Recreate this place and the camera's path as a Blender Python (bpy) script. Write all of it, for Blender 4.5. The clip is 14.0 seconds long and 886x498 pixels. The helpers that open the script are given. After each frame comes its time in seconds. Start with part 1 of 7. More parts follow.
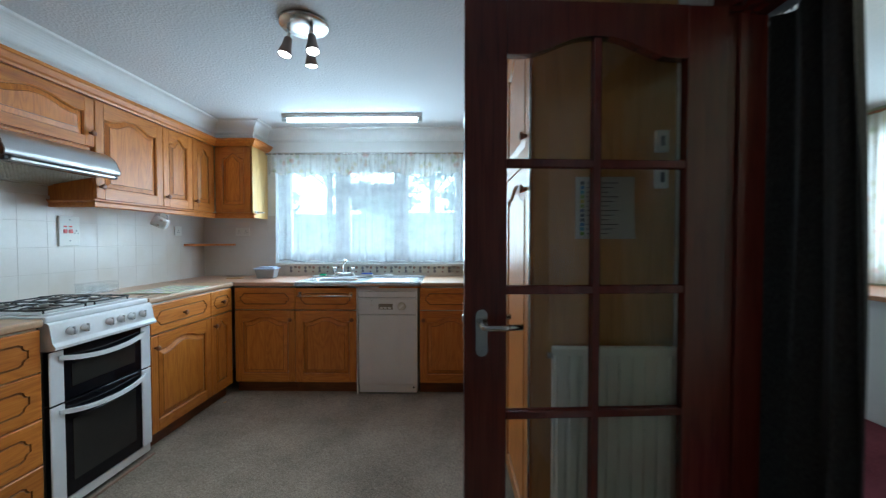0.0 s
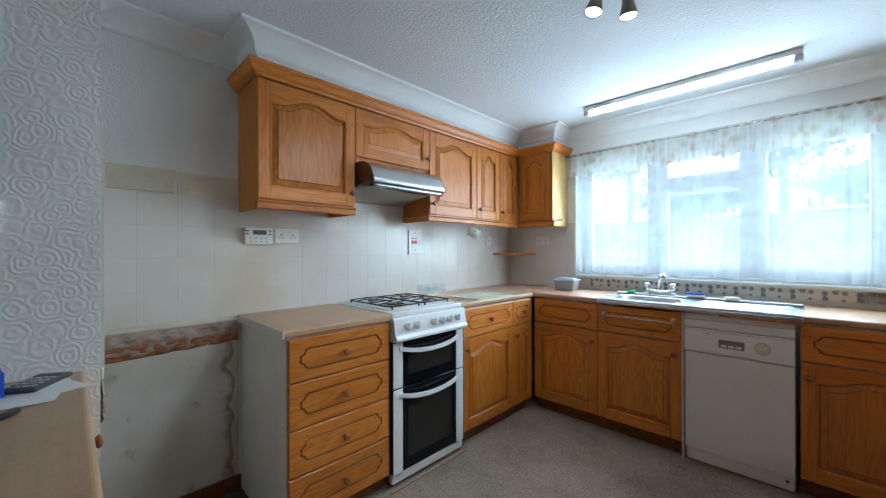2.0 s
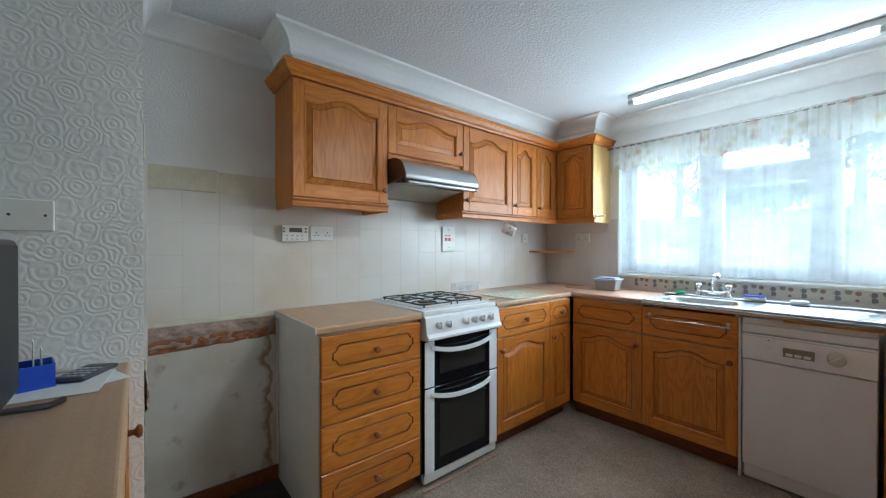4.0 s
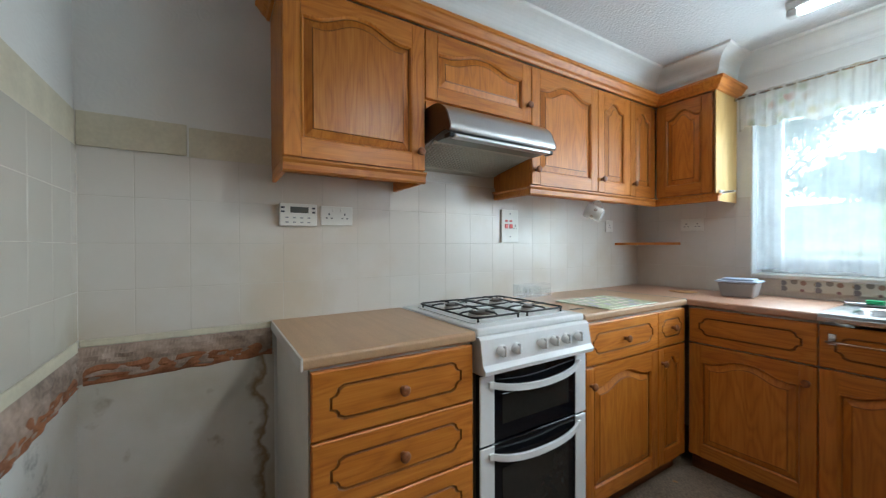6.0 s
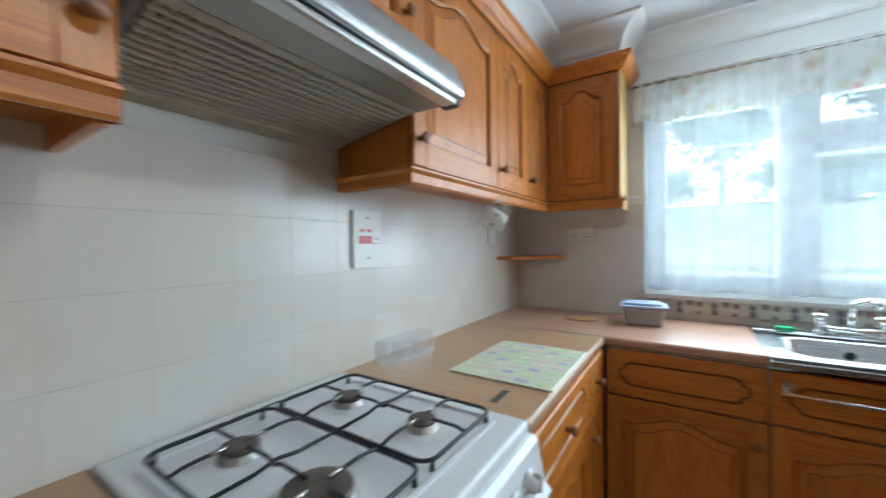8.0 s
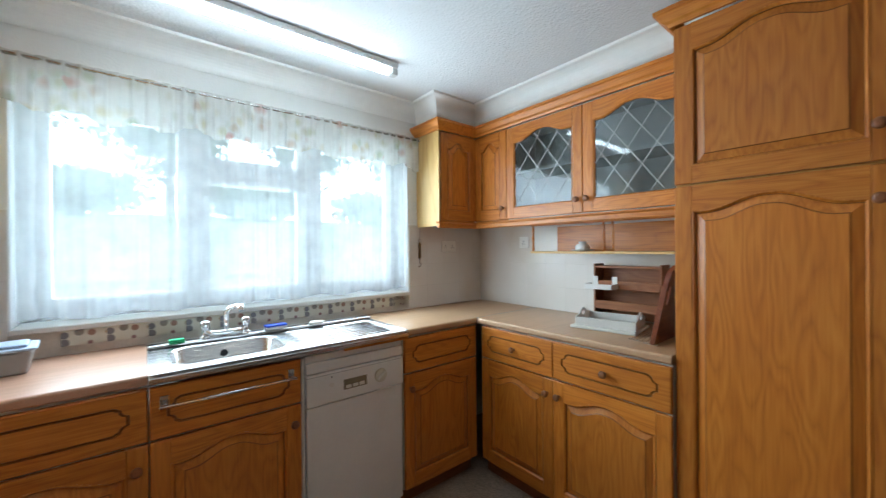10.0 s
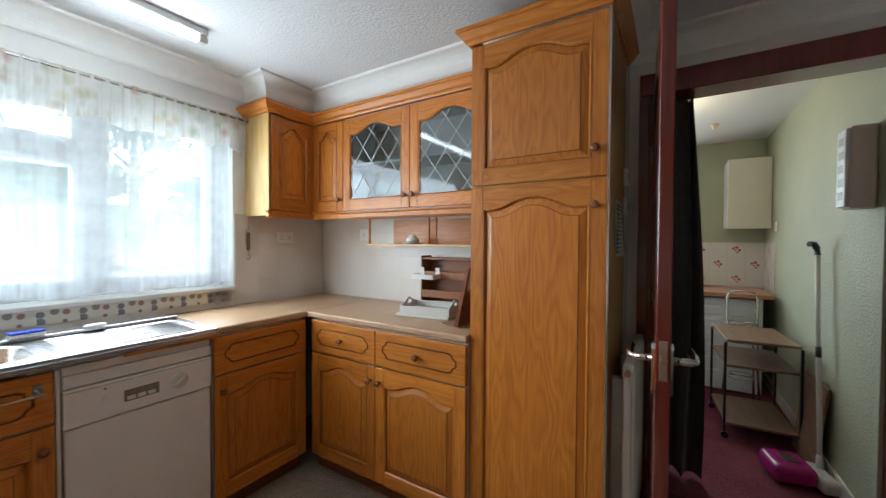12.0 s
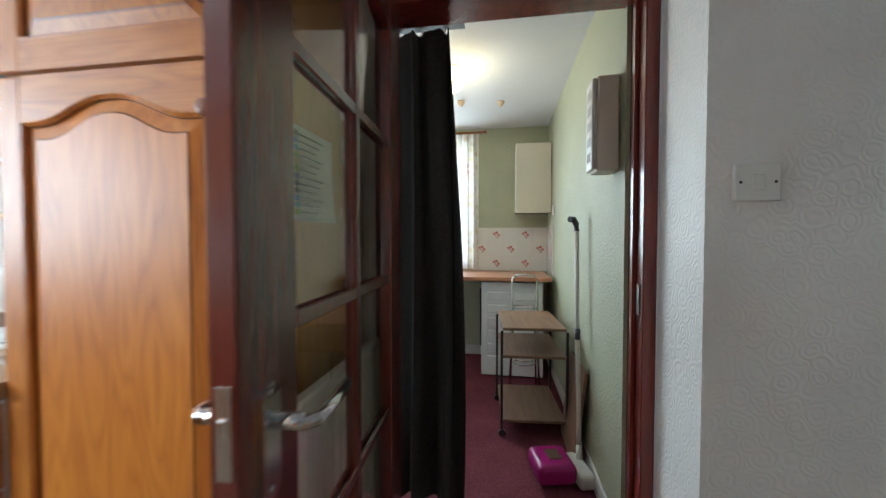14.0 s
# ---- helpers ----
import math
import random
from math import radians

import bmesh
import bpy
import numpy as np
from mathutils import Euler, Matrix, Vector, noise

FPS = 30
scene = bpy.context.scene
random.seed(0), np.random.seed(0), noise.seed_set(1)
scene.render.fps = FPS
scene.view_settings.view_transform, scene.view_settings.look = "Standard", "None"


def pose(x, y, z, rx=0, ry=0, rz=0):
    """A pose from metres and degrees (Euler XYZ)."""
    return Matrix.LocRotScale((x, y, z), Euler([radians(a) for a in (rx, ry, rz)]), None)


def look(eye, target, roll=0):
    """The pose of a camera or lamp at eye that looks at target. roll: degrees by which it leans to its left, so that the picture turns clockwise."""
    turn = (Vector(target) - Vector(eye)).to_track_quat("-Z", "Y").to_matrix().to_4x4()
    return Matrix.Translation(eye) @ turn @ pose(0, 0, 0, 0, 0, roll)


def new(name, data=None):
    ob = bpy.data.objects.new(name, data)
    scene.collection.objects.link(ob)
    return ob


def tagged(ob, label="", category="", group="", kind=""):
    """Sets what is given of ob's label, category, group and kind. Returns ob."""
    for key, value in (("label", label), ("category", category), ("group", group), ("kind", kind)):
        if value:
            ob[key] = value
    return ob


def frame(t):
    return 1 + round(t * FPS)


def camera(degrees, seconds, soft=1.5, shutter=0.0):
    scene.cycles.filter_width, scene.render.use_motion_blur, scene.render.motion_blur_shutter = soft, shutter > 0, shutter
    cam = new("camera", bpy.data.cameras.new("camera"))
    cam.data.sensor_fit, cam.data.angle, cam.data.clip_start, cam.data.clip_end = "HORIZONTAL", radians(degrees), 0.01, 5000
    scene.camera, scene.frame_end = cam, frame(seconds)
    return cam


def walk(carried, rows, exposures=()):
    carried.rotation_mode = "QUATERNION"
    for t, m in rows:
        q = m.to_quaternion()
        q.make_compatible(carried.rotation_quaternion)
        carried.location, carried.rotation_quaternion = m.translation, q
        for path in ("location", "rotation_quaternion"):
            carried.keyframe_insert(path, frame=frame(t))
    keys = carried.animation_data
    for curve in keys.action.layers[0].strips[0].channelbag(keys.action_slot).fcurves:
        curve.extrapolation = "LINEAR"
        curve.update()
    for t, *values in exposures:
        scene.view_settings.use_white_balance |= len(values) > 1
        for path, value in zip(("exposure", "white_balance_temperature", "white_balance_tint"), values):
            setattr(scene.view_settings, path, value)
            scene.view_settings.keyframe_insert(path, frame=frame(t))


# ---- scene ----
cam = camera(100.4, 14.0, soft=1.25, shutter=0.35)
PATH = [
    (0, (0.321, 0.279, 1.286), (0.288, 2.278, 1.237), -0.0),
    (0.5, (0.25, 0.524, 1.253), (-0.077, 2.497, 1.228), -0.5),
    (1, (0.182, 0.664, 1.269), (-0.705, 2.457, 1.261), -0.3),
    (1.5, (0.121, 0.705, 1.273), (-1.119, 2.274, 1.277), -0.2),
    (2, (0.084, 0.696, 1.276), (-1.318, 2.123, 1.283), -0.1),
    (2.5, (0.087, 0.698, 1.272), (-1.392, 2.045, 1.275), -0.1),
    (3, (0.089, 0.696, 1.281), (-1.426, 2.002, 1.28), -0.0),
    (5.3, (-0.205, 0.991, 1.255), (-1.8, 2.196, 1.221), -0.1),
    (5.5, (-0.289, 1.045, 1.235), (-1.919, 2.204, 1.212), -0.3),
    (6, (-0.518, 1.176, 1.222), (-2.218, 2.229, 1.208), -0.2),
    (6.5, (-0.772, 1.289, 1.245), (-2.488, 2.316, 1.228), -0.2),
    (7, (-1.074, 1.397, 1.271), (-2.791, 2.424, 1.27), -0.5),
    (7.5, (-1.273, 1.572, 1.302), (-2.861, 2.788, 1.287), -0.4),
    (8, (-1.296, 1.784, 1.326), (-2.398, 3.454, 1.299), -0.7),
    (8.5, (-1.255, 1.89, 1.344), (-1.586, 3.862, 1.311), -0.3),
    (9, (-1.167, 1.892, 1.375), (-0.714, 3.839, 1.32), -0.1),
    (9.2, (-1.14, 1.879, 1.36), (-0.448, 3.755, 1.321), -0.2),
    (11.3, (-0.972, 1.674, 1.373), (0.612, 2.894, 1.329), 0.3),
    (11.5, (-0.958, 1.649, 1.369), (0.663, 2.82, 1.329), 0.3),
    (12, (-0.902, 1.577, 1.353), (0.797, 2.631, 1.312), 0.3),
    (12.5, (-0.779, 1.489, 1.307), (1.002, 2.399, 1.265), 0.2),
    (13, (-0.576, 1.385, 1.272), (1.298, 2.081, 1.226), -0.0),
    (13.5, (-0.34, 1.306, 1.241), (1.597, 1.803, 1.197), -0.0),
    (14, (-0.028, 1.255, 1.241), (1.946, 1.57, 1.186), -0.0),
]
EXPOSURE = [(0, 1.2, 5150, -4), (0.5, 1.38, 5200, -3), (1.5, 1.48, 5250, -2), (3, 1.48, 5300, -2), (5.5, 1.4, 5750, 0), (7, 1.27, 5800, 0), (8, 1.3, 5550, -1), (9, 1.38, 5600, -1), (11.5, 1.42, 6050, 4), (13, 1.65, 6100, 5), (14, 2.0, 5750, 3)]
walk(cam, [(t, look(eye, target, roll)) for t, eye, target, roll in PATH], EXPOSURE)

# ---- world, sun, exposure ----
world = bpy.data.worlds.new("world")
scene.world = world
world.use_nodes = True
wn = world.node_tree
sky = wn.nodes.new("ShaderNodeTexSky")
sky.sky_type = 'NISHITA'
sky.sun_disc = False
sky.sun_elevation = radians(48)
sky.sun_rotation = radians(200)
wn.nodes["Background"].inputs[1].default_value = 0.15
wn.links.new(sky.outputs[0], wn.nodes["Background"].inputs[0])
sun = new("sun", bpy.data.lights.new("sun", 'SUN'))
sun.data.energy = 2.6
sun.data.angle = radians(12)
sun.data.color = (1.0, 0.96, 0.9)
sun.matrix_world = look((2, -6, 9), (0, 6, 0))

# sky light entering at the kitchen window and at the utility window
def window_light(name, eye, target, w, h, watts, colour):
    la = bpy.data.lights.new(name, 'AREA')
    la.shape = 'RECTANGLE'
    la.size, la.size_y, la.energy, la.color = w, h, watts, colour
    ob = new(name, la)
    ob.matrix_world = look(eye, target)
    return ob

window_light("window_back_light", (-0.505, 4.5, 1.6), (-0.505, 0.0, 1.3), 1.9, 1.1, 11, (0.84, 0.93, 1.0))
window_light("window_sky_light", (-0.505, 4.02, 1.58), (-0.505, 0.0, 1.2), 1.85, 1.0, 13, (0.86, 0.93, 1.0))
window_light("utility_sky_light", (4.1, 2.55, 1.62), (1.0, 2.3, 1.0), 1.7, 1.1, 16, (0.9, 0.95, 1.0))


# ---- materials ----
def mat_new(name):
    m = bpy.data.materials.new(name)
    m.use_nodes = True
    t = m.node_tree
    b = t.nodes["Principled BSDF"]
    return m, t, b


def nd(t, kind, **kw):
    n = t.nodes.new(kind)
    for k, v in kw.items():
        n.inputs[k].default_value = v
    return n


def coords(t, scale=(1, 1, 1), shift=True):
    tc = t.nodes.new("ShaderNodeTexCoord")
    mp = t.nodes.new("ShaderNodeMapping")
    mp.inputs["Scale"].default_value = scale
    t.links.new(tc.outputs["Object"], mp.inputs["Vector"])
    if shift:
        oi = t.nodes.new("ShaderNodeObjectInfo")
        mu = t.nodes.new("ShaderNodeMath")
        mu.operation = 'MULTIPLY'
        mu.inputs[1].default_value = 17.0
        t.links.new(oi.outputs["Random"], mu.inputs[0])
        cb = t.nodes.new("ShaderNodeCombineXYZ")
        for i in range(3):
            t.links.new(mu.outputs[0], cb.inputs[i])
        t.links.new(cb.outputs[0], mp.inputs["Location"])
    return mp


def ramp(t, stops):
    r = t.nodes.new("ShaderNodeValToRGB")
    e = r.color_ramp.elements
    e[0].position, e[0].color = stops[0][0], (*stops[0][1], 1)
    e[1].position, e[1].color = stops[-1][0], (*stops[-1][1], 1)
    for p, c in stops[1:-1]:
        k = e.new(p)
        k.color = (*c, 1)
    return r


def bump(t, b, src, strength, dist):
    n = nd(t, "ShaderNodeBump", Strength=strength, Distance=dist)
    t.links.new(src, n.inputs["Height"])
    t.links.new(n.outputs[0], b.inputs["Normal"])
    return n


def mixc(t, fac, a, b, mode='MIX'):
    m = t.nodes.new("ShaderNodeMix")
    m.data_type, m.blend_type = 'RGBA', mode
    for sock, v in ((m.inputs[0], fac), (m.inputs[6], a), (m.inputs[7], b)):
        if isinstance(v, (int, float)):
            sock.default_value = v
        elif isinstance(v, tuple):
            sock.default_value = (*v, 1)
        else:
            t.links.new(v, sock)
    return m.outputs[2]


def plain(name, colour, rough=0.5, metal=0.0, var=0.12, scale=6.0, bump_s=0.0, bump_scale=120.0, spec=0.5):
    """A painted, moulded or cast surface with faint blotches at two scales."""
    m, t, b = mat_new(name)
    mp = coords(t)
    n1 = nd(t, "ShaderNodeTexNoise", Scale=scale, Detail=4.0)
    n2 = nd(t, "ShaderNodeTexNoise", Scale=scale * 9, Detail=2.0)
    t.links.new(mp.outputs[0], n1.inputs["Vector"])
    t.links.new(mp.outputs[0], n2.inputs["Vector"])
    mx = mixc(t, 0.3, n1.outputs["Fac"], n2.outputs["Fac"])
    lo = tuple(max(0.0, c * (1 - var)) for c in colour)
    hi = tuple(min(1.0, c * (1 + var * 0.6)) for c in colour)
    r = ramp(t, [(0.3, lo), (0.7, hi)])
    t.links.new(mx, r.inputs[0])
    t.links.new(r.outputs[0], b.inputs["Base Color"])
    b.inputs["Roughness"].default_value = rough
    b.inputs["Metallic"].default_value = metal
    b.inputs["Specular IOR Level"].default_value = spec
    if bump_s:
        n3 = nd(t, "ShaderNodeTexNoise", Scale=bump_scale, Detail=3.0)
        t.links.new(mp.outputs[0], n3.inputs["Vector"])
        bump(t, b, n3.outputs["Fac"], bump_s, 0.004)
    return m


def wood(name, axis, dark, mid, light, rough=0.42, ring=5.0, fig=3.0, coat=0.1, pores=0.22):
    """Varnished timber with the grain along one axis: broad cathedral figure, fine pores and slow colour drift."""
    m, t, b = mat_new(name)
    long, cross = 0.16, 1.0
    sc = [cross * ring] * 3
    sc[axis] = long * ring
    mp = coords(t, tuple(sc))
    n0 = nd(t, "ShaderNodeTexNoise", Scale=1.6, Detail=2.0)
    t.links.new(mp.outputs[0], n0.inputs["Vector"])
    # contour rings of a slow field: cathedral figure
    mu = t.nodes.new("ShaderNodeMath")
    mu.operation = 'MULTIPLY'
    mu.inputs[1].default_value = fig * 9
    t.links.new(n0.outputs["Fac"], mu.inputs[0])
    fr = t.nodes.new("ShaderNodeMath")
    fr.operation = 'PINGPONG'
    fr.inputs[1].default_value = 1.0
    t.links.new(mu.outputs[0], fr.inputs[0])
    sc2 = [180.0] * 3
    sc2[axis] = 5.0
    mp2 = coords(t, tuple(sc2))
    n2 = nd(t, "ShaderNodeTexNoise", Scale=1.0, Detail=3.0)
    t.links.new(mp2.outputs[0], n2.inputs["Vector"])
    sc3 = [22.0] * 3
    sc3[axis] = 1.2
    mp3 = coords(t, tuple(sc3))
    n3 = nd(t, "ShaderNodeTexNoise", Scale=1.0, Detail=2.0)
    t.links.new(mp3.outputs[0], n3.inputs["Vector"])
    a = mixc(t, 0.78, fr.outputs[0], n2.outputs["Fac"])
    a = mixc(t, 0.35, a, n3.outputs["Fac"])
    r = ramp(t, [(0.22, dark), (0.5, mid), (0.78, light)])
    t.links.new(a, r.inputs[0])
    # open pores, dense along the edges of the growth rings
    sc4 = [420.0] * 3
    sc4[axis] = 9.0
    mp4 = coords(t, tuple(sc4))
    n4 = nd(t, "ShaderNodeTexNoise", Scale=1.0, Detail=2.0)
    t.links.new(mp4.outputs[0], n4.inputs["Vector"])
    edge = ramp(t, [(0.0, (1, 1, 1)), (0.16, (0.4, 0.4, 0.4)), (0.5, (0, 0, 0))])
    t.links.new(fr.outputs[0], edge.inputs[0])
    pore = ramp(t, [(0.4, (1, 1, 1)), (0.62, (0, 0, 0))])
    t.links.new(n4.outputs["Fac"], pore.inputs[0])
    mask = mixc(t, 1.0, edge.outputs[0], pore.outputs[0], 'MULTIPLY')
    hold = nd(t, "ShaderNodeMath")
    hold.operation = 'MULTIPLY'
    hold.inputs[1].default_value = pores
    t.links.new(mask, hold.inputs[0])
    figured = mixc(t, hold.outputs[0], r.outputs[0], tuple(c * 0.55 for c in dark))
    oi = t.nodes.new("ShaderNodeObjectInfo")
    hsv = t.nodes.new("ShaderNodeHueSaturation")
    mr = t.nodes.new("ShaderNodeMapRange")
    mr.inputs["To Min"].default_value, mr.inputs["To Max"].default_value = 0.88, 1.1
    t.links.new(oi.outputs["Random"], mr.inputs["Value"])
    t.links.new(mr.outputs[0], hsv.inputs["Value"])
    t.links.new(figured, hsv.inputs["Color"])
    t.links.new(hsv.outputs[0], b.inputs["Base Color"])
    b.inputs["Roughness"].default_value = rough
    b.inputs["Coat Weight"].default_value = coat
    b.inputs["Coat Roughness"].default_value = 0.25
    bump(t, b, n2.outputs["Fac"], 0.12, 0.002)
    return m


OAK = ((0.35, 0.09, 0.009), (0.52, 0.175, 0.019), (0.64, 0.26, 0.04))
# darkened copy of the oak: crease shade painted into grooves and panel edges
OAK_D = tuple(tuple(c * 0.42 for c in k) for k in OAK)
oak_x = wood("oak_rail", 0, *OAK)
oak_z = wood("oak_stile", 2, *OAK)
oak_y = wood("oak_return", 1, *OAK)
# plinth oak, well darker than the door oak
plinth_wood = wood("oak_plinth_dark", 0, (0.1, 0.03, 0.008), (0.17, 0.055, 0.014), (0.24, 0.085, 0.022))
oak_veneer = wood("oak_side_veneer", 2, (0.36, 0.16, 0.035), (0.5, 0.26, 0.07), (0.56, 0.31, 0.1), fig=1.4, pores=0.15)
oak_groove = wood("oak_groove_shade", 0, *OAK_D)
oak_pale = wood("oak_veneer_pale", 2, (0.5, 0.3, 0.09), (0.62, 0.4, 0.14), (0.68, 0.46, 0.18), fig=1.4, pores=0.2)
knob_wood = wood("knob_wood", 1, (0.13, 0.04, 0.014), (0.23, 0.082, 0.026), (0.31, 0.12, 0.04))
mahogany = wood("mahogany_gloss", 2, (0.085, 0.011, 0.008), (0.155, 0.021, 0.014), (0.215, 0.034, 0.022), rough=0.22, coat=0.6, fig=1.2, pores=0.2)
teak = wood("trolley_veneer", 0, (0.15, 0.085, 0.05), (0.24, 0.14, 0.085), (0.3, 0.18, 0.115), fig=1.2)
pine_dark = wood("rack_wood", 0, (0.16, 0.05, 0.018), (0.27, 0.1, 0.035), (0.36, 0.15, 0.06))

m_white = plain("white_enamel", (0.73, 0.74, 0.745), 0.2, var=0.05)
m_cream_app = plain("cream_appliance", (0.78, 0.775, 0.75), 0.35, var=0.05)
m_melamine = plain("melamine_side", (0.66, 0.65, 0.6), 0.45, var=0.08)
m_plaster = plain("soffit_white", (0.8, 0.8, 0.78), 0.75, var=0.06, scale=3, bump_s=0.15, bump_scale=60)
m_plastic = plain("switch_plastic", (0.74, 0.72, 0.66), 0.35, var=0.04)
m_black = plain("black_plastic", (0.012, 0.012, 0.013), 0.35, var=0.2)
m_iron = plain("black_pan_support", (0.014, 0.014, 0.015), 0.5, var=0.3)
m_glassblack = plain("oven_glass", (0.006, 0.006, 0.008), 0.06, var=0.1, spec=0.22)
m_ring = plain("burner_ring", (0.4, 0.38, 0.35), 0.45, metal=0.7, var=0.2, scale=25)
m_burner = plain("burner_cap", (0.14, 0.12, 0.105), 0.55, metal=0.6, var=0.3, scale=30)
m_red = plain("red_neon", (0.6, 0.03, 0.02), 0.3, var=0.05)
m_dark = plain("dark_print", (0.06, 0.06, 0.07), 0.5)
m_chrome = plain("chrome", (0.72, 0.72, 0.72), 0.14, metal=1.0, var=0.04)
m_nickel = plain("satin_nickel", (0.62, 0.61, 0.59), 0.26, metal=1.0, var=0.06)
m_brass = plain("brass", (0.45, 0.3, 0.1), 0.35, metal=1.0)
m_radiator = plain("radiator_paint", (0.72, 0.73, 0.66), 0.4, var=0.05)
m_grille = plain("filter_grille", (0.38, 0.345, 0.27), 0.5, metal=0.1, var=0.15, scale=20)
m_blue = plain("blue_plastic", (0.02, 0.07, 0.5), 0.35)
m_bluelid = plain("pale_blue_lid", (0.42, 0.5, 0.64), 0.4, var=0.06)
m_tub = plain("grey_tub", (0.34, 0.34, 0.34), 0.45, var=0.06)
m_green = plain("green_sponge", (0.05, 0.4, 0.16), 0.8, bump_s=0.4)
m_paper = plain("paper", (0.8, 0.8, 0.78), 0.7, var=0.03)
m_magenta = plain("magenta_plastic", (0.36, 0.012, 0.17), 0.25, var=0.1)
m_offwhite = plain("offwhite_plastic", (0.66, 0.65, 0.62), 0.35, var=0.05)
m_beige_heater = plain("beige_heater", (0.68, 0.62, 0.53), 0.4, var=0.06)
m_screen = plain("dark_screen", (0.01, 0.011, 0.013), 0.4, spec=0.25)
m_lcd = plain("lcd", (0.12, 0.13, 0.12), 0.25)
m_mousse = plain("cork_mat", (0.5, 0.28, 0.12), 0.7, bump_s=0.3)
m_china = plain("white_china", (0.76, 0.74, 0.7), 0.15, var=0.05)
m_greenneon = plain("green_neon", (0.3, 0.5, 0.3), 0.3)
m_oldbrass = plain("old_brass", (0.2, 0.13, 0.06), 0.45, metal=0.8)
m_leaf = plain("foliage", (0.075, 0.115, 0.045), 0.6, var=0.5, scale=2)
m_bark = plain("bark", (0.12, 0.09, 0.06), 0.9, var=0.3, bump_s=0.6, bump_scale=20)
m_fence = plain("fence_wood", (0.36, 0.31, 0.26), 0.85, var=0.25, scale=3)
m_grass = plain("garden_grass", (0.2, 0.24, 0.12), 0.9, var=0.4, scale=1.5)
m_upvc = plain("upvc_frame", (0.8, 0.82, 0.84), 0.35, var=0.03)
m_skirt = plain("skirting_gloss", (0.68, 0.66, 0.62), 0.35, var=0.06)
m_slot = plain("brown_slot", (0.22, 0.19, 0.13), 0.4, var=0.2)
m_ivory = plain("ivory_plastic", (0.66, 0.63, 0.52), 0.35, var=0.06)
m_joint = plain("grey_seal", (0.36, 0.4, 0.44), 0.4, var=0.08)
m_grout = plain("grout", (0.6, 0.555, 0.49), 0.9, var=0.2, scale=8)


def steel(name, axis, colour=(0.56, 0.56, 0.56), rough=0.3):
    m, t, b = mat_new(name)
    sc = [260.0] * 3
    sc[axis] = 3.0
    mp = coords(t, tuple(sc))
    n = nd(t, "ShaderNodeTexNoise", Scale=1.0, Detail=2.0)
    t.links.new(mp.outputs[0], n.inputs["Vector"])
    mr = t.nodes.new("ShaderNodeMapRange")
    mr.inputs["To Min"].default_value, mr.inputs["To Max"].default_value = rough - 0.07, rough + 0.1
    t.links.new(n.outputs["Fac"], mr.inputs["Value"])
    t.links.new(mr.outputs[0], b.inputs["Roughness"])
    r = ramp(t, [(0.2, tuple(c * 0.88 for c in colour)), (0.8, colour)])
    t.links.new(n.outputs["Fac"], r.inputs[0])
    t.links.new(r.outputs[0], b.inputs["Base Color"])
    b.inputs["Metallic"].default_value = 1.0
    return m


m_steel_x = steel("brushed_steel", 0)
m_steel_sink = steel("sink_steel", 0, (0.62, 0.62, 0.62), 0.24)


def worktop_mat(name, lo, hi):
    """Salmon-beige laminate with fine flecks and worn, paler patches."""
    m, t, b = mat_new(name)
    mp = coords(t, shift=False)
    n1 = nd(t, "ShaderNodeTexNoise", Scale=260.0, Detail=2.0)
    n2 = nd(t, "ShaderNodeTexNoise", Scale=3.0, Detail=4.0)
    mp2 = coords(t, (2, 40, 20), shift=False)
    n3 = nd(t, "ShaderNodeTexNoise", Scale=1.0, Detail=3.0)
    for n in (n1, n2):
        t.links.new(mp.outputs[0], n.inputs["Vector"])
    t.links.new(mp2.outputs[0], n3.inputs["Vector"])
    r1 = ramp(t, [(0.3, lo), (0.7, hi)])
    t.links.new(n1.outputs["Fac"], r1.inputs[0])
    r2 = ramp(t, [(0.3, (0.86, 0.86, 0.86)), (0.75, (1.0, 1.0, 1.0))])
    t.links.new(n2.outputs["Fac"], r2.inputs[0])
    c = mixc(t, 1.0, r1.outputs[0], r2.outputs[0], 'MULTIPLY')
    r3 = ramp(t, [(0.4, (0.92, 0.92, 0.92)), (0.6, (1.0, 1.0, 1.0))])
    t.links.new(n3.outputs["Fac"], r3.inputs[0])
    c = mixc(t, 1.0, c, r3.outputs[0], 'MULTIPLY')
    t.links.new(c, b.inputs["Base Color"])
    b.inputs["Roughness"].default_value = 0.36
    bump(t, b, n1.outputs["Fac"], 0.03, 0.001)
    return m


m_worktop = worktop_mat("worktop_laminate", (0.47, 0.295, 0.165), (0.56, 0.36, 0.205))
m_worktop_pink = worktop_mat("worktop_laminate_pink", (0.5, 0.29, 0.19), (0.58, 0.345, 0.235))


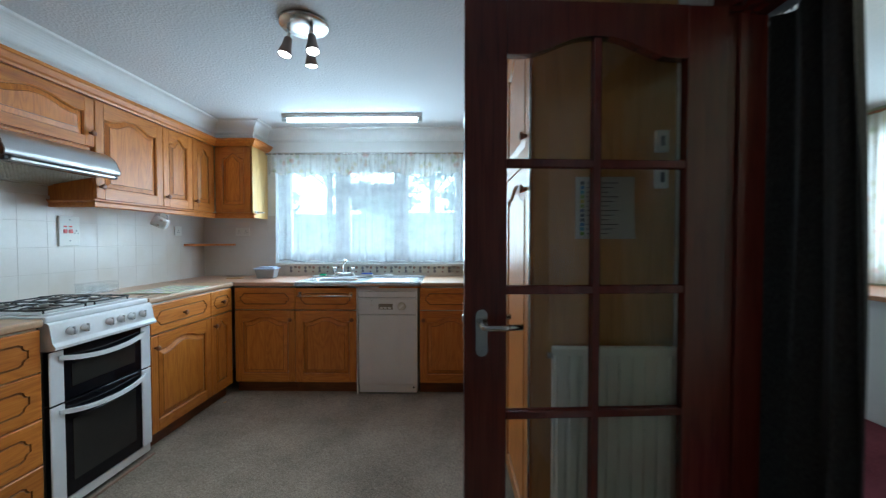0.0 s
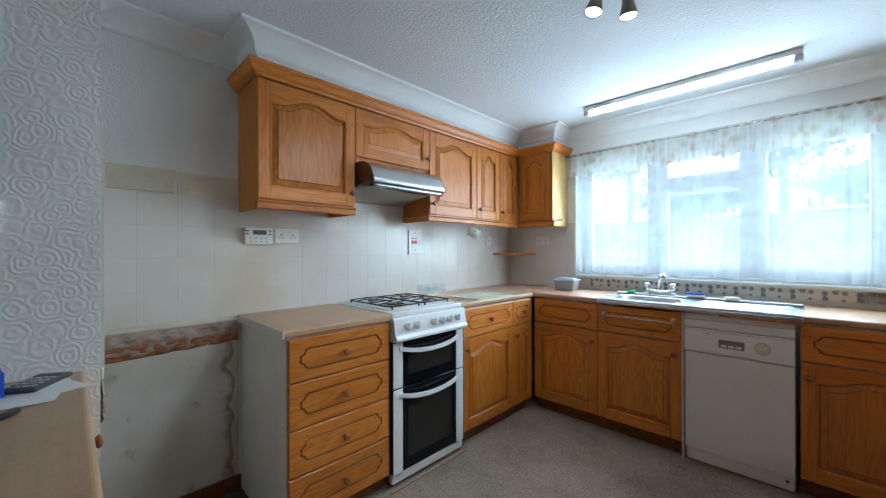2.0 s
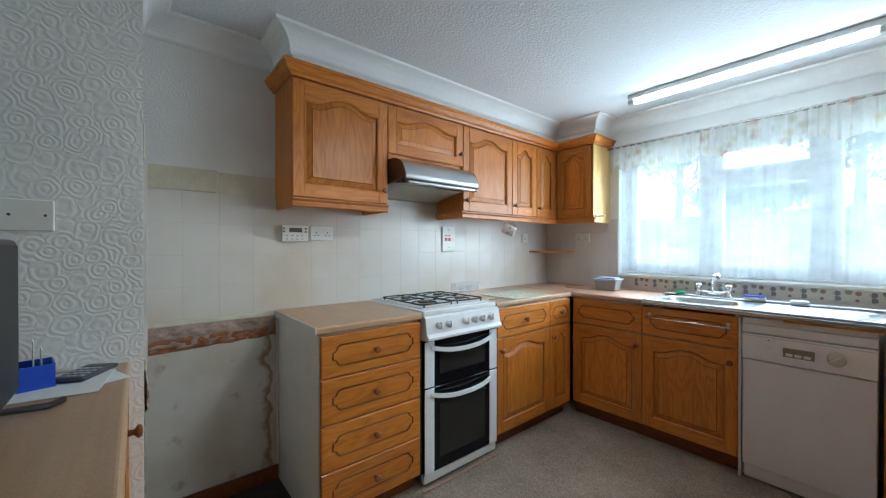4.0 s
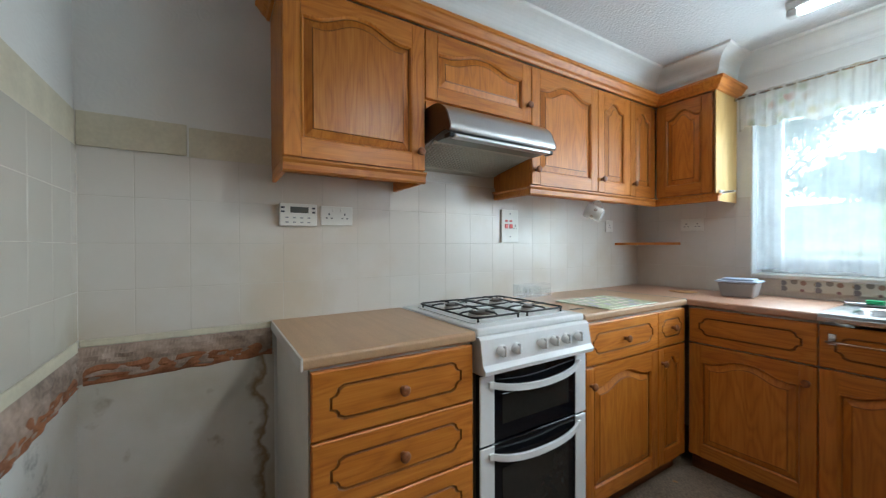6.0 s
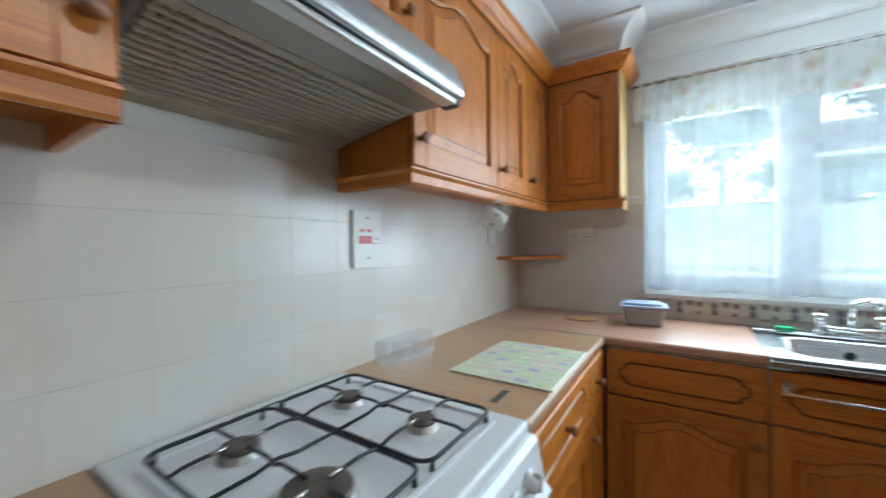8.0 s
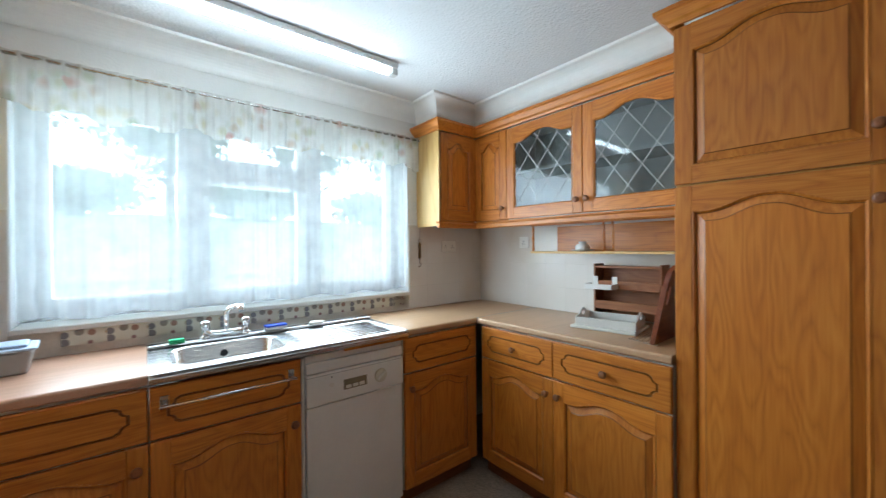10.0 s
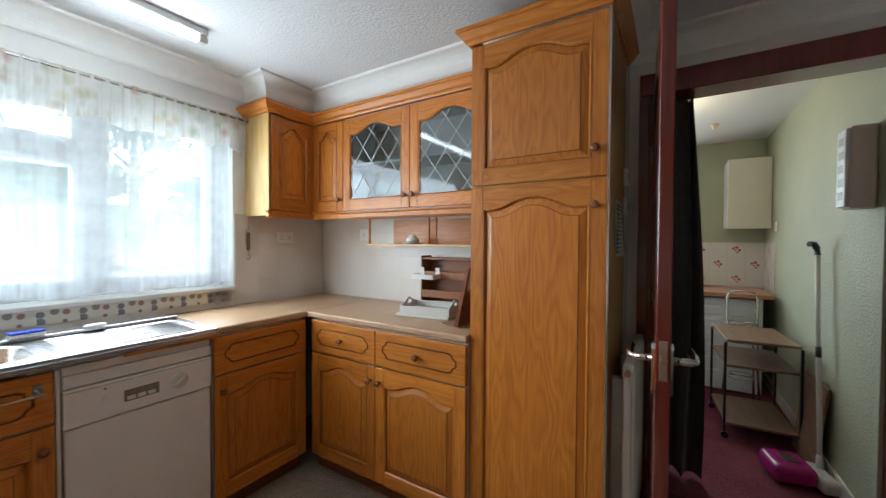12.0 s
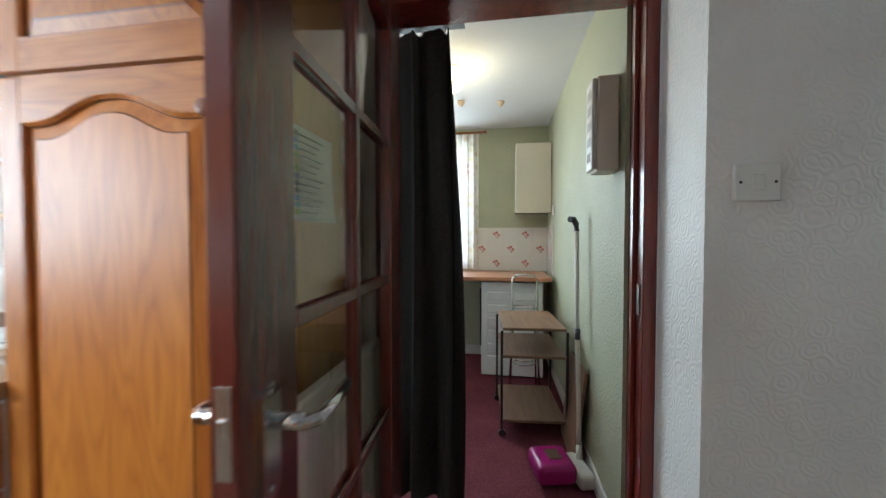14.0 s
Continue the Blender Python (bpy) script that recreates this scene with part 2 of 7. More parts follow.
def tile_mat(name, lo, hi, grime):
    """Glazed cream wall tile, each a shade of its own, with a softly uneven glaze and faint grease film."""
    m, t, b = mat_new(name)
    oi = t.nodes.new("ShaderNodeObjectInfo")
    r = ramp(t, [(0.0, lo), (1.0, hi)])
    t.links.new(oi.outputs["Random"], r.inputs[0])
    geo = t.nodes.new("ShaderNodeNewGeometry")
    n1 = nd(t, "ShaderNodeTexNoise", Scale=1.7, Detail=5.0)
    t.links.new(geo.outputs["Position"], n1.inputs["Vector"])
    r2 = ramp(t, [(0.3, grime), (0.52, (1, 1, 1))])
    t.links.new(n1.outputs["Fac"], r2.inputs[0])
    t.links.new(mixc(t, 1.0, r.outputs[0], r2.outputs[0], 'MULTIPLY'), b.inputs["Base Color"])
    n2 = nd(t, "ShaderNodeTexNoise", Scale=14.0, Detail=2.0)
    t.links.new(geo.outputs["Position"], n2.inputs["Vector"])
    b.inputs["Roughness"].default_value = 0.24
    bump(t, b, n2.outputs["Fac"], 0.12, 0.004)
    return m


m_tile = tile_mat("cream_tile", (0.66, 0.615, 0.565), (0.68, 0.64, 0.59), (0.88, 0.82, 0.72))
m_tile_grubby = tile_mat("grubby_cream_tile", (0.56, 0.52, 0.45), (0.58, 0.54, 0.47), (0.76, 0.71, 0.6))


def wallpaper(name, colour, scale, strength, dist=0.006, swirl=True):
    """Painted anaglypta: raised scroll rings over a fine stipple, with grubby drift."""
    m, t, b = mat_new(name)
    mp = coords(t, shift=False)
    v = nd(t, "ShaderNodeTexVoronoi", Scale=scale)
    nz = nd(t, "ShaderNodeTexNoise", Scale=scale * 0.8, Detail=2.0)
    t.links.new(mp.outputs[0], nz.inputs["Vector"])
    warp = mixc(t, 0.03, mp.outputs[0], nz.outputs["Color"])
    t.links.new(warp, v.inputs["Vector"])
    mu = t.nodes.new("ShaderNodeMath")
    mu.operation = 'MULTIPLY'
    mu.inputs[1].default_value = 26.0 if swirl else 9.0
    t.links.new(v.outputs["Distance"], mu.inputs[0])
    sn = t.nodes.new("ShaderNodeMath")
    sn.operation = 'SINE'
    t.links.new(mu.outputs[0], sn.inputs[0])
    n2 = nd(t, "ShaderNodeTexNoise", Scale=160.0, Detail=2.0)
    t.links.new(mp.outputs[0], n2.inputs["Vector"])
    h = mixc(t, 0.3 if swirl else 0.7, sn.outputs[0], n2.outputs["Fac"])
    bump(t, b, h, strength, dist)
    n3 = nd(t, "ShaderNodeTexNoise", Scale=1.8, Detail=5.0)
    t.links.new(mp.outputs[0], n3.inputs["Vector"])
    r = ramp(t, [(0.3, tuple(c * 0.86 for c in colour)), (0.6, colour)])
    t.links.new(n3.outputs["Fac"], r.inputs[0])
    t.links.new(r.outputs[0], b.inputs["Base Color"])
    b.inputs["Roughness"].default_value = 0.6
    return m


m_paperwall = wallpaper("scroll_wallpaper", (0.8, 0.775, 0.73), 19.0, 0.24, 0.003)
m_greenwall = wallpaper("sage_woodchip", (0.42, 0.435, 0.3), 40.0, 0.45, 0.005, False)
m_upperwall = wallpaper("upper_wall_paint", (0.75, 0.74, 0.71), 18.0, 0.1, 0.003, True)


def ceiling_mat(name, colour):
    """Stippled plaster finish."""
    m, t, b = mat_new(name)
    mp = coords(t, shift=False)
    v = nd(t, "ShaderNodeTexVoronoi", Scale=70.0)
    n = nd(t, "ShaderNodeTexNoise", Scale=55.0, Detail=4.0)
    for k in (v, n):
        t.links.new(mp.outputs[0], k.inputs["Vector"])
    h = mixc(t, 0.5, v.outputs["Distance"], n.outputs["Fac"])
    bump(t, b, h, 0.4, 0.01)
    n2 = nd(t, "ShaderNodeTexNoise", Scale=1.3, Detail=4.0)
    t.links.new(mp.outputs[0], n2.inputs["Vector"])
    r = ramp(t, [(0.3, tuple(c * 0.93 for c in colour)), (0.7, colour)])
    t.links.new(n2.outputs["Fac"], r.inputs[0])
    t.links.new(r.outputs[0], b.inputs["Base Color"])
    b.inputs["Roughness"].default_value = 0.85
    return m


m_ceiling = ceiling_mat("stippled_ceiling", (0.7, 0.71, 0.72))


def carpet(name, lo, hi, rib):
    m, t, b = mat_new(name)
    mp = coords(t, shift=False)
    n1 = nd(t, "ShaderNodeTexNoise", Scale=150.0, Detail=3.0)
    n2 = nd(t, "ShaderNodeTexNoise", Scale=2.4, Detail=8.0, Roughness=0.7)
    v = nd(t, "ShaderNodeTexVoronoi", Scale=rib)
    for k in (n1, n2, v):
        t.links.new(mp.outputs[0], k.inputs["Vector"])
    a = mixc(t, 0.42, n1.outputs["Fac"], n2.outputs["Fac"])
    r = ramp(t, [(0.36, lo), (0.64, hi)])
    t.links.new(a, r.inputs[0])
    dk = ramp(t, [(0.0, (0.75, 0.75, 0.75)), (0.5, (1, 1, 1))])
    t.links.new(v.outputs["Distance"], dk.inputs[0])
    t.links.new(mixc(t, 0.6, r.outputs[0], mixc(t, 1.0, r.outputs[0], dk.outputs[0], 'MULTIPLY')), b.inputs["Base Color"])
    b.inputs["Roughness"].default_value = 0.95
    b.inputs["Specular IOR Level"].default_value = 0.15
    bump(t, b, mixc(t, 0.5, v.outputs["Distance"], n1.outputs["Fac"]), 0.8, 0.006)
    return m


m_carpet = carpet("grey_brown_carpet", (0.16, 0.127, 0.096), (0.38, 0.306, 0.232), 60.0)
m_maroon = carpet("maroon_carpet", (0.105, 0.026, 0.038), (0.24, 0.064, 0.086), 130.0)


def stain_mat(name, damp, mould):
    """Bare lower wall where a unit was removed: old gloss paint with a pale patch and brown damp stains."""
    m, t, b = mat_new(name)
    tc = t.nodes.new("ShaderNodeTexCoord")
    n1 = nd(t, "ShaderNodeTexNoise", Scale=3.0, Detail=6.0)
    n2 = nd(t, "ShaderNodeTexNoise", Scale=9.0, Detail=6.0)
    t.links.new(tc.outputs["Object"], n1.inputs["Vector"])
    t.links.new(tc.outputs["Object"], n2.inputs["Vector"])
    r = ramp(t, [(0.35, (0.62, 0.59, 0.51)), (0.6, (0.74, 0.73, 0.7))])
    t.links.new(n1.outputs["Fac"], r.inputs[0])
    r2 = ramp(t, [(0.22, (0.4, 0.32, 0.2)), (0.36, (1, 1, 1))])
    t.links.new(n2.outputs["Fac"], r2.inputs[0])
    base = mixc(t, 0.8, r.outputs[0], mixc(t, 1.0, r.outputs[0], r2.outputs[0], 'MULTIPLY'))
    # ragged brown damp run where the unit's back stood
    sp = t.nodes.new("ShaderNodeSeparateXYZ")
    t.links.new(tc.outputs["Object"], sp.inputs[0])
    ad = t.nodes.new("ShaderNodeMath")
    ad.operation = 'MULTIPLY_ADD'
    ad.inputs[1].default_value = 0.16
    t.links.new(n2.outputs["Fac"], ad.inputs[0])
    t.links.new(sp.outputs["Y"], ad.inputs[2])
    r3 = ramp(t, [(0.0, (0, 0, 0)), (0.45, (0.12, 0.12, 0.12)), (0.62, (1, 1, 1)), (0.7, (0.3, 0.3, 0.3)), (1.0, (0.5, 0.5, 0.5))])
    mr = t.nodes.new("ShaderNodeMapRange")
    mr.inputs["From Min"].default_value, mr.inputs["From Max"].default_value = 1.3, 1.5
    t.links.new(ad.outputs[0], mr.inputs["Value"])
    t.links.new(mr.outputs[0], r3.inputs[0])
    col = mixc(t, r3.outputs[0], base, (0.25, 0.17, 0.09)) if damp else base
    if mould:
        # black mould creeping up from the floor beside the opening
        n4 = nd(t, "ShaderNodeTexNoise", Scale=5.0, Detail=9.0, Roughness=0.72)
        t.links.new(tc.outputs["Object"], n4.inputs["Vector"])
        near = t.nodes.new("ShaderNodeMapRange")
        near.inputs["From Min"].default_value, near.inputs["From Max"].default_value = -2.15, -1.65
        near.inputs["To Min"].default_value, near.inputs["To Max"].default_value = -0.16, 0.12
        t.links.new(sp.outputs["X"], near.inputs["Value"])
        tot = t.nodes.new("ShaderNodeMath")
        t.links.new(n4.outputs["Fac"], tot.inputs[0])
        t.links.new(near.outputs[0], tot.inputs[1])
        r4 = ramp(t, [(0.5, (0, 0, 0)), (0.64, (1, 1, 1))])
        t.links.new(tot.outputs[0], r4.inputs[0])
        col = mixc(t, r4.outputs[0], col, (0.07, 0.065, 0.055))
    t.links.new(col, b.inputs["Base Color"])
    b.inputs["Roughness"].default_value = 0.4
    bump(t, b, n2.outputs["Fac"], 0.2, 0.004)
    return m


m_stained = stain_mat("stained_old_paint", True, False)
m_nookstain = stain_mat("mouldy_old_paint", False, True)
m_oldstrip = plain("yellowed_plaster_strip", (0.62, 0.57, 0.44), 0.7, var=0.16, scale=8, bump_s=0.4, bump_scale=30)
m_rawplaster = plain("broken_plaster", (0.4, 0.3, 0.24), 0.9, var=0.55, scale=9, bump_s=0.5, bump_scale=25)


def sheer(name, colour, opacity, floral=False):
    """Net: holes between white threads; the valance carries a printed flower scatter."""
    m, t, b = mat_new(name)
    out = t.nodes["Material Output"]
    df = t.nodes.new("ShaderNodeBsdfDiffuse")
    tl = t.nodes.new("ShaderNodeBsdfTranslucent")
    tr = t.nodes.new("ShaderNodeBsdfTransparent")
    mp = coords(t, shift=False)
    n = nd(t, "ShaderNodeTexNoise", Scale=9.0, Detail=3.0)
    t.links.new(mp.outputs[0], n.inputs["Vector"])
    if floral:
        v = nd(t, "ShaderNodeTexVoronoi", Scale=13.0)
        t.links.new(mp.outputs[0], v.inputs["Vector"])
        r = ramp(t, [(0.0, (0.72, 0.4, 0.34)), (0.3, (0.66, 0.6, 0.46)), (0.55, (0.8, 0.68, 0.46)), (0.8, (0.55, 0.58, 0.44)), (1.0, (0.82, 0.76, 0.64))])
        sp = t.nodes.new("ShaderNodeSeparateColor")
        t.links.new(v.outputs["Color"], sp.inputs[0])
        t.links.new(sp.outputs[0], r.inputs[0])
        mk = ramp(t, [(0.15, (1, 1, 1)), (0.55, (0, 0, 0))])
        t.links.new(v.outputs["Distance"], mk.inputs[0])
        col = mixc(t, mk.outputs[0], colour, r.outputs[0])
        for s in (df, tl):
            t.links.new(col, s.inputs["Color"])
    else:
        df.inputs["Color"].default_value = (*colour, 1)
        tl.inputs["Color"].default_value = (*colour, 1)
    m1 = nd(t, "ShaderNodeMixShader", Fac=0.6)
    t.links.new(df.outputs[0], m1.inputs[1])
    t.links.new(tl.outputs[0], m1.inputs[2])
    mr = t.nodes.new("ShaderNodeMapRange")
    mr.inputs["To Min"].default_value, mr.inputs["To Max"].default_value = opacity - 0.12, opacity + 0.12
    t.links.new(n.outputs["Fac"], mr.inputs["Value"])
    m2 = t.nodes.new("ShaderNodeMixShader")
    t.links.new(mr.outputs[0], m2.inputs[0])
    t.links.new(tr.outputs[0], m2.inputs[1])
    t.links.new(m1.outputs[0], m2.inputs[2])
    t.links.new(m2.outputs[0], out.inputs[0])
    return m


m_net = sheer("white_net", (0.88, 0.91, 0.93), 0.43)
m_valance = sheer("floral_valance", (0.84, 0.82, 0.78), 0.6, True)


def glass_mat(name, colour, rough=0.0, mixw=0.12):
    """Thin pane: mostly clear with a reflection."""
    m, t, b = mat_new(name)
    out = t.nodes["Material Output"]
    tr = t.nodes.new("ShaderNodeBsdfTransparent")
    tr.inputs[0].default_value = (*colour, 1)
    gl = nd(t, "ShaderNodeBsdfGlossy", Roughness=rough)
    lw = nd(t, "ShaderNodeLayerWeight", Blend=0.5)
    pw = t.nodes.new("ShaderNodeMath")
    pw.operation = 'POWER'
    pw.inputs[1].default_value = 4.0
    t.links.new(lw.outputs["Facing"], pw.inputs[0])
    fr = t.nodes.new("ShaderNodeMath")
    fr.operation = 'MULTIPLY'
    fr.inputs[1].default_value = 0.7
    t.links.new(pw.outputs[0], fr.inputs[0])
    ad = t.nodes.new("ShaderNodeMath")
    ad.operation = 'ADD'
    ad.inputs[1].default_value = mixw
    t.links.new(fr.outputs[0], ad.inputs[0])
    mx = t.nodes.new("ShaderNodeMixShader")
    t.links.new(ad.outputs[0], mx.inputs[0])
    t.links.new(tr.outputs[0], mx.inputs[1])
    t.links.new(gl.outputs[0], mx.inputs[2])
    t.links.new(mx.outputs[0], out.inputs[0])
    return m


m_glass = glass_mat("window_glass", (0.95, 0.97, 0.97), 0.0, 0.04)
m_doorglass = glass_mat("door_glass", (0.96, 0.95, 0.92), 0.0, 0.04)
m_cabglass = glass_mat("leaded_cabinet_glass", (0.72, 0.76, 0.78), 0.05, 0.055)
m_acrylic = glass_mat("clear_acrylic", (0.96, 0.965, 0.965), 0.02, 0.05)


def emit(name, colour, power):
    m, t, b = mat_new(name)
    b.inputs["Emission Color"].default_value = (*colour, 1)
    b.inputs["Emission Strength"].default_value = power
    b.inputs["Base Color"].default_value = (*colour, 1)
    return m


m_tube = emit("fluorescent_glow", (0.88, 0.96, 1.0), 5.8)
m_spot = emit("spot_lamp_glow", (1.0, 0.95, 0.85), 10.0)
m_globe = emit("warm_globe_glow", (1.0, 0.78, 0.45), 2.7)


def cloth_dark():
    m, t, b = mat_new("black_curtain_cloth")
    mp = coords(t, (300, 300, 60), shift=False)
    n = nd(t, "ShaderNodeTexNoise", Scale=1.0, Detail=2.0)
    t.links.new(mp.outputs[0], n.inputs["Vector"])
    r = ramp(t, [(0.3, (0.026, 0.024, 0.024)), (0.7, (0.07, 0.064, 0.06))])
    t.links.new(n.outputs["Fac"], r.inputs[0])
    t.links.new(r.outputs[0], b.inputs["Base Color"])
    b.inputs["Roughness"].default_value = 0.8
    b.inputs["Specular IOR Level"].default_value = 0.2
    b.inputs["Sheen Weight"].default_value = 0.1
    bump(t, b, n.outputs["Fac"], 0.15, 0.002)
    return m


m_curtain = cloth_dark()


def printed_mat(name, base, cols, scale, size=0.3):
    """A sheet printed with a scatter of small coloured motifs."""
    m, t, b = mat_new(name)
    mp = coords(t, (scale, scale, scale), shift=False)
    v = t.nodes.new("ShaderNodeTexVoronoi")
    v.inputs["Randomness"].default_value = 0.35
    v.inputs["Scale"].default_value = 1.0
    t.links.new(mp.outputs[0], v.inputs["Vector"])
    sp = t.nodes.new("ShaderNodeSeparateColor")
    t.links.new(v.outputs["Color"], sp.inputs[0])
    r = ramp(t, [(i / (len(cols) - 1), c) for i, c in enumerate(cols)])
    t.links.new(sp.outputs[0], r.inputs[0])
    mk = ramp(t, [(size, (1, 1, 1)), (size + 0.06, (0, 0, 0))])
    t.links.new(v.outputs["Distance"], mk.inputs[0])
    t.links.new(mixc(t, mk.outputs[0], base, r.outputs[0]), b.inputs["Base Color"])
    b.inputs["Roughness"].default_value = 0.3
    return m


m_border = printed_mat("border_tile_print", (0.58, 0.55, 0.46), [(0.05, 0.07, 0.18), (0.4, 0.16, 0.06), (0.14, 0.17, 0.2), (0.42, 0.3, 0.16)], 22.0, 0.4)
m_floralcurtain = sheer("utility_floral_curtain", (0.8, 0.76, 0.72), 0.85, True)


# ---- mesh helpers ----
def part(name, bm, material, parent, label=""):
    me = bpy.data.meshes.new(name)
    bm.normal_update()
    bm.to_mesh(me)
    bm.free()
    for m in (material if isinstance(material, (list, tuple)) else [material]):
        me.materials.append(m)
    ob = new(name, me)
    ob.parent = parent
    if label:
        tagged(ob, label)
    return ob


def thing(name, m, label, category, group="", kind=""):
    ob = new(name)
    ob.empty_display_size = 0.05
    ob.matrix_world = m
    return tagged(ob, label, category, group, kind)


def solo(name, bm, material, label, category, group="", kind="", m=None):
    ob = part(name, bm, material, None)
    if m is not None:
        ob.matrix_world = m
    return tagged(ob, label, category, group, kind)


def box(bm, x0, x1, y0, y1, z0, z1, bev=0.0, mi=0, seg=1):
    r = bmesh.ops.create_cube(bm, size=1.0, matrix=Matrix.Translation(((x0 + x1) / 2, (y0 + y1) / 2, (z0 + z1) / 2)) @ Matrix.Diagonal((abs(x1 - x0), abs(y1 - y0), abs(z1 - z0), 1)))
    vs = r["verts"]
    fs = {f for v in vs for f in v.link_faces}
    if bev:
        es = list({e for v in vs for e in v.link_edges})
        q = bmesh.ops.bevel(bm, geom=es, offset=bev, segments=seg, affect='EDGES', profile=0.5)
        fs = set(q["faces"]) | {f for f in fs if f.is_valid}
    for f in fs:
        f.material_index = mi
    return bm


def bx(*a, **k):
    return box(bmesh.new(), *a, **k)


def cyl(bm, p0, p1, r0, r1=None, seg=16, mi=0, smooth=True):
    r1 = r0 if r1 is None else r1
    a, b = Vector(p0), Vector(p1)
    q = (b - a).to_track_quat('Z', 'Y').to_matrix().to_4x4()
    r = bmesh.ops.create_cone(bm, cap_ends=True, segments=seg, radius1=r0, radius2=r1, depth=(b - a).length, matrix=Matrix.Translation((a + b) / 2) @ q)
    for f in {f for v in r["verts"] for f in v.link_faces}:
        f.material_index = mi
        f.smooth = smooth and len(f.verts) == 4
    return bm


def lathe(bm, prof, m=None, seg=20, mi=0, close=True):
    """Spin a profile of (radius, height) round z."""
    m = m or Matrix()
    rings = []
    for r, z in prof:
        rings.append([bm.verts.new(m @ Vector((r * math.cos(2 * math.pi * i / seg), r * math.sin(2 * math.pi * i / seg), z))) for i in range(seg)])
    for a, b in zip(rings, rings[1:]):
        for i in range(seg):
            f = bm.faces.new((a[i], a[(i + 1) % seg], b[(i + 1) % seg], b[i]))
            f.smooth, f.material_index = True, mi
    if close:
        for ring, flip in ((rings[0], True), (rings[-1], False)):
            f = bm.faces.new(ring[::-1] if flip else ring)
            f.material_index = mi
    return bm


def tube(bm, pts, r, seg=8, mi=0, closed=False):
    pts = [Vector(p) for p in pts]
    n = len(pts)
    rings = []
    up = Vector((0.13, 0.21, 0.97)).normalized()
    for i, p in enumerate(pts):
        a = pts[i - 1] if (i or closed) else p
        b = pts[(i + 1) % n] if (i < n - 1 or closed) else p
        t = (b - a).normalized()
        s = t.cross(up)
        s = s.normalized() if s.length > 1e-4 else Vector((1, 0, 0))
        w = s.cross(t).normalized()
        rings.append([bm.verts.new(p + r * (math.cos(2 * math.pi * k / seg) * s + math.sin(2 * math.pi * k / seg) * w)) for k in range(seg)])
    pairs = list(zip(rings, rings[1:])) + ([(rings[-1], rings[0])] if closed else [])
    for a, b in pairs:
        for k in range(seg):
            f = bm.faces.new((a[k], b[k], b[(k + 1) % seg], a[(k + 1) % seg]))
            f.smooth, f.material_index = True, mi
    if not closed:
        bm.faces.new(rings[0]).material_index = mi
        bm.faces.new(rings[-1][::-1]).material_index = mi
    return bm


def fill_between(bm, loops, mi=0):
    """Flat faces bounded by the given closed vert loops (outer, then holes)."""
    es = []
    for lp in loops:
        for a, b in zip(lp, lp[1:] + lp[:1]):
            es.append(bm.edges.get((a, b)) or bm.edges.new((a, b)))
    r = bmesh.ops.triangle_fill(bm, edges=es, use_beauty=True, use_dissolve=False)
    for g in r["geom"]:
        if isinstance(g, bmesh.types.BMFace):
            g.material_index = mi


def bridge(bm, a, b, mi=0, smooth=False):
    n = len(a)
    for i in range(n):
        f = bm.faces.new((a[i], a[(i + 1) % n], b[(i + 1) % n], b[i]))
        f.material_index, f.smooth = mi, smooth


def loop_verts(bm, pts, y):
    return [bm.verts.new((x, y, z)) for x, z in pts]


def fix(bm):
    bmesh.ops.recalc_face_normals(bm, faces=bm.faces[:])
    return bm


def prism(bm, pts, y0, y1, mi=0):
    """Extrude an (x, z) outline from y0 to y1."""
    a, b = loop_verts(bm, pts, y0), loop_verts(bm, pts, y1)
    bridge(bm, a, b, mi)
    bm.faces.new(a).material_index = mi
    bm.faces.new(b[::-1]).material_index = mi
    return bm


def sweep(bm, path, prof, mi=0, closed=False, smooth=False):
    """Carry a profile of (outward, up) along a plan path with mitred corners; outward is to the path's right."""
    pts = [Vector(p) for p in path]
    n = len(pts)
    rows = []
    for i, p in enumerate(pts):
        d0 = (p - pts[i - 1]).normalized() if (i or closed) else None
        d1 = (pts[(i + 1) % n] - p).normalized() if (i < n - 1 or closed) else None
        d0, d1 = d0 or d1, d1 or d0
        n0, n1 = Vector((d0.y, -d0.x)), Vector((d1.y, -d1.x))
        m = (n0 + n1).normalized()
        k = 1.0 / max(0.2, m.dot(n0))
        rows.append([bm.verts.new((p.x + m.x * o * k, p.y + m.y * o * k, z)) for o, z in prof])
    pairs = list(zip(rows, rows[1:])) + ([(rows[-1], rows[0])] if closed else [])
    for a, b in pairs:
        for j in range(len(prof) - 1):
            f = bm.faces.new((a[j], a[j + 1], b[j + 1], b[j]))
            f.material_index, f.smooth = mi, smooth
    if not closed:
        bm.faces.new(rows[0]).material_index = mi
        bm.faces.new(rows[-1][::-1]).material_index = mi
    return fix(bm)


# ---- plan: x east, y north ----
WX, EX, NY = -2.25, 1.24, 4.11         # west, east and window walls
CEIL = 2.42
FZ = -0.09                             # kitchen floor, a shallow step below the utility room
DW_X = 1.345                           # kitchen face of the doorway wall
DY0, DY1, DH = 0.775, 1.69, 2.125      # doorway
NOOK_Y, BREAST_X = 0.77, -1.50         # recess south of the cooker run
UX = 3.92                              # far wall of the utility room
SY = -4.2                              # wall behind


def wall(name, pieces, material, label="painted plaster wall"):
    bm = bmesh.new()
    for p in pieces:
        box(bm, *p[:4], FZ if p[4] == 0 else p[4], p[5])
    return tagged(part(name, bm, material, None), label, "wall", kind="structure")


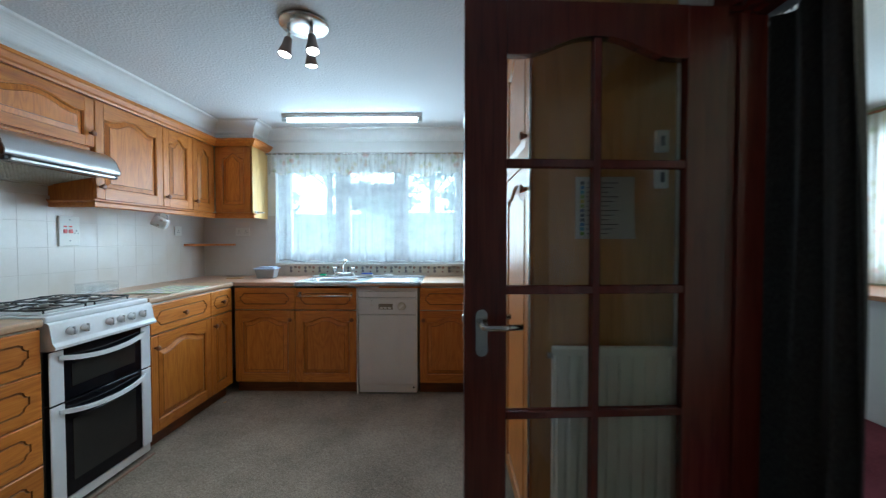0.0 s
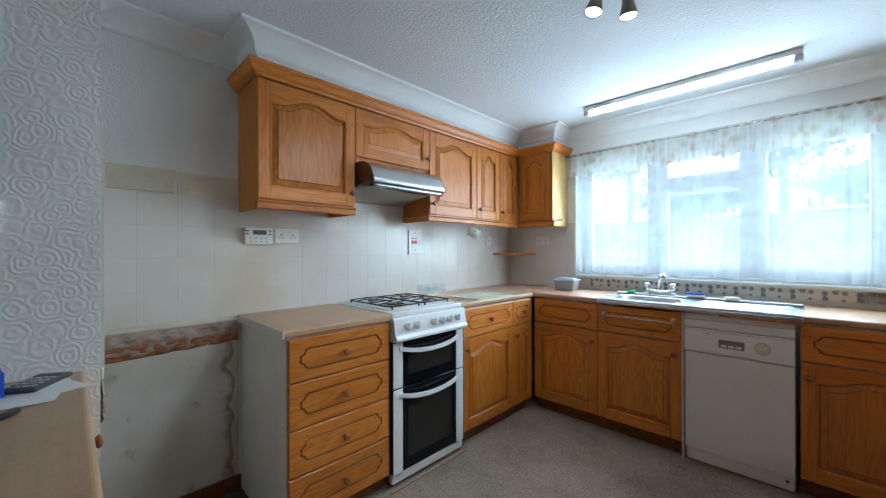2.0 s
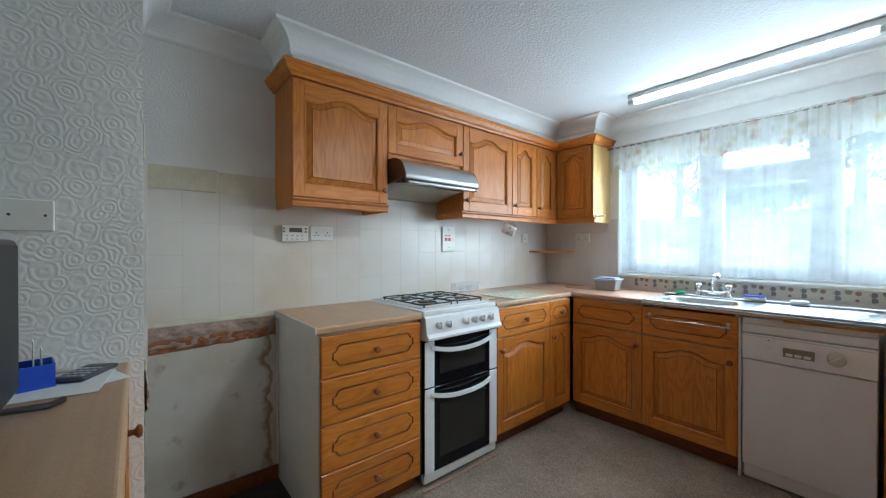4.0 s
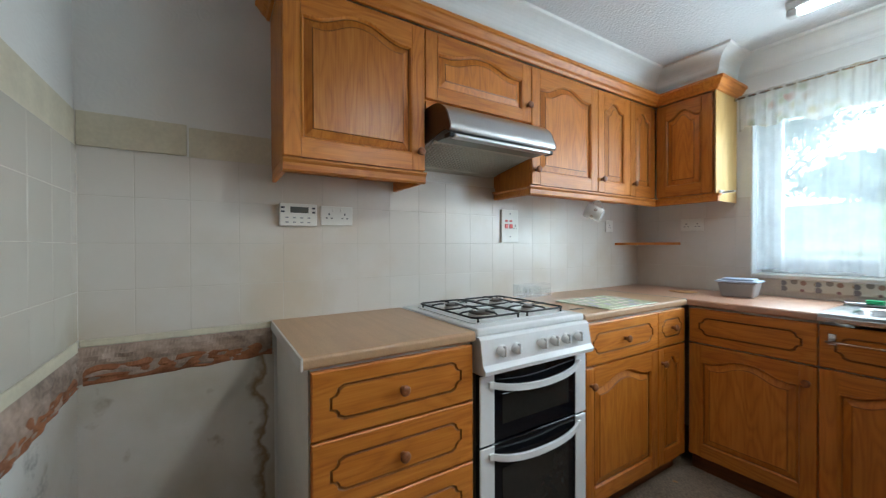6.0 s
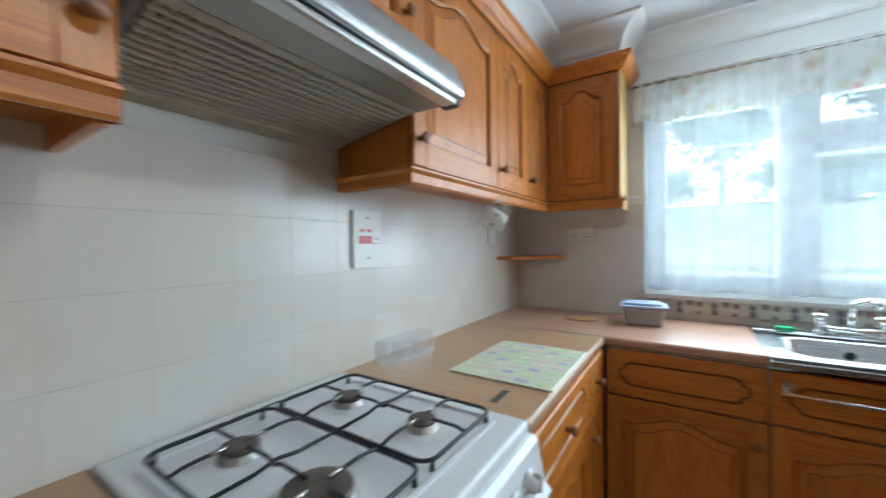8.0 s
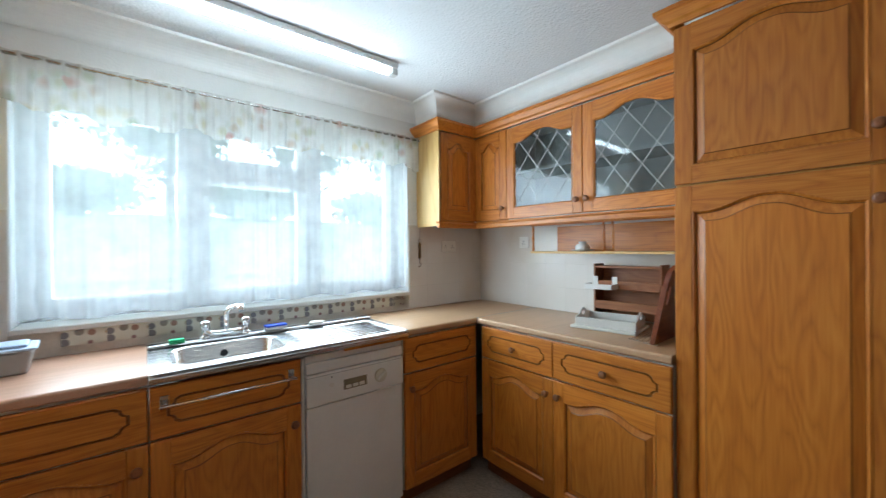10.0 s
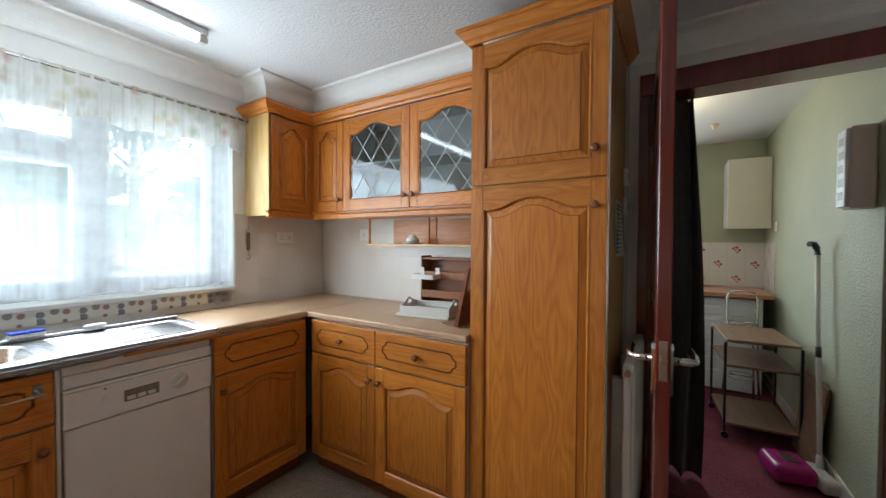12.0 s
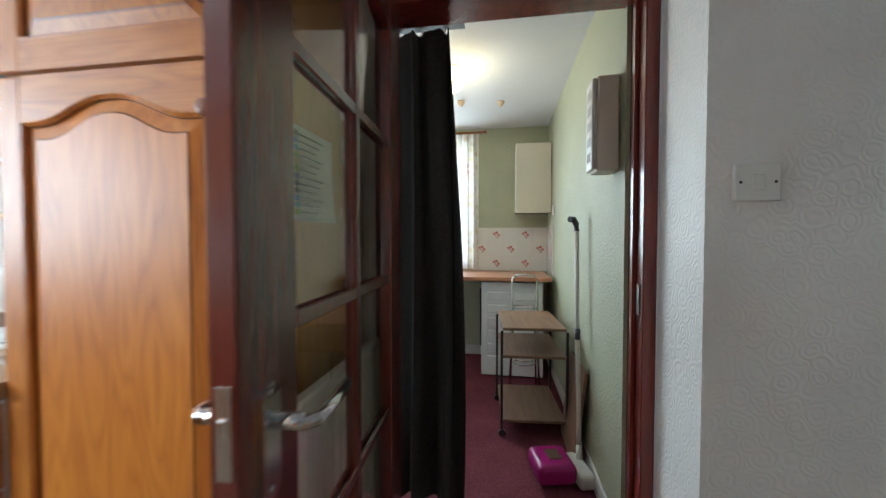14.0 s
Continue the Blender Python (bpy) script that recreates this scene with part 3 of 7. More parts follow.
floor = tagged(part("floor", bx(WX - 0.15, DW_X + 0.07, SY - 0.15, NY + 0.3, FZ - 0.12, FZ), m_carpet, None), "grey-brown textured loop carpet on the kitchen floor", "floor", kind="structure")
tagged(part("floor_utility", bx(DW_X + 0.07, UX + 0.15, 0.65, 4.5, FZ - 0.12, 0.004), m_maroon, None), "dark maroon carpet on the utility room floor", "floor", kind="structure")
tagged(part("ceiling", bx(WX - 0.15, DW_X + 0.14, SY - 0.15, NY + 0.3, CEIL, CEIL + 0.1), m_ceiling, None), "white stippled plaster ceiling", "ceiling", kind="structure")
tagged(part("ceiling_utility", bx(DW_X + 0.142, UX + 0.15, 0.65, 4.5, CEIL - 0.02, CEIL + 0.1), m_ceiling, None), "white stippled utility room ceiling", "ceiling", kind="structure")

WIN_X0, WIN_X1, WIN_Z0, WIN_Z1 = -1.49, 0.48, 1.03, 2.12
wall_north = wall("wall_north", [(WX - 0.15, WIN_X0, NY, NY + 0.28, 0, CEIL), (WIN_X1, EX + 0.1, NY, NY + 0.28, 0, CEIL),
                    (WIN_X0, WIN_X1, NY, NY + 0.28, 0, WIN_Z0), (WIN_X0, WIN_X1, NY, NY + 0.28, WIN_Z1, CEIL)], m_upperwall, "cream painted window wall")
wall_west = wall("wall_west", [(WX - 0.15, WX, NOOK_Y - 0.1, NY, 0, CEIL)], m_upperwall, "white papered wall with bare stained lower part")
wall_south_nook = wall("wall_nook", [(WX - 0.15, BREAST_X - 0.001, NOOK_Y - 0.12, NOOK_Y, 0, CEIL)], m_upperwall, "cream side wall of the recess")
wall_breast = wall("wall_breast", [(BREAST_X - 0.14, BREAST_X, SY, NOOK_Y - 0.001, 0, CEIL)], m_paperwall, "white scroll-embossed wallpapered wall")
wall("wall_south", [(BREAST_X - 0.14, DW_X + 0.14, SY - 0.14, SY, 0, CEIL)], m_paperwall, "white scroll-embossed wallpapered wall")
wall_east = wall("wall_east", [(EX, DW_X + 0.14, 1.786, NY, 0, CEIL)], m_upperwall, "white painted wall behind the tall unit")
wall("wall_doorway", [(DW_X, DW_X + 0.14, DY1 + 0.045, 1.785, 0, CEIL), (DW_X, DW_X + 0.14, DY0 - 0.045, DY1 + 0.045, DH + 0.04, CEIL)], m_upperwall, "white painted doorway wall")
wall("wall_switch", [(1.04, DW_X + 0.14, SY, DY0 - 0.046, 0, CEIL)], m_paperwall, "white scroll-embossed wallpapered wall by the doorway")
# utility room
wall("wall_utility_south", [(DW_X + 0.14, UX + 0.14, 0.65, 0.79, 0, CEIL)], m_greenwall, "sage green textured utility wall")
wall("wall_utility_north", [(DW_X, UX + 0.14, 4.3, 4.44, 0, CEIL)], m_greenwall, "sage green textured utility wall")
UW_Y0, UW_Y1, UW_Z0, UW_Z1 = 1.6, 3.5, 1.0, 2.25
wall("wall_utility_east", [(UX, UX + 0.14, 0.79, UW_Y0, 0, CEIL), (UX, UX + 0.14, UW_Y1, 4.3, 0, CEIL), (UX, UX + 0.14, UW_Y0, UW_Y1, 0, UW_Z0),
                           (UX, UX + 0.14, UW_Y0, UW_Y1, UW_Z1, CEIL)], m_greenwall, "sage green textured utility wall")

# boxed soffits above the wall cabinets, and the coving that follows them
UF, UT = 0.295, 2.245                   # soffit depth, cabinet top
TALL_Y0, TALL_Y1, TALL_X = 1.79, 2.385, 0.665
bm = bmesh.new()
box(bm, WX, WX + UF, 1.39, NY, UT, CEIL)
box(bm, WX + UF, -1.575, 3.84, NY, UT, CEIL)
box(bm, EX - UF, EX, 1.786, NY, 2.33, CEIL)
box(bm, EX - UF, EX, TALL_Y1, NY, UT, 2.33)
box(bm, 0.565, EX - UF, 3.86, NY, UT, CEIL)
tagged(part("soffit", bm, m_plaster, None), "white boxed plaster soffit above the wall cabinets", "soffit", kind="structure")
cove = [(0.0, CEIL - 0.115), (0.006, CEIL - 0.118), (0.012, CEIL - 0.108)]
for i in range(9):
    a = radians(90 * i / 8)
    cove.append((0.015 + 0.085 * (1 - math.cos(a)), CEIL - 0.1 + 0.085 * math.sin(a)))
cove += [(0.108, CEIL - 0.012), (0.112, CEIL)]
path = [(BREAST_X, SY), (BREAST_X, NOOK_Y), (WX, NOOK_Y), (WX, 1.39), (WX + UF, 1.39), (WX + UF, 3.84), (-1.575, 3.84), (-1.575, NY), (0.565, NY), (0.565, 3.86), (EX - UF, 3.86), (EX - UF, 1.786), (DW_X, 1.786), (DW_X, DY0 - 0.046), (1.04, DY0 - 0.046), (1.04, SY)]
bm = bmesh.new()
sweep(bm, path, cove, smooth=False)
tagged(part("coving", bm, m_plaster, None), "white concave plaster coving round the ceiling", "coving", kind="structure")

# ---- doorway and door ----
def door_frame():
    t = thing("door_frame", Matrix(), "dark red-brown gloss mahogany door frame", "door frame", kind="structure")
    x0, x1 = DW_X - 0.012, DW_X + 0.165
    for y0, y1 in ((DY0 - 0.045, DY0), (DY1, DY1 + 0.045)):
        part("jamb", bx(x0, x1, y0, y1, FZ, DH, 0.003), mahogany, t)
    part("head", bx(x0, x1, DY0 - 0.045, DY1 + 0.045, DH + 0.001, DH + 0.115, 0.004), mahogany, t)
    bm = bmesh.new()
    box(bm, DW_X + 0.05, DW_X + 0.08, DY0, DY0 + 0.014, 0, DH - 0.002, 0.002)
    box(bm, DW_X + 0.05, DW_X + 0.08, DY1 - 0.014, DY1, 0, DH - 0.002, 0.002)
    part("door_stop", bm, mahogany, t)
    bm = bmesh.new()
    box(bm, DW_X + 0.012, DW_X + 0.04, DY0, DY0 + 0.004, 0.97, 1.08, 0.002)
    part("strike_plate", bm, m_nickel, t)


door_frame()


def arch(x0, x1, z0, z1, rise, inset=0.0, n=20):
    """Outline with a cathedral-arched top; z1 is the crown."""
    x0, x1, z0, z1 = x0 + inset, x1 - inset, z0 + inset, z1 - inset
    pts = [(x0, z0), (x1, z0)]
    for i in range(n + 1):
        u = 1 - i / n
        s = abs(u - 0.5) / 0.5
        s = min(1.0, max(0.0, (s - 0.06) / 0.78))
        pts.append((x0 + (x1 - x0) * u, z1 - rise * (0.5 - 0.5 * math.cos(math.pi * s))))
    return pts


def lever(parent, x, y, z, side, into):
    """Lever handle on a long back plate; side is the face's direction along y, into the way the lever points along x."""
    bm = bmesh.new()
    prof = [(x + 0.021 * math.cos(a), z + (0.062 if math.sin(a) > 0 else -0.062) + 0.021 * math.sin(a)) for a in [2 * math.pi * i / 24 for i in range(24)]]
    prism(bm, prof, y, y + side * 0.009)
    fix(bm)
    plate = part("back_plate", bm, m_chrome, parent, "chrome lever handle plate")
    bm = bmesh.new()
    cyl(bm, (x, y + side * 0.008, z + 0.03), (x, y + side * 0.058, z + 0.03), 0.012)
    tube(bm, [(x, y + side * 0.03, z + 0.03), (x, y + side * 0.06, z + 0.03), (x + into * 0.01, y + side * 0.069, z + 0.03), (x + into * 0.06, y + side * 0.071, z + 0.031), (x + into * 0.13, y + side * 0.067, z + 0.033)], 0.0105, 10)
    for s in (-1, 1):
        cyl(bm, (x, y + side * 0.008, z + s * 0.068), (x, y + side * 0.011, z + s * 0.068), 0.006, seg=10)
    part("lever", bm, m_chrome, plate)


def glazed_door():
    """The leaf swung open, square to its wall: x from 0.345 (latch) to the hinges, thickness along y."""
    W, H, T = 0.95, 2.108, 0.04
    t = thing("door_1", pose(0.375, 1.574, 0.014, 0, 0, 3.6), "open glazed mahogany door with ten panes, arched at the top", "door")
    st, tr, br, mu = 0.15, 0.16, 0.2, 0.03
    x0, x1, z0, z1 = st, W - st, br, H - 0.118
    bm = bmesh.new()
    foot = FZ + 0.004
    box(bm, 0, st, 0, T, foot, H, 0.003)
    box(bm, W - st, W, 0, T, foot, H, 0.003)
    box(bm, st, W - st, 0.001, T - 0.001, foot, br)
    mid = (x0 + x1) / 2
    lowline = []
    n = 28
    for i in range(n + 1):
        u = i / n
        s = min(1.0, max(0.0, (abs(u - 0.5) / 0.5 - 0.06) / 0.8))
        lowline.append((x0 + (x1 - x0) * u, z1 - 0.07 * (0.5 - 0.5 * math.cos(math.pi * s))))
    prism(bm, [(st, H)] + lowline + [(W - st, H)], 0.001, T - 0.001)
    part("leaf_frame", fix(bm), mahogany, t)
    rows = [0.2, 0.643, 1.093, 1.544, 1.99]
    bm = bmesh.new()
    for y0, y1 in ((0.004, 0.013), (T - 0.013, T - 0.004)):
        box(bm, mid - mu / 2, mid + mu / 2, y0, y1, z0, z1 - 0.001, 0.003)
        for z in rows[1:4]:
            box(bm, x0, x1, y0 + 0.001, y1 - 0.001, z - mu / 2, z + mu / 2, 0.003)
    box(bm, mid - 0.006, mid + 0.006, 0.013, T - 0.013, z0, z1)
    part("glazing_bar", bm, mahogany, t)
    for j in range(4):
        for i in range(2):
            a = x0 + 0.0 if i == 0 else mid + mu / 2 - 0.004
            b = mid - mu / 2 + 0.004 if i == 0 else x1
            lowz = rows[j] + (mu / 2 - 0.004 if j else 0)
            hiz = rows[j + 1] - (mu / 2 - 0.004 if j < 3 else 0)
            pane = part("pane", bx(a, b, T / 2 - 0.002, T / 2 + 0.002, lowz, hiz if j < 3 else z1 - 0.002), m_doorglass, t, "clear glass pane")
            pane.visible_shadow = False
    lever(t, 0.06, 0.0, 0.945, -1, 1)
    lever(t, 0.06, T, 0.945, 1, 1)
    bm = bmesh.new()
    box(bm, -0.002, 0.0015, 0.009, 0.031, 0.925, 1.045, 0.001)
    box(bm, -0.006, 0.0, 0.013, 0.027, 0.98, 1.005, 0.002)
    part("latch_plate", bm, m_nickel, t)
    for z in (0.2, 1.0, 1.75):
        part("hinge", cyl(bmesh.new(), (W + 0.004, T + 0.002, z), (W + 0.004, T + 0.002, z + 0.09), 0.006, seg=10), m_brass, t)


glazed_door()


# ---- kitchen units; local frame: x along the front, front at y = 0 facing -y ----
def knob(parent, x, z, y=-0.0):
    m = Matrix.Translation((x, y, z)) @ Matrix.Rotation(radians(90), 4, 'X')
    bm = lathe(bmesh.new(), [(0.009, 0.0), (0.0085, 0.006), (0.0075, 0.012), (0.012, 0.017), (0.0175, 0.021), (0.018, 0.026), (0.0145, 0.031), (0.007, 0.033)], m, 16)
    part("knob", fix(bm), knob_wood, parent, "turned dark wooden knob")


def cathedral_door(parent, x0, x1, z0, z1, knob_at=None, rise=0.05, glass=False, stile=0.062):
    """Raised-panel door, 20 mm thick, standing proud of the carcass."""
    T, g = 0.02, 0.0015
    x0, x1, z0, z1 = x0 + g, x1 - g, z0 + g, z1 - g
    w = x1 - x0
    st = min(stile, w * 0.26)
    ox0, ox1, oz0, oz1 = x0 + st, x1 - st, z0 + 0.068, z1 - 0.05
    if z1 - z0 < 0.4:
        oz0, oz1 = z0 + 0.055, z1 - 0.045
    bm = bmesh.new()
    box(bm, x0, ox0, -T, 0, z0, z1, 0.003, 0)
    box(bm, ox1, x1, -T, 0, z0, z1, 0.003, 0)
    box(bm, ox0, ox1, -T, 0, z0, oz0, 0.0, 1)
    outline = arch(ox0, ox1, oz0, oz1, rise)
    top = outline[2:]
    prism(bm, [(ox0, z1)] + top[::-1] + [(ox1, z1)], -T, 0, 1)
    # stuck moulding round the opening
    a = loop_verts(bm, arch(ox0, ox1, oz0, oz1, rise, 0.0), -T - 0.0005)
    b = loop_verts(bm, arch(ox0, ox1, oz0, oz1, rise, 0.004), -T - 0.0012)
    c = loop_verts(bm, arch(ox0, ox1, oz0, oz1, rise, 0.011), -T + 0.007)
    d = loop_verts(bm, arch(ox0, ox1, oz0, oz1, rise, 0.011), -0.002)
    bridge(bm, a, b, 0)
    bridge(bm, b, c, 0)
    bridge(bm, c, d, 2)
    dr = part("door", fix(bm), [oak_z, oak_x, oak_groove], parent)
    if glass:
        bm = bmesh.new()
        prism(bm, arch(ox0, ox1, oz0, oz1, rise, 0.009), -0.011, -0.007)
        pane = part("pane", fix(bm), m_cabglass, dr, "leaded glass pane")
        pane.visible_shadow = False
        px0, px1, pz0, pz1 = ox0 + 0.01, ox1 - 0.01, oz0 + 0.01, oz1 - 0.012
        sx, sz = (px1 - px0) / 2.9, (pz1 - pz0) / 2.5
        for sgn in (1, -1):
            for k in range(-8, 10):
                pts = []
                for i in range(41):
                    u = px0 + (px1 - px0) * i / 40
                    v = (u - px0) / sx * sz * sgn + k * sz + (0 if sgn > 0 else (pz1 - pz0)) + pz0
                    s = min(1.0, max(0.0, (abs((u - px0) / (px1 - px0) - 0.5) / 0.5 - 0.06) / 0.78))
                    vt = pz1 - rise * (0.5 - 0.5 * math.cos(math.pi * s))
                    if pz0 <= v <= vt:
                        pts.append((u, v))
                if len(pts) > 2:
                    (ua, va), (ub, vb) = pts[0], pts[-1]
                    dx, dz = ub - ua, vb - va
                    L = math.hypot(dx, dz)
                    nx, nz = -dz / L * 0.0021, dx / L * 0.0021
                    bm = bmesh.new()
                    prism(bm, [(ua - nx, va - nz), (ub - nx, vb - nz), (ub + nx, vb + nz), (ua + nx, va + nz)], -0.0135 - 0.0006 * (sgn > 0), -0.0105)
                    part("lead_came", fix(bm), m_lead, dr, "grey lead glazing strip")
    else:
        bm = bmesh.new()
        ls = [loop_verts(bm, arch(ox0, ox1, oz0, oz1, rise, i), y) for i, y in ((0.006, -0.006), (0.013, -0.0075), (0.017, -0.0085), (0.04, -0.0165), (0.044, -0.0185))]
        if ox1 - ox0 < 0.16:
            for lp in ls:
                for v in lp:
                    bm.verts.remove(v)
            ls = [loop_verts(bm, arch(ox0, ox1, oz0, oz1, rise, i), y) for i, y in ((0.006, -0.006), (0.013, -0.0085), (0.026, -0.0165), (0.029, -0.0185))]
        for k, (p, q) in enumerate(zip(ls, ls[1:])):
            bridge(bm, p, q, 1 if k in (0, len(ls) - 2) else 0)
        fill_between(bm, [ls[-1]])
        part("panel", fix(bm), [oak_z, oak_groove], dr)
    if knob_at:
        knob(dr, knob_at[0], knob_at[1], -T)
    return dr


def track(cx, cz, hw, hh, inset=0.0):
    """Routed outline with hollowed corners and pointed ends."""
    hw, hh = hw - inset, hh - inset
    c = min(0.042, hh * 0.9)
    pts = []
    for sx, sz, order in ((1, 1, 0), (-1, 1, 1), (-1, -1, 0), (1, -1, 1)):
        arc = [(hw, hh * 0.34), (hw - c * 0.32, hh * 0.42), (hw - c * 0.52, hh * 0.62), (hw - c * 0.55, hh * 0.8), (hw - c * 0.95, hh * 0.98), (hw - c * 1.15, hh)]
        if order:
            arc = arc[::-1]
        pts += [(cx + sx * x, cz + sz * z) for x, z in arc]
    return pts


def drawer_front(parent, x0, x1, z0, z1, with_knob=True, name="drawer"):
    T, g = 0.02, 0.0015
    x0, x1, z0, z1 = x0 + g, x1 - g, z0 + g, z1 - g
    cx, cz = (x0 + x1) / 2, (z0 + z1) / 2
    hw, hh = (x1 - x0) / 2 - 0.05, min(0.054, (z1 - z0) / 2 - 0.045)
    hh = max(hh, 0.03)
    if x1 - x0 < 0.35:
        hw = (x1 - x0) / 2 - 0.035
    bm = bmesh.new()
    b = 0.004
    rect = lambda i: [(x0 + i, z0 + i), (x1 - i, z0 + i), (x1 - i, z1 - i), (x0 + i, z1 - i)]
    r0, r1, r2 = loop_verts(bm, rect(0), 0), loop_verts(bm, rect(0), -T + b), loop_verts(bm, rect(b), -T)
    bridge(bm, r0, r1)
    bridge(bm, r1, r2)
    g0 = loop_verts(bm, track(cx, cz, hw, hh), -T)
    g1 = loop_verts(bm, track(cx, cz, hw, hh, 0.003), -T + 0.0055)
    g2 = loop_verts(bm, track(cx, cz, hw, hh, 0.006), -T + 0.0055)
    g3 = loop_verts(bm, track(cx, cz, hw, hh, 0.0095), -T + 0.0005)
    fill_between(bm, [r2, g0])
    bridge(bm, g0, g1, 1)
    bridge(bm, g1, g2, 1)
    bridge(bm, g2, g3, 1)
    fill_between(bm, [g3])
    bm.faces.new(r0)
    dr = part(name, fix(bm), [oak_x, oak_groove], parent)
    if with_knob:
        knob(dr, cx, cz, -T)
    return dr


def carcass(t, w, d, z0, z1, side_mat=None, left=True):
    side_mat = side_mat or m_melamine
    part("body", bx(0.001, w - 0.001, 0.001, d, z0, z1), side_mat, t)


def base_unit(m, w, doors, label, drawer_knob=True, d=0.555, name="base_cabinet", side=None, drawer=True, plinth=True, top=0.868):
    """doors: list of (x0, x1, knob side -1/1/0)."""
    t = thing(name, m, label, "kitchen cabinet", "oak base cabinets")
    carcass(t, w, d, 0.012, top, side)
    if plinth:
        part("plinth", bx(0.0, w, 0.045, 0.06, FZ, 0.011), plinth_wood, t, "dark oak plinth")
    for x0, x1, kn in doors:
        if drawer:
            drawer_front(t, x0, x1, 0.665, 0.862, drawer_knob)
        zt = 0.659 if drawer else 0.862
        kx = None
        if kn:
            kx = (x1 - 0.035 if kn > 0 else x0 + 0.035, zt - 0.08)
        cathedral_door(t, x0, x1, 0.016, zt, kx, rise=0.045)
    return t


def wall_unit(m, w, d, z0, z1, doors, label, glass=False, left_mat=None, knob_low=True, ends=(False, False), pelmet=True, name="wall_cabinet"):
    t = thing(name, m, label, "kitchen cabinet", "oak wall cabinets")
    bm = bmesh.new()
    if glass:
        th = 0.016
        for nm, q in (("side_panel", (0.001, th, 0.001, d, z0, z1)), ("side_panel", (w - th, w - 0.001, 0.001, d, z0, z1)), ("bottom_panel", (th, w - th, 0.001, d, z0, z0 + th)),
                      ("top_panel", (th, w - th, 0.001, d, z1 - th, z1)), ("back_panel", (th, w - th, d - 0.008, d, z0 + th, z1 - th)),
                      ("shelf", (th, w - th, 0.03, d - 0.008, (z0 + z1) / 2 - 0.008, (z0 + z1) / 2 + 0.008))):
            part(nm, bx(*q), m_cabinside, t)
        bm.free()
    else:
        box(bm, 0.001, w - 0.001, 0.001, d, z0, z1)
        part("body", bm, left_mat or oak_z, t)
    for x0, x1, kn in doors:
        kx = None
        if kn:
            kx = (x1 - 0.03 if kn > 0 else x0 + 0.03, z0 + 0.085 if z1 - z0 > 0.4 else z0 + 0.09)
        cathedral_door(t, x0, x1, z0 + 0.005, z1 - 0.012, kx, rise=0.05 if z1 - z0 > 0.4 else 0.042, glass=glass)
    return t


m_lead = plain("lead_came", (0.48, 0.49, 0.49), 0.5, metal=0.2, var=0.1)
m_cabinside = plain("cabinet_inside", (0.62, 0.61, 0.57), 0.6, var=0.1)
R90, RM90, R180 = 90, -90, 180
WF = -1.62                       # west fronts
NF = 3.545                       # window-side fronts
EF = 0.64                        # east fronts

# west run
DU0, DU1, CK0, CK1, WB1, WC1 = 1.405, 1.975, 1.992, 2.598, 3.215, 3.5
t = thing("drawer_unit", pose(WF, DU0, 0, 0, 0, R90), "oak four-drawer base unit with a white melamine side", "kitchen cabinet", "oak base cabinets")
carcass(t, DU1 - DU0, 0.62, 0.0, 0.868)
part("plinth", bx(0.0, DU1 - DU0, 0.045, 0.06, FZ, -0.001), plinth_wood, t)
part("side_panel", bx(-0.004, 0.0, 0.0, 0.62, FZ, 0.868), m_melamine, t, "off-white melamine end panel")
for zlo, zhi in ((0.662, 0.864), (0.443, 0.658), (0.222, 0.439), (0.002, 0.218)):
    drawer_front(t, 0.0, DU1 - DU0, zlo, zhi)
base_unit(pose(WF, CK1 + 0.01, 0, 0, 0, R90), WB1 - CK1 - 0.01, [(0, WB1 - CK1 - 0.01, -1)], "oak base cabinet with a drawer beside the cooker", d=0.62)
base_unit(pose(WF, WB1, 0, 0, 0, R90), WC1 - WB1, [(0.0, WC1 - WB1 - 0.0, -1)], "narrow oak base cabinet with a small drawer", d=0.62)
# window run
base_unit(pose(WF + 0.02, NF, 0), 0.55, [(0.008, 0.55, 1)], "oak corner base cabinet with a dummy drawer front", False, name="base_cabinet")
sink_unit = base_unit(pose(-1.048, NF, 0), 0.545, [(0, 0.545, 1)], "oak sink base cabinet with a towel rail", False, top=0.69)
bm = bmesh.new()
for x in (0.045, 0.5):
    cyl(bm, (x, -0.018, 0.795), (x, -0.055, 0.795), 0.007, seg=12)
    box(bm, x - 0.014, x + 0.014, -0.024, -0.019, 0.775, 0.825, 0.002)
cyl(bm, (0.03, -0.055, 0.792), (0.515, -0.055, 0.792), 0.0065, seg=12)
part("towel_rail", bm, m_chrome, sink_unit, "chrome towel rail")
base_unit(pose(0.06, NF, 0), 0.555, [(0.0, 0.55, -1)], "oak corner base cabinet with a dummy drawer front", False)
# east run
base_unit(pose(EF, 3.5, 0, 0, 0, RM90), 0.54, [(0.012, 0.54, 1)], "oak base cabinet with a drawer and arched door")
base_unit(pose(EF, 2.96, 0, 0, 0, RM90), 0.57, [(0.0, 0.57, -1)], "oak base cabinet with a drawer beside the tall unit")

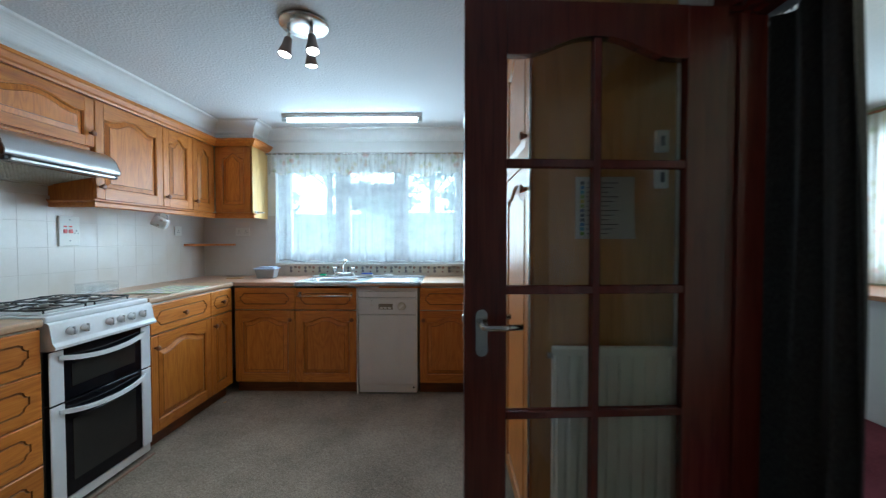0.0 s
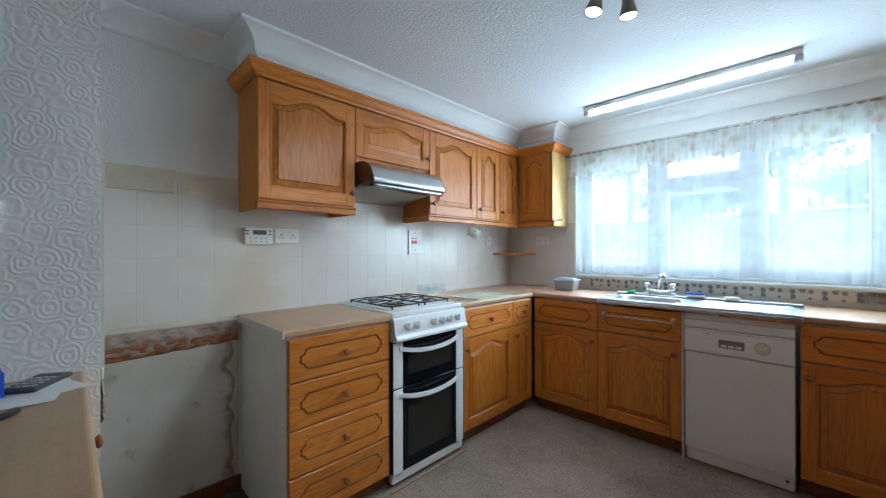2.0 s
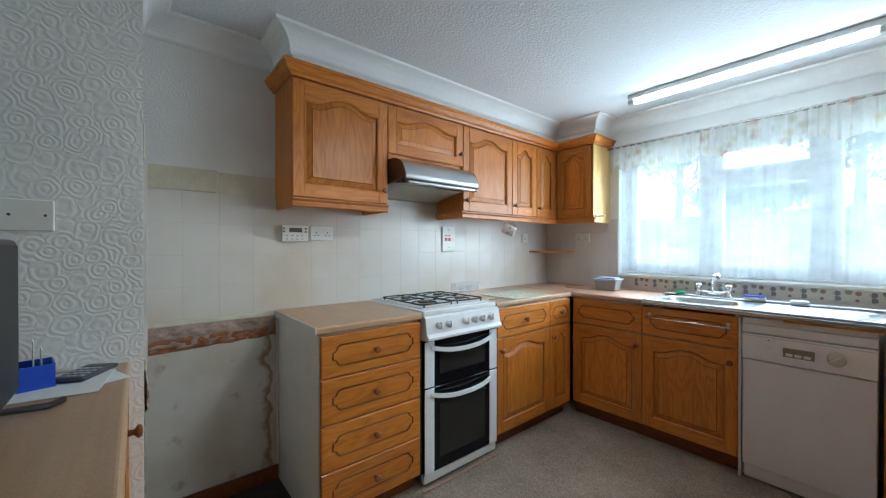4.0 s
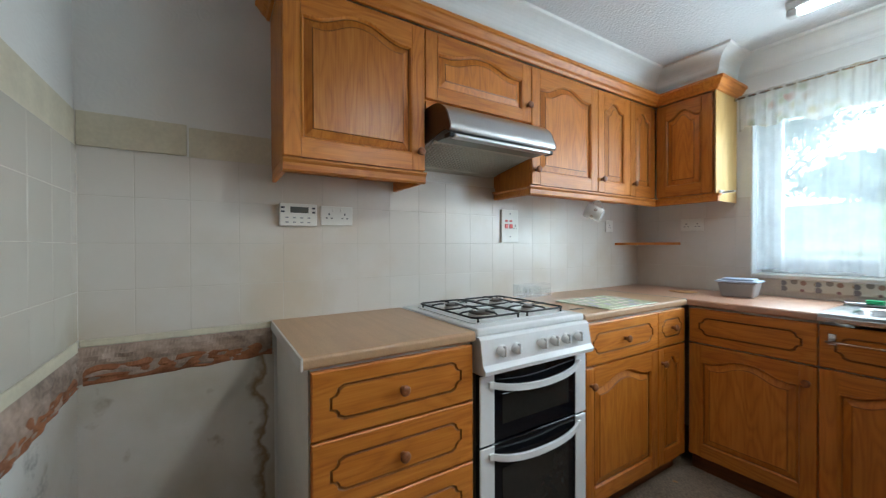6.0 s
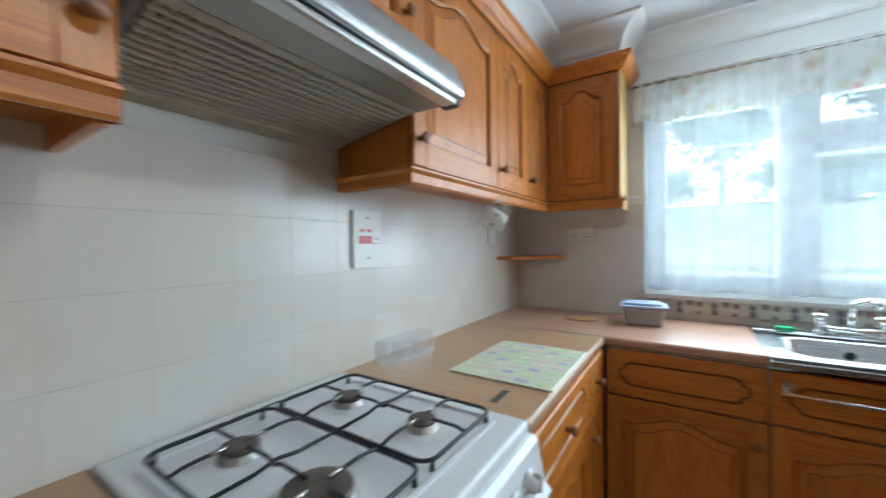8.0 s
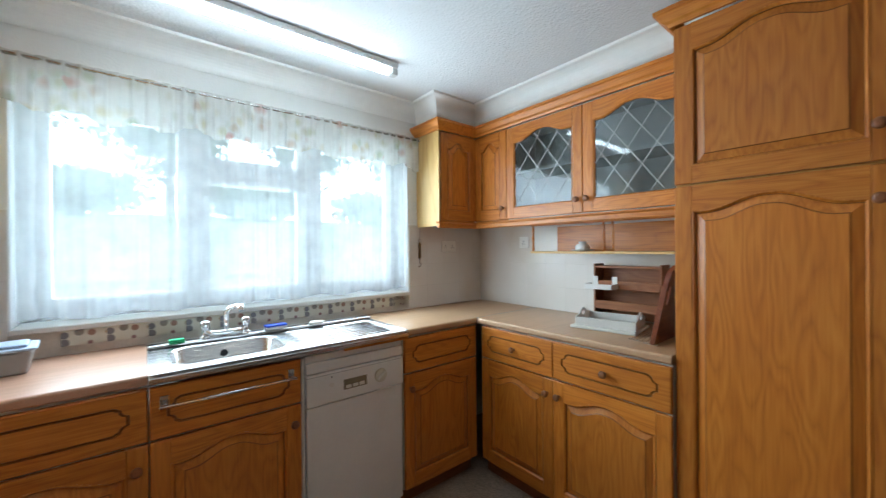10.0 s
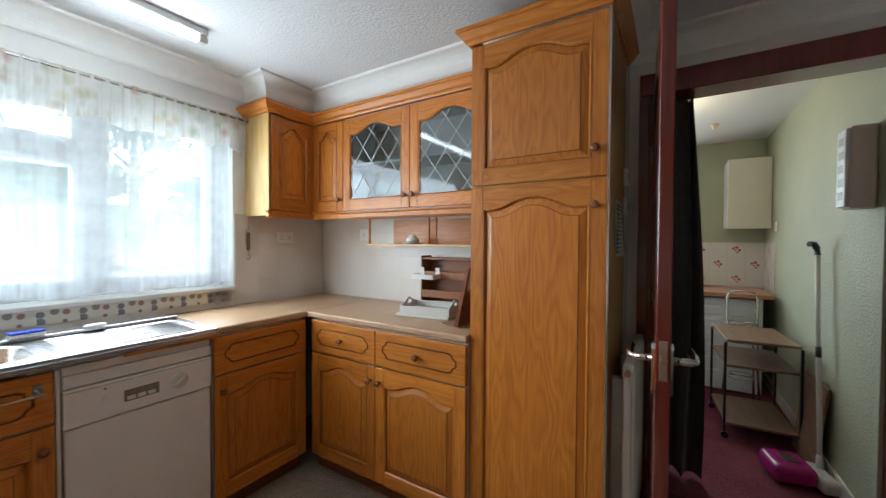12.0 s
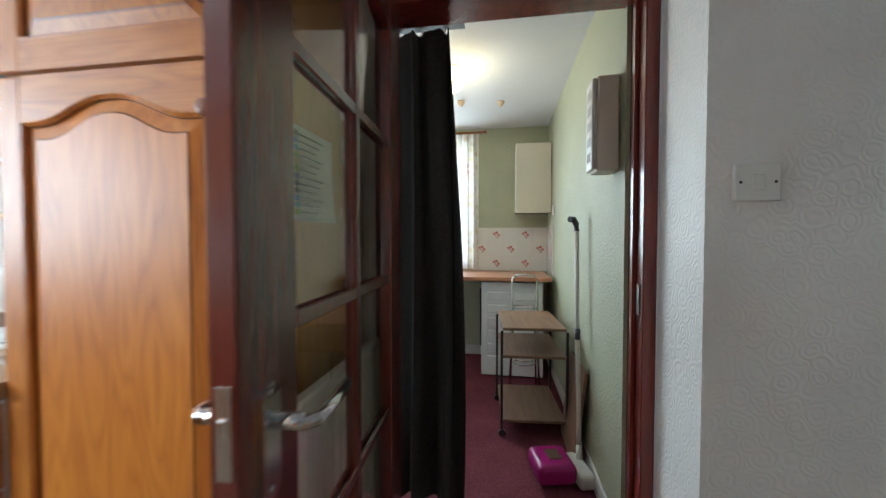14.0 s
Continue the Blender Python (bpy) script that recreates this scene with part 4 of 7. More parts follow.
# tall unit
t = thing("tall_cabinet", pose(TALL_X, TALL_Y1, 0, 0, 0, RM90), "tall oak larder cabinet with two arched doors", "kitchen cabinet")
W = TALL_Y1 - TALL_Y0
carcass(t, W, 0.57, 0.012, 2.262, oak_veneer)
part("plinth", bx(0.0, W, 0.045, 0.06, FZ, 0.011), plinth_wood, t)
cathedral_door(t, 0.0, W, 1.612, 2.255, (W - 0.045, 1.72), rise=0.05)
cathedral_door(t, 0.0, W, 0.016, 1.605, (W - 0.045, 1.5), rise=0.05)
crown = [(0.0, 0.0), (0.012, 0.0), (0.018, 0.012), (0.03, 0.02), (0.048, 0.046), (0.056, 0.05), (0.056, 0.066), (0.0, 0.066)]
bm = bmesh.new()
sweep(bm, [(W + 0.001, 0.57), (W + 0.001, -0.02), (0.0, -0.02), (0.0, 0.57)], [(-o, z + 2.262) for o, z in crown])
part("cornice", fix(bm), oak_x, t, "moulded oak cornice")
bm = bmesh.new()
box(bm, W - 0.002, W + 0.006, -0.021, -0.012, 0.012, 2.26)
part("edge_strip", bm, m_nickel, t, "grey metal edge strip")

# wall cabinets, west
UWF = WX + UF
z0, z1 = 1.545, 2.19
wall_unit(pose(UWF, 1.385, 0, 0, 0, R90), 0.58, UF, z0, z1, [(0, 0.58, 1)], "oak wall cabinet with one arched door")
wall_unit(pose(UWF, 1.966, 0, 0, 0, R90), 0.643, UF, 1.868, z1, [(0, 0.643, 1)], "short oak wall cabinet above the extractor")
wall_unit(pose(UWF, 2.61, 0, 0, 0, R90), 0.56, UF, z0, z1, [(0, 0.56, -1)], "oak wall cabinet with one arched door")
wall_unit(pose(UWF, 3.171, 0, 0, 0, R90), 0.64, UF, z0, z1, [(0, 0.335, -1), (0.336, 0.635, -1)], "oak wall cabinet with two narrow arched doors")
wall_unit(pose(UWF + 0.022, 3.83, 0), 0.352, 0.28, z0, z1, [(0.0, 0.345, 0)], "oak corner wall cabinet with a pale end panel")
# east
wall_unit(pose(0.57, 3.852, 0), 0.352, 0.258, z0 + 0.01, z1 + 0.01, [(0.008, 0.352, 0)], "oak corner wall cabinet with a pale end panel")
UEF = EX - UF - 0.008
wall_unit(pose(UEF, 3.85, 0, 0, 0, RM90), 0.322, UF, z0 + 0.01, z1 + 0.01, [(0.0, 0.322, 1)], "narrow oak wall cabinet with an arched door")
wall_unit(pose(UEF, 3.527, 0, 0, 0, RM90), 1.142, UF, z0 + 0.01, z1 + 0.01, [(0.0, 0.575, 1), (0.576, 1.142, -1)], "oak display cabinet with two leaded glass doors", glass=True)
# end panels beside the window, their window-lit paleness put into the oak colour
tagged(part("end_panel", bx(-1.577, -1.5685, 3.812, NY - 0.002, 1.5, 2.2, 0.001), oak_pale, None), "end panel of the corner wall cabinet, coloured pale as window-lit", "panel")
tagged(part("end_panel", bx(0.560, 0.5685, 3.835, NY - 0.002, 1.52, 2.21, 0.001), oak_pale, None), "end panel of the corner wall cabinet, coloured pale as window-lit", "panel")

# cornices and light pelmets
pelmet = [(0.0, 0.0), (0.008, 0.0), (0.012, 0.006), (0.012, 0.03), (0.022, 0.04), (0.022, 0.047), (-0.012, 0.047), (-0.012, 0.0)]


def run_trim(name, path, prof, z, label):
    bm = bmesh.new()
    sweep(bm, path, [(o, q + z) for o, q in prof])
    return solo(name, bm, oak_y, label, "trim", kind="structure")


fx = UWF + 0.02
run_trim("trim_cornice_west", [(WX, 1.383), (fx, 1.383), (fx, 3.81), (-1.567, 3.81), (-1.567, NY)], crown, 2.184, "moulded oak cornice on the wall cabinets")
ex = UEF - 0.02
run_trim("trim_cornice_east", [(0.559, NY), (0.559, 3.832), (ex, 3.832), (ex, TALL_Y1 + 0.001)], crown, 2.194, "moulded oak cornice on the wall cabinets")
for gy in (1.387, 1.945):
    solo("pelmet_return", bx(WX + 0.012, -1.972, gy, gy + 0.016, 1.497, 1.5445, 0.002), oak_x, "oak pelmet return under the wall cabinet's side", "trim", kind="structure")
run_trim("trim_pelmet_west", [(fx - 0.013, 1.384), (fx - 0.012, 1.966)], pelmet, 1.497, "oak light pelmet under the wall cabinet")
run_trim("trim_pelmet_west", [(WX, 2.612), (fx - 0.012, 2.612), (fx - 0.012, 3.822), (-1.57, 3.822), (-1.57, 3.835)], pelmet, 1.497, "oak light pelmet under the wall cabinets")
run_trim("trim_pelmet_east", [(0.57, 3.86), (0.57, 3.845), (ex + 0.012, 3.845), (ex + 0.012, TALL_Y1 + 0.001)], pelmet, 1.507, "oak light pelmet under the wall cabinets")

# ---- worktops ----
def worktop(name, x0, x1, y0, y1, label, nose=(), laminate=None):
    laminate = laminate or m_worktop
    t = thing(name, Matrix(), label, "worktop")
    ax, val = nose[0]
    slab = [x0, x1, y0, y1]
    strip = [x0, x1, y0, y1]
    k = ax * 2 + (0 if abs(slab[ax * 2] - val) < 1e-4 else 1)
    s = 0.03 if k % 2 == 0 else -0.03
    slab[k] += s
    strip[ax * 2 + 1 - k % 2] = val + s
    part("slab", bx(*slab, 0.872, 0.91), laminate, t)
    bm = bmesh.new()
    box(bm, *strip, 0.872, 0.91)
    es = []
    for e in bm.edges:
        a, b = (v.co for v in e.verts)
        for ax, val in nose:
            if abs(a[ax] - val) < 1e-4 and abs(b[ax] - val) < 1e-4 and abs(a.z - b.z) < 1e-4:
                es.append(e)
    if es:
        bmesh.ops.bevel(bm, geom=es, offset=0.012, segments=4, affect='EDGES', profile=0.5)
    part("rolled_edge", bm, laminate, t)
    return t


worktop("worktop", WX + 0.002, -1.60, 1.385, 1.985, "salmon-beige laminate worktop on the drawer unit", [(0, -1.60)])
tagged(part("edge_trim", bx(WX + 0.01, -1.60, 1.378, 1.3845, 0.872, 0.909), m_offwhite, None), "white worktop end strip", "trim", kind="structure")
worktop("worktop", WX + 0.002, -1.60, 2.605, 3.519, "salmon-beige laminate worktop beside the cooker", [(0, -1.60)])
SKX0, SKX1 = -1.05, 0.075
worktop("worktop", WX + 0.002, SKX0 - 0.001, 3.523, NY - 0.002, "pinkish-beige laminate corner worktop", [(1, 3.523)], m_worktop_pink)
worktop("worktop", SKX1 + 0.001, EX - 0.002, 3.523, NY - 0.002, "salmon-beige laminate corner worktop", [(1, 3.523)])
worktop("worktop", 0.615, EX - 0.002, 2.39, 3.519, "salmon-beige laminate worktop beside the tall unit", [(0, 0.615)])
tagged(part("joint_strip", bx(WX + 0.002, -1.60, 3.5192, 3.5228, 0.872, 0.9115), m_joint, None), "grey worktop joint strip", "trim", kind="structure")
tagged(part("joint_strip", bx(0.615, EX - 0.002, 3.5192, 3.5228, 0.872, 0.9115), m_joint, None), "grey worktop joint strip", "trim", kind="structure")


# ---- cooker ----
COOK_SPLIT = 0.478                 # gap between grill and oven doors


def cooker():
    t = thing("cooker", pose(-1.60, CK0, 0, 0, 0, R90), "white freestanding gas cooker with black glass oven doors", "cooker")
    W, D = CK1 - CK0, 0.62
    part("body", bx(0.004, W - 0.004, 0.03, D, FZ + 0.02, 0.885, 0.004), m_dark_grey, t, "dark grey steel cooker casing")
    bm = bmesh.new()
    box(bm, 0.0, W, 0.0, D + 0.01, 0.886, 0.918, 0.01, seg=3)
    hob = part("hob", bm, m_white, t, "white enamel hob")
    bm = bmesh.new()
    pts = []
    rx0, rx1, ry0, ry1 = 0.035, W - 0.035, 0.06, D - 0.07
    for cx, cy, a0 in ((rx1 - 0.03, ry1 - 0.03, 0), (rx0 + 0.03, ry1 - 0.03, 90), (rx0 + 0.03, ry0 + 0.03, 180), (rx1 - 0.03, ry0 + 0.03, 270)):
        for k in range(5):
            a = radians(a0 + 22.5 * k)
            pts.append((cx + 0.03 * math.cos(a), cy + 0.03 * math.sin(a)))
    lo = [bm.verts.new((x, y, 0.9185)) for x, y in pts]
    mid = [bm.verts.new((x, y, 0.923)) for x, y in pts]
    cx, cy = (rx0 + rx1) / 2, (ry0 + ry1) / 2
    inn = [bm.verts.new((cx + (x - cx) * 0.965, cy + (y - cy) * 0.965, 0.923)) for x, y in pts]
    low = [bm.verts.new((cx + (x - cx) * 0.94, cy + (y - cy) * 0.94, 0.9188)) for x, y in pts]
    bridge(bm, lo, mid)
    bridge(bm, mid, inn)
    bridge(bm, inn, low)
    part("spill_rim", fix(bm), m_white, hob)
    # burners
    fy, by = 0.185, 0.42
    lx, rx = 0.165, W - 0.165
    for x, y, r in ((lx, fy, 0.056), (lx, by, 0.034), (rx, fy, 0.03), (rx, by, 0.034)):
        bm = bmesh.new()
        lathe(bm, [(r + 0.007, 0.9186), (r + 0.006, 0.921), (r + 0.004, 0.922), (r + 0.003, 0.933), (r, 0.935)], Matrix.Translation((x, y, 0)), 28)
        b = part("burner", bm, m_ring, t, "aluminium gas burner ring")
        bm = bmesh.new()
        lathe(bm, [(r, 0.9352), (r + 0.001, 0.942), (r - 0.004, 0.945), (0.3 * r, 0.9435)], Matrix.Translation((x, y, 0)), 28)
        part("burner_cap", bm, m_burner, b, "dull brown-black burner cap")
        bm = lathe(bmesh.new(), [(r + 0.03, 0.9187), (r + 0.024, 0.9195), (r + 0.012, 0.9212), (r + 0.0075, 0.9216)], Matrix.Translation((x, y, 0)), 28, close=False)
        part("burner_seat", bm, m_white, b)
    # pan supports, one for each side
    for x0, x1, ctr in ((0.045, W / 2 - 0.006, lx), (W / 2 + 0.006, W - 0.045, rx)):
        bm = bmesh.new()
        y0, y1, z, r = 0.075, D - 0.085, 0.94, 0.0042
        c = 0.03
        ring = []
        for qx, qy, a0 in ((x1 - c, y1 - c, 0), (x0 + c, y1 - c, 90), (x0 + c, y0 + c, 180), (x1 - c, y0 + c, 270)):
            for k in range(5):
                a = radians(a0 + 22.5 * k)
                ring.append((qx + c * math.cos(a), qy + c * math.sin(a), z))
        tube(bm, ring, r, 8, closed=True)
        tube(bm, [(x0, (y0 + y1) / 2, z), ((x0 + x1) / 2 - 0.04, (y0 + y1) / 2, z + 0.001), ((x0 + x1) / 2, (y0 + y1) / 2, z + 0.008), ((x0 + x1) / 2 + 0.04, (y0 + y1) / 2, z + 0.001), (x1, (y0 + y1) / 2, z)], r * 0.9)
        for yy in (fy, by):
            for sx, xe in ((-1, x0), (1, x1)):
                tube(bm, [(xe, yy, z), (xe - sx * 0.02, yy, z + 0.006), (xe - sx * 0.05, yy, z + 0.008), (ctr + sx * 0.025, yy, z + 0.006)], r * 0.9)
            ye = y0 if yy == fy else y1
            s = 1 if yy == fy else -1
            tube(bm, [(ctr, ye, z), (ctr, ye + s * 0.02, z + 0.007), (ctr, yy - s * 0.028, z + 0.007)], r * 0.9)
            tube(bm, [(ctr, (y0 + y1) / 2, z), (ctr, (y0 + y1) / 2 - s * 0.02, z + 0.008), (ctr, yy + s * 0.03, z + 0.007)], r * 0.9)
        for qx in (x0 + 0.02, x1 - 0.02):
            for qy in (y0 + 0.004, y1 - 0.004):
                cyl(bm, (qx, qy, 0.9184), (qx, qy, z), 0.0045, seg=8)
        rack = part("pan_support", bm, m_iron, t, "black enamelled wire pan support")
        for yy in (fy, by):
            for sx in (-1, 1):
                part("worn_tip", tube(bmesh.new(), [(ctr + sx * 0.05, yy, z + 0.0082), (ctr + sx * 0.022, yy, z + 0.0066)], r * 1.0, 8), m_nickel, rack, "worn bare metal tip")
    bm = bmesh.new()
    for k in range(6):
        box(bm, 0.1 + k * 0.07, 0.155 + k * 0.07, D - 0.035, D - 0.027, 0.9182, 0.9195)
    part("vent_slots", bm, m_black, t)
    # control fascia
    bm = bmesh.new()
    a = [(-0.008, 0.888), (-0.02, 0.878), (-0.035, 0.79), (-0.05, 0.772), (-0.046, 0.757), (-0.01, 0.752), (0.03, 0.752), (0.03, 0.888)]
    l0 = [bm.verts.new((0.0, y, z)) for y, z in a]
    l1 = [bm.verts.new((W, y, z)) for y, z in a]
    bridge(bm, l0, l1)
    bm.faces.new(l0)
    bm.faces.new(l1[::-1])
    part("fascia", fix(bm), m_white, t, "white control panel")
    for k, u in enumerate((0.15, 0.27, 0.5, 0.615, 0.73, 0.86)):
        m = Matrix.Translation((u * W, -0.027, 0.832)) @ Matrix.Rotation(radians(99), 4, 'X')
        bm = lathe(bmesh.new(), [(0.024, 0.0), (0.0235, 0.004), (0.019, 0.006), (0.0175, 0.02), (0.015, 0.024), (0.004, 0.025)], m, 20)
        box(bm, u * W - 0.004, u * W + 0.004, -0.058, -0.04, 0.815, 0.855, 0.003)
        part("control_knob", fix(bm), m_white, t, "white control knob")
    # oven doors
    for z0, z1, big in ((COOK_SPLIT + 0.004, 0.742, False), (-0.012, COOK_SPLIT - 0.004, True)):
        bm = bx(0.012, W - 0.012, -0.004, 0.028, z0, z1, 0.003)
        d = part("oven_door", bm, m_glassblack, t, "black glass oven door")
        for x0 in (0.004, W - 0.074):
            part("door_trim", bx(x0, x0 + 0.07, -0.011, -0.0045, z0, z1, 0.003), m_white, d, "white enamel door strip")
        wx0, wx1 = 0.115, W - 0.115
        wz0, wz1 = (z0 + 0.07, z1 - 0.1) if big else (z0 + 0.06, z1 - 0.085)
        part("window", bx(wx0, wx1, -0.0065, -0.0045, wz0, wz1, 0.001), m_ovenwindow, d, "tinted oven window")
        bm = bmesh.new()
        zh = z1 - 0.035
        n = 16
        for i in range(n):
            u0, u1 = i / n, (i + 1) / n
            vs = []
            for u in (u0, u1):
                x = 0.05 + (W - 0.1) * u
                sag = 0.032 * (1 - (2 * u - 1) ** 2)
                yo = -0.016 - 0.03 * (1 - (2 * u - 1) ** 4)
                vs.append([bm.verts.new((x, yo + q, zh - sag + w)) for q, w in ((0, -0.012), (0, 0.012), (0.012, 0.012), (0.012, -0.012))])
            for k in range(4):
                f = bm.faces.new((vs[0][k], vs[0][(k + 1) % 4], vs[1][(k + 1) % 4], vs[1][k]))
        bmesh.ops.remove_doubles(bm, verts=bm.verts[:], dist=1e-5)
        for x in (0.055, W - 0.055):
            box(bm, x - 0.012, x + 0.012, -0.02, -0.010, zh - 0.012, zh + 0.012, 0.002)
        part("handle", fix(bm), m_white, d, "white bowed door handle")
    part("base_strip", bx(0.005, W - 0.005, 0.0, 0.03, FZ + 0.025, -0.018, 0.002), m_melamine, t, "grey-white base strip")
    for x in (0.05, W - 0.05):
        for y in (0.08, D - 0.06):
            part("foot", cyl(bmesh.new(), (x, y, FZ), (x, y, FZ + 0.021), 0.016, seg=10), m_black, t)
    return t


m_dark_grey = plain("cooker_casing", (0.1, 0.1, 0.1), 0.4, var=0.1)
m_ovenwindow = plain("oven_window_tint", (0.022, 0.021, 0.019), 0.05, var=0.2, spec=0.35)
cooker()


# ---- extractor hood ----
def hood():
    W = 0.615
    t = thing("extractor_hood", pose(UWF, 1.98, 0, 0, 0, R90), "stainless steel visor extractor hood under the short cabinet", "extractor hood")
    prof = [(0.29, 1.665), (0.29, 1.835), (-0.01, 1.835)]
    for k in range(9):
        a = radians(88 - 76 * k / 8)
        prof.append((-0.045 - 0.14 * math.cos(a), 1.722 + 0.113 * math.sin(a)))
    prof += [(-0.19, 1.728), (-0.196, 1.712), (-0.194, 1.694), (-0.184, 1.688)]
    low = [(-0.165, 1.7), (-0.13, 1.702), (0.29, 1.632)]
    ring = prof[2:] + low + [(0.29, 1.835)]
    bm = bmesh.new()
    a = [bm.verts.new((0.006, y, z)) for y, z in ring]
    b = [bm.verts.new((W - 0.006, y, z)) for y, z in ring]
    bridge(bm, a, b, 0, True)
    part("visor", fix(bm), m_steel_x, t, "curved brushed steel visor")
    for x0, x1 in ((0.0, 0.006), (W - 0.006, W)):
        bm = bmesh.new()
        p = [bm.verts.new((x0, y, z)) for y, z in ring]
        q = [bm.verts.new((x1, y, z)) for y, z in ring]
        bridge(bm, p, q)
        bm.faces.new(p)
        bm.faces.new(q[::-1])
        part("end_cap", fix(bm), m_endcap, t, "dark brown plastic end cap")
    # filter grille below, on the sloping underside
    bm = bmesh.new()
    for k in range(30):
        x = 0.03 + k * (W - 0.06) / 29
        box(bm, x - 0.0035, x + 0.0035, -0.035, 0.23, -0.003, 0.0005)
    for k in range(13):
        y = -0.03 + k * 0.0215
        box(bm, 0.02, W - 0.02, y - 0.0035, y + 0.0035, -0.004, 0.0005)
    box(bm, 0.012, W - 0.012, -0.052, -0.036, -0.007, 0.0005)
    box(bm, 0.012, W - 0.012, 0.232, 0.285, -0.007, 0.0005)
    for v in bm.verts:
        v.co.z += 1.7015 - 0.1667 * (v.co.y + 0.13) - 0.001
    part("filter_grille", bm, m_grille, t, "greasy cream filter grille")
    # control slot on the visor's top
    bm = bx(0.2, 0.5, -0.05, -0.022, 1.8325, 1.8385, 0.001)
    part("control_slot", bm, m_black, t, "black control slot")
    bm = bmesh.new()
    box(bm, 0.02, W - 0.02, -0.15, -0.06, 1.676, 1.682, 0.002)
    part("flap", bm, m_smoke, t, "smoked glass pull-out flap")
    part("lip", bx(0.03, W - 0.03, -0.19, -0.15, 1.668, 1.684, 0.006, seg=3), m_steel_x, t, "rounded steel pull lip")
    for x in (0.006, W - 0.03):
        part("corner_block", bx(x, x + 0.024, -0.185, -0.14, 1.667, 1.688, 0.004), m_black, t, "black plastic corner block")
    part("lamp_cover", bx(0.03, W - 0.03, 0.236, 0.282, 1.629, 1.6335, 0.001), m_grille, t)
    part("backing_rail", bx(0.0, W, 0.0, 0.018, 1.836, 1.8665), oak_x, t, "oak filler rail")


m_endcap = plain("brown_end_cap", (0.085, 0.04, 0.02), 0.35, var=0.15)
m_smoke = plain("smoked_flap", (0.3, 0.31, 0.28), 0.18, metal=0.3)
hood()


# ---- dishwasher ----
def dishwasher():
    x0, x1 = -0.487, 0.047
    W = x1 - x0
    t = thing("dishwasher", pose(x0, NF - 0.012, 0), "old white built-under dishwasher with a dial", "dishwasher")
    part("body", bx(0.008, W - 0.008, 0.02, 0.545, FZ + 0.02, 0.845), m_cream_app, t)
    part("door", bx(0.006, W - 0.006, -0.008, 0.019, 0.0, 0.622, 0.004), m_cream_app, t, "off-white enamel door")
    fas = part("fascia", bx(0.004, W - 0.004, -0.016, 0.019, 0.627, 0.776, 0.004), m_cream_app, t, "off-white control panel")
    slot = part("display_slot", bx(0.185, 0.31, -0.0175, -0.0155, 0.672, 0.722, 0.001), m_slot, fas, "brown tinted display slot")
    bm = bmesh.new()
    for k in range(3):
        box(bm, 0.196 + k * 0.036, 0.224 + k * 0.036, -0.0195, -0.0172, 0.678, 0.694, 0.002)
    part("button_row", bm, m_plastic, fas, "ivory push buttons")
    m = Matrix.Translation((0.39, -0.0155, 0.7)) @ Matrix.Rotation(radians(90), 4, 'X')
    bm = lathe(bmesh.new(), [(0.036, 0.0), (0.035, 0.005), (0.03, 0.008), (0.006, 0.008)], m, 28)
    part("dial", fix(bm), m_ivory, fas, "ivory programme dial")
    bm = bx(-0.006, 0.006, -0.0305, -0.023, -0.03, 0.03, 0.002)
    for v in bm.verts:
        v.co = Matrix.Translation((0.39, 0, 0.7)) @ Matrix.Rotation(radians(50), 4, 'Y') @ v.co
    part("dial_grip", bm, m_plastic, fas)
    part("lamp", cyl(bmesh.new(), (0.125, -0.016, 0.712), (0.125, -0.0185, 0.712), 0.011, seg=16), m_plastic, fas)
    part("lamp_dot", cyl(bmesh.new(), (0.125, -0.0162, 0.75), (0.125, -0.018, 0.75), 0.004, seg=10), m_lcd, fas)
    part("fascia_line", bx(0.006, W - 0.006, -0.0165, -0.0155, 0.764, 0.766), m_tub, fas)
    part("top_strip", bx(0.004, W - 0.004, -0.012, 0.019, 0.782, 0.83, 0.003), m_cream_app, t)
    part("shadow_gap", bx(0.004, W - 0.004, 0.002, 0.019, 0.832, 0.866, 0.002), m_cream_app, t)
    part("plinth", bx(0.012, W - 0.012, 0.006, 0.03, FZ + 0.012, -0.004, 0.003), m_cream_app, t, "dirty off-white plinth")
    part("plinth_hole", cyl(bmesh.new(), (W - 0.04, 0.004, -0.03), (W - 0.04, 0.0065, -0.03), 0.008, seg=12), m_black, t)
    for x in (0.06, W - 0.06):
        part("foot", cyl(bmesh.new(), (x, 0.08, FZ), (x, 0.08, FZ + 0.021), 0.014, seg=10), m_black, t)
    tagged(part("filler_strip", bx(x0 - 0.014, x0 - 0.002, NF - 0.018, NF + 0.3, FZ, 0.862, 0.001), m_melamine, None), "grey-white filler strip beside the dishwasher", "trim", kind="structure")


dishwasher()


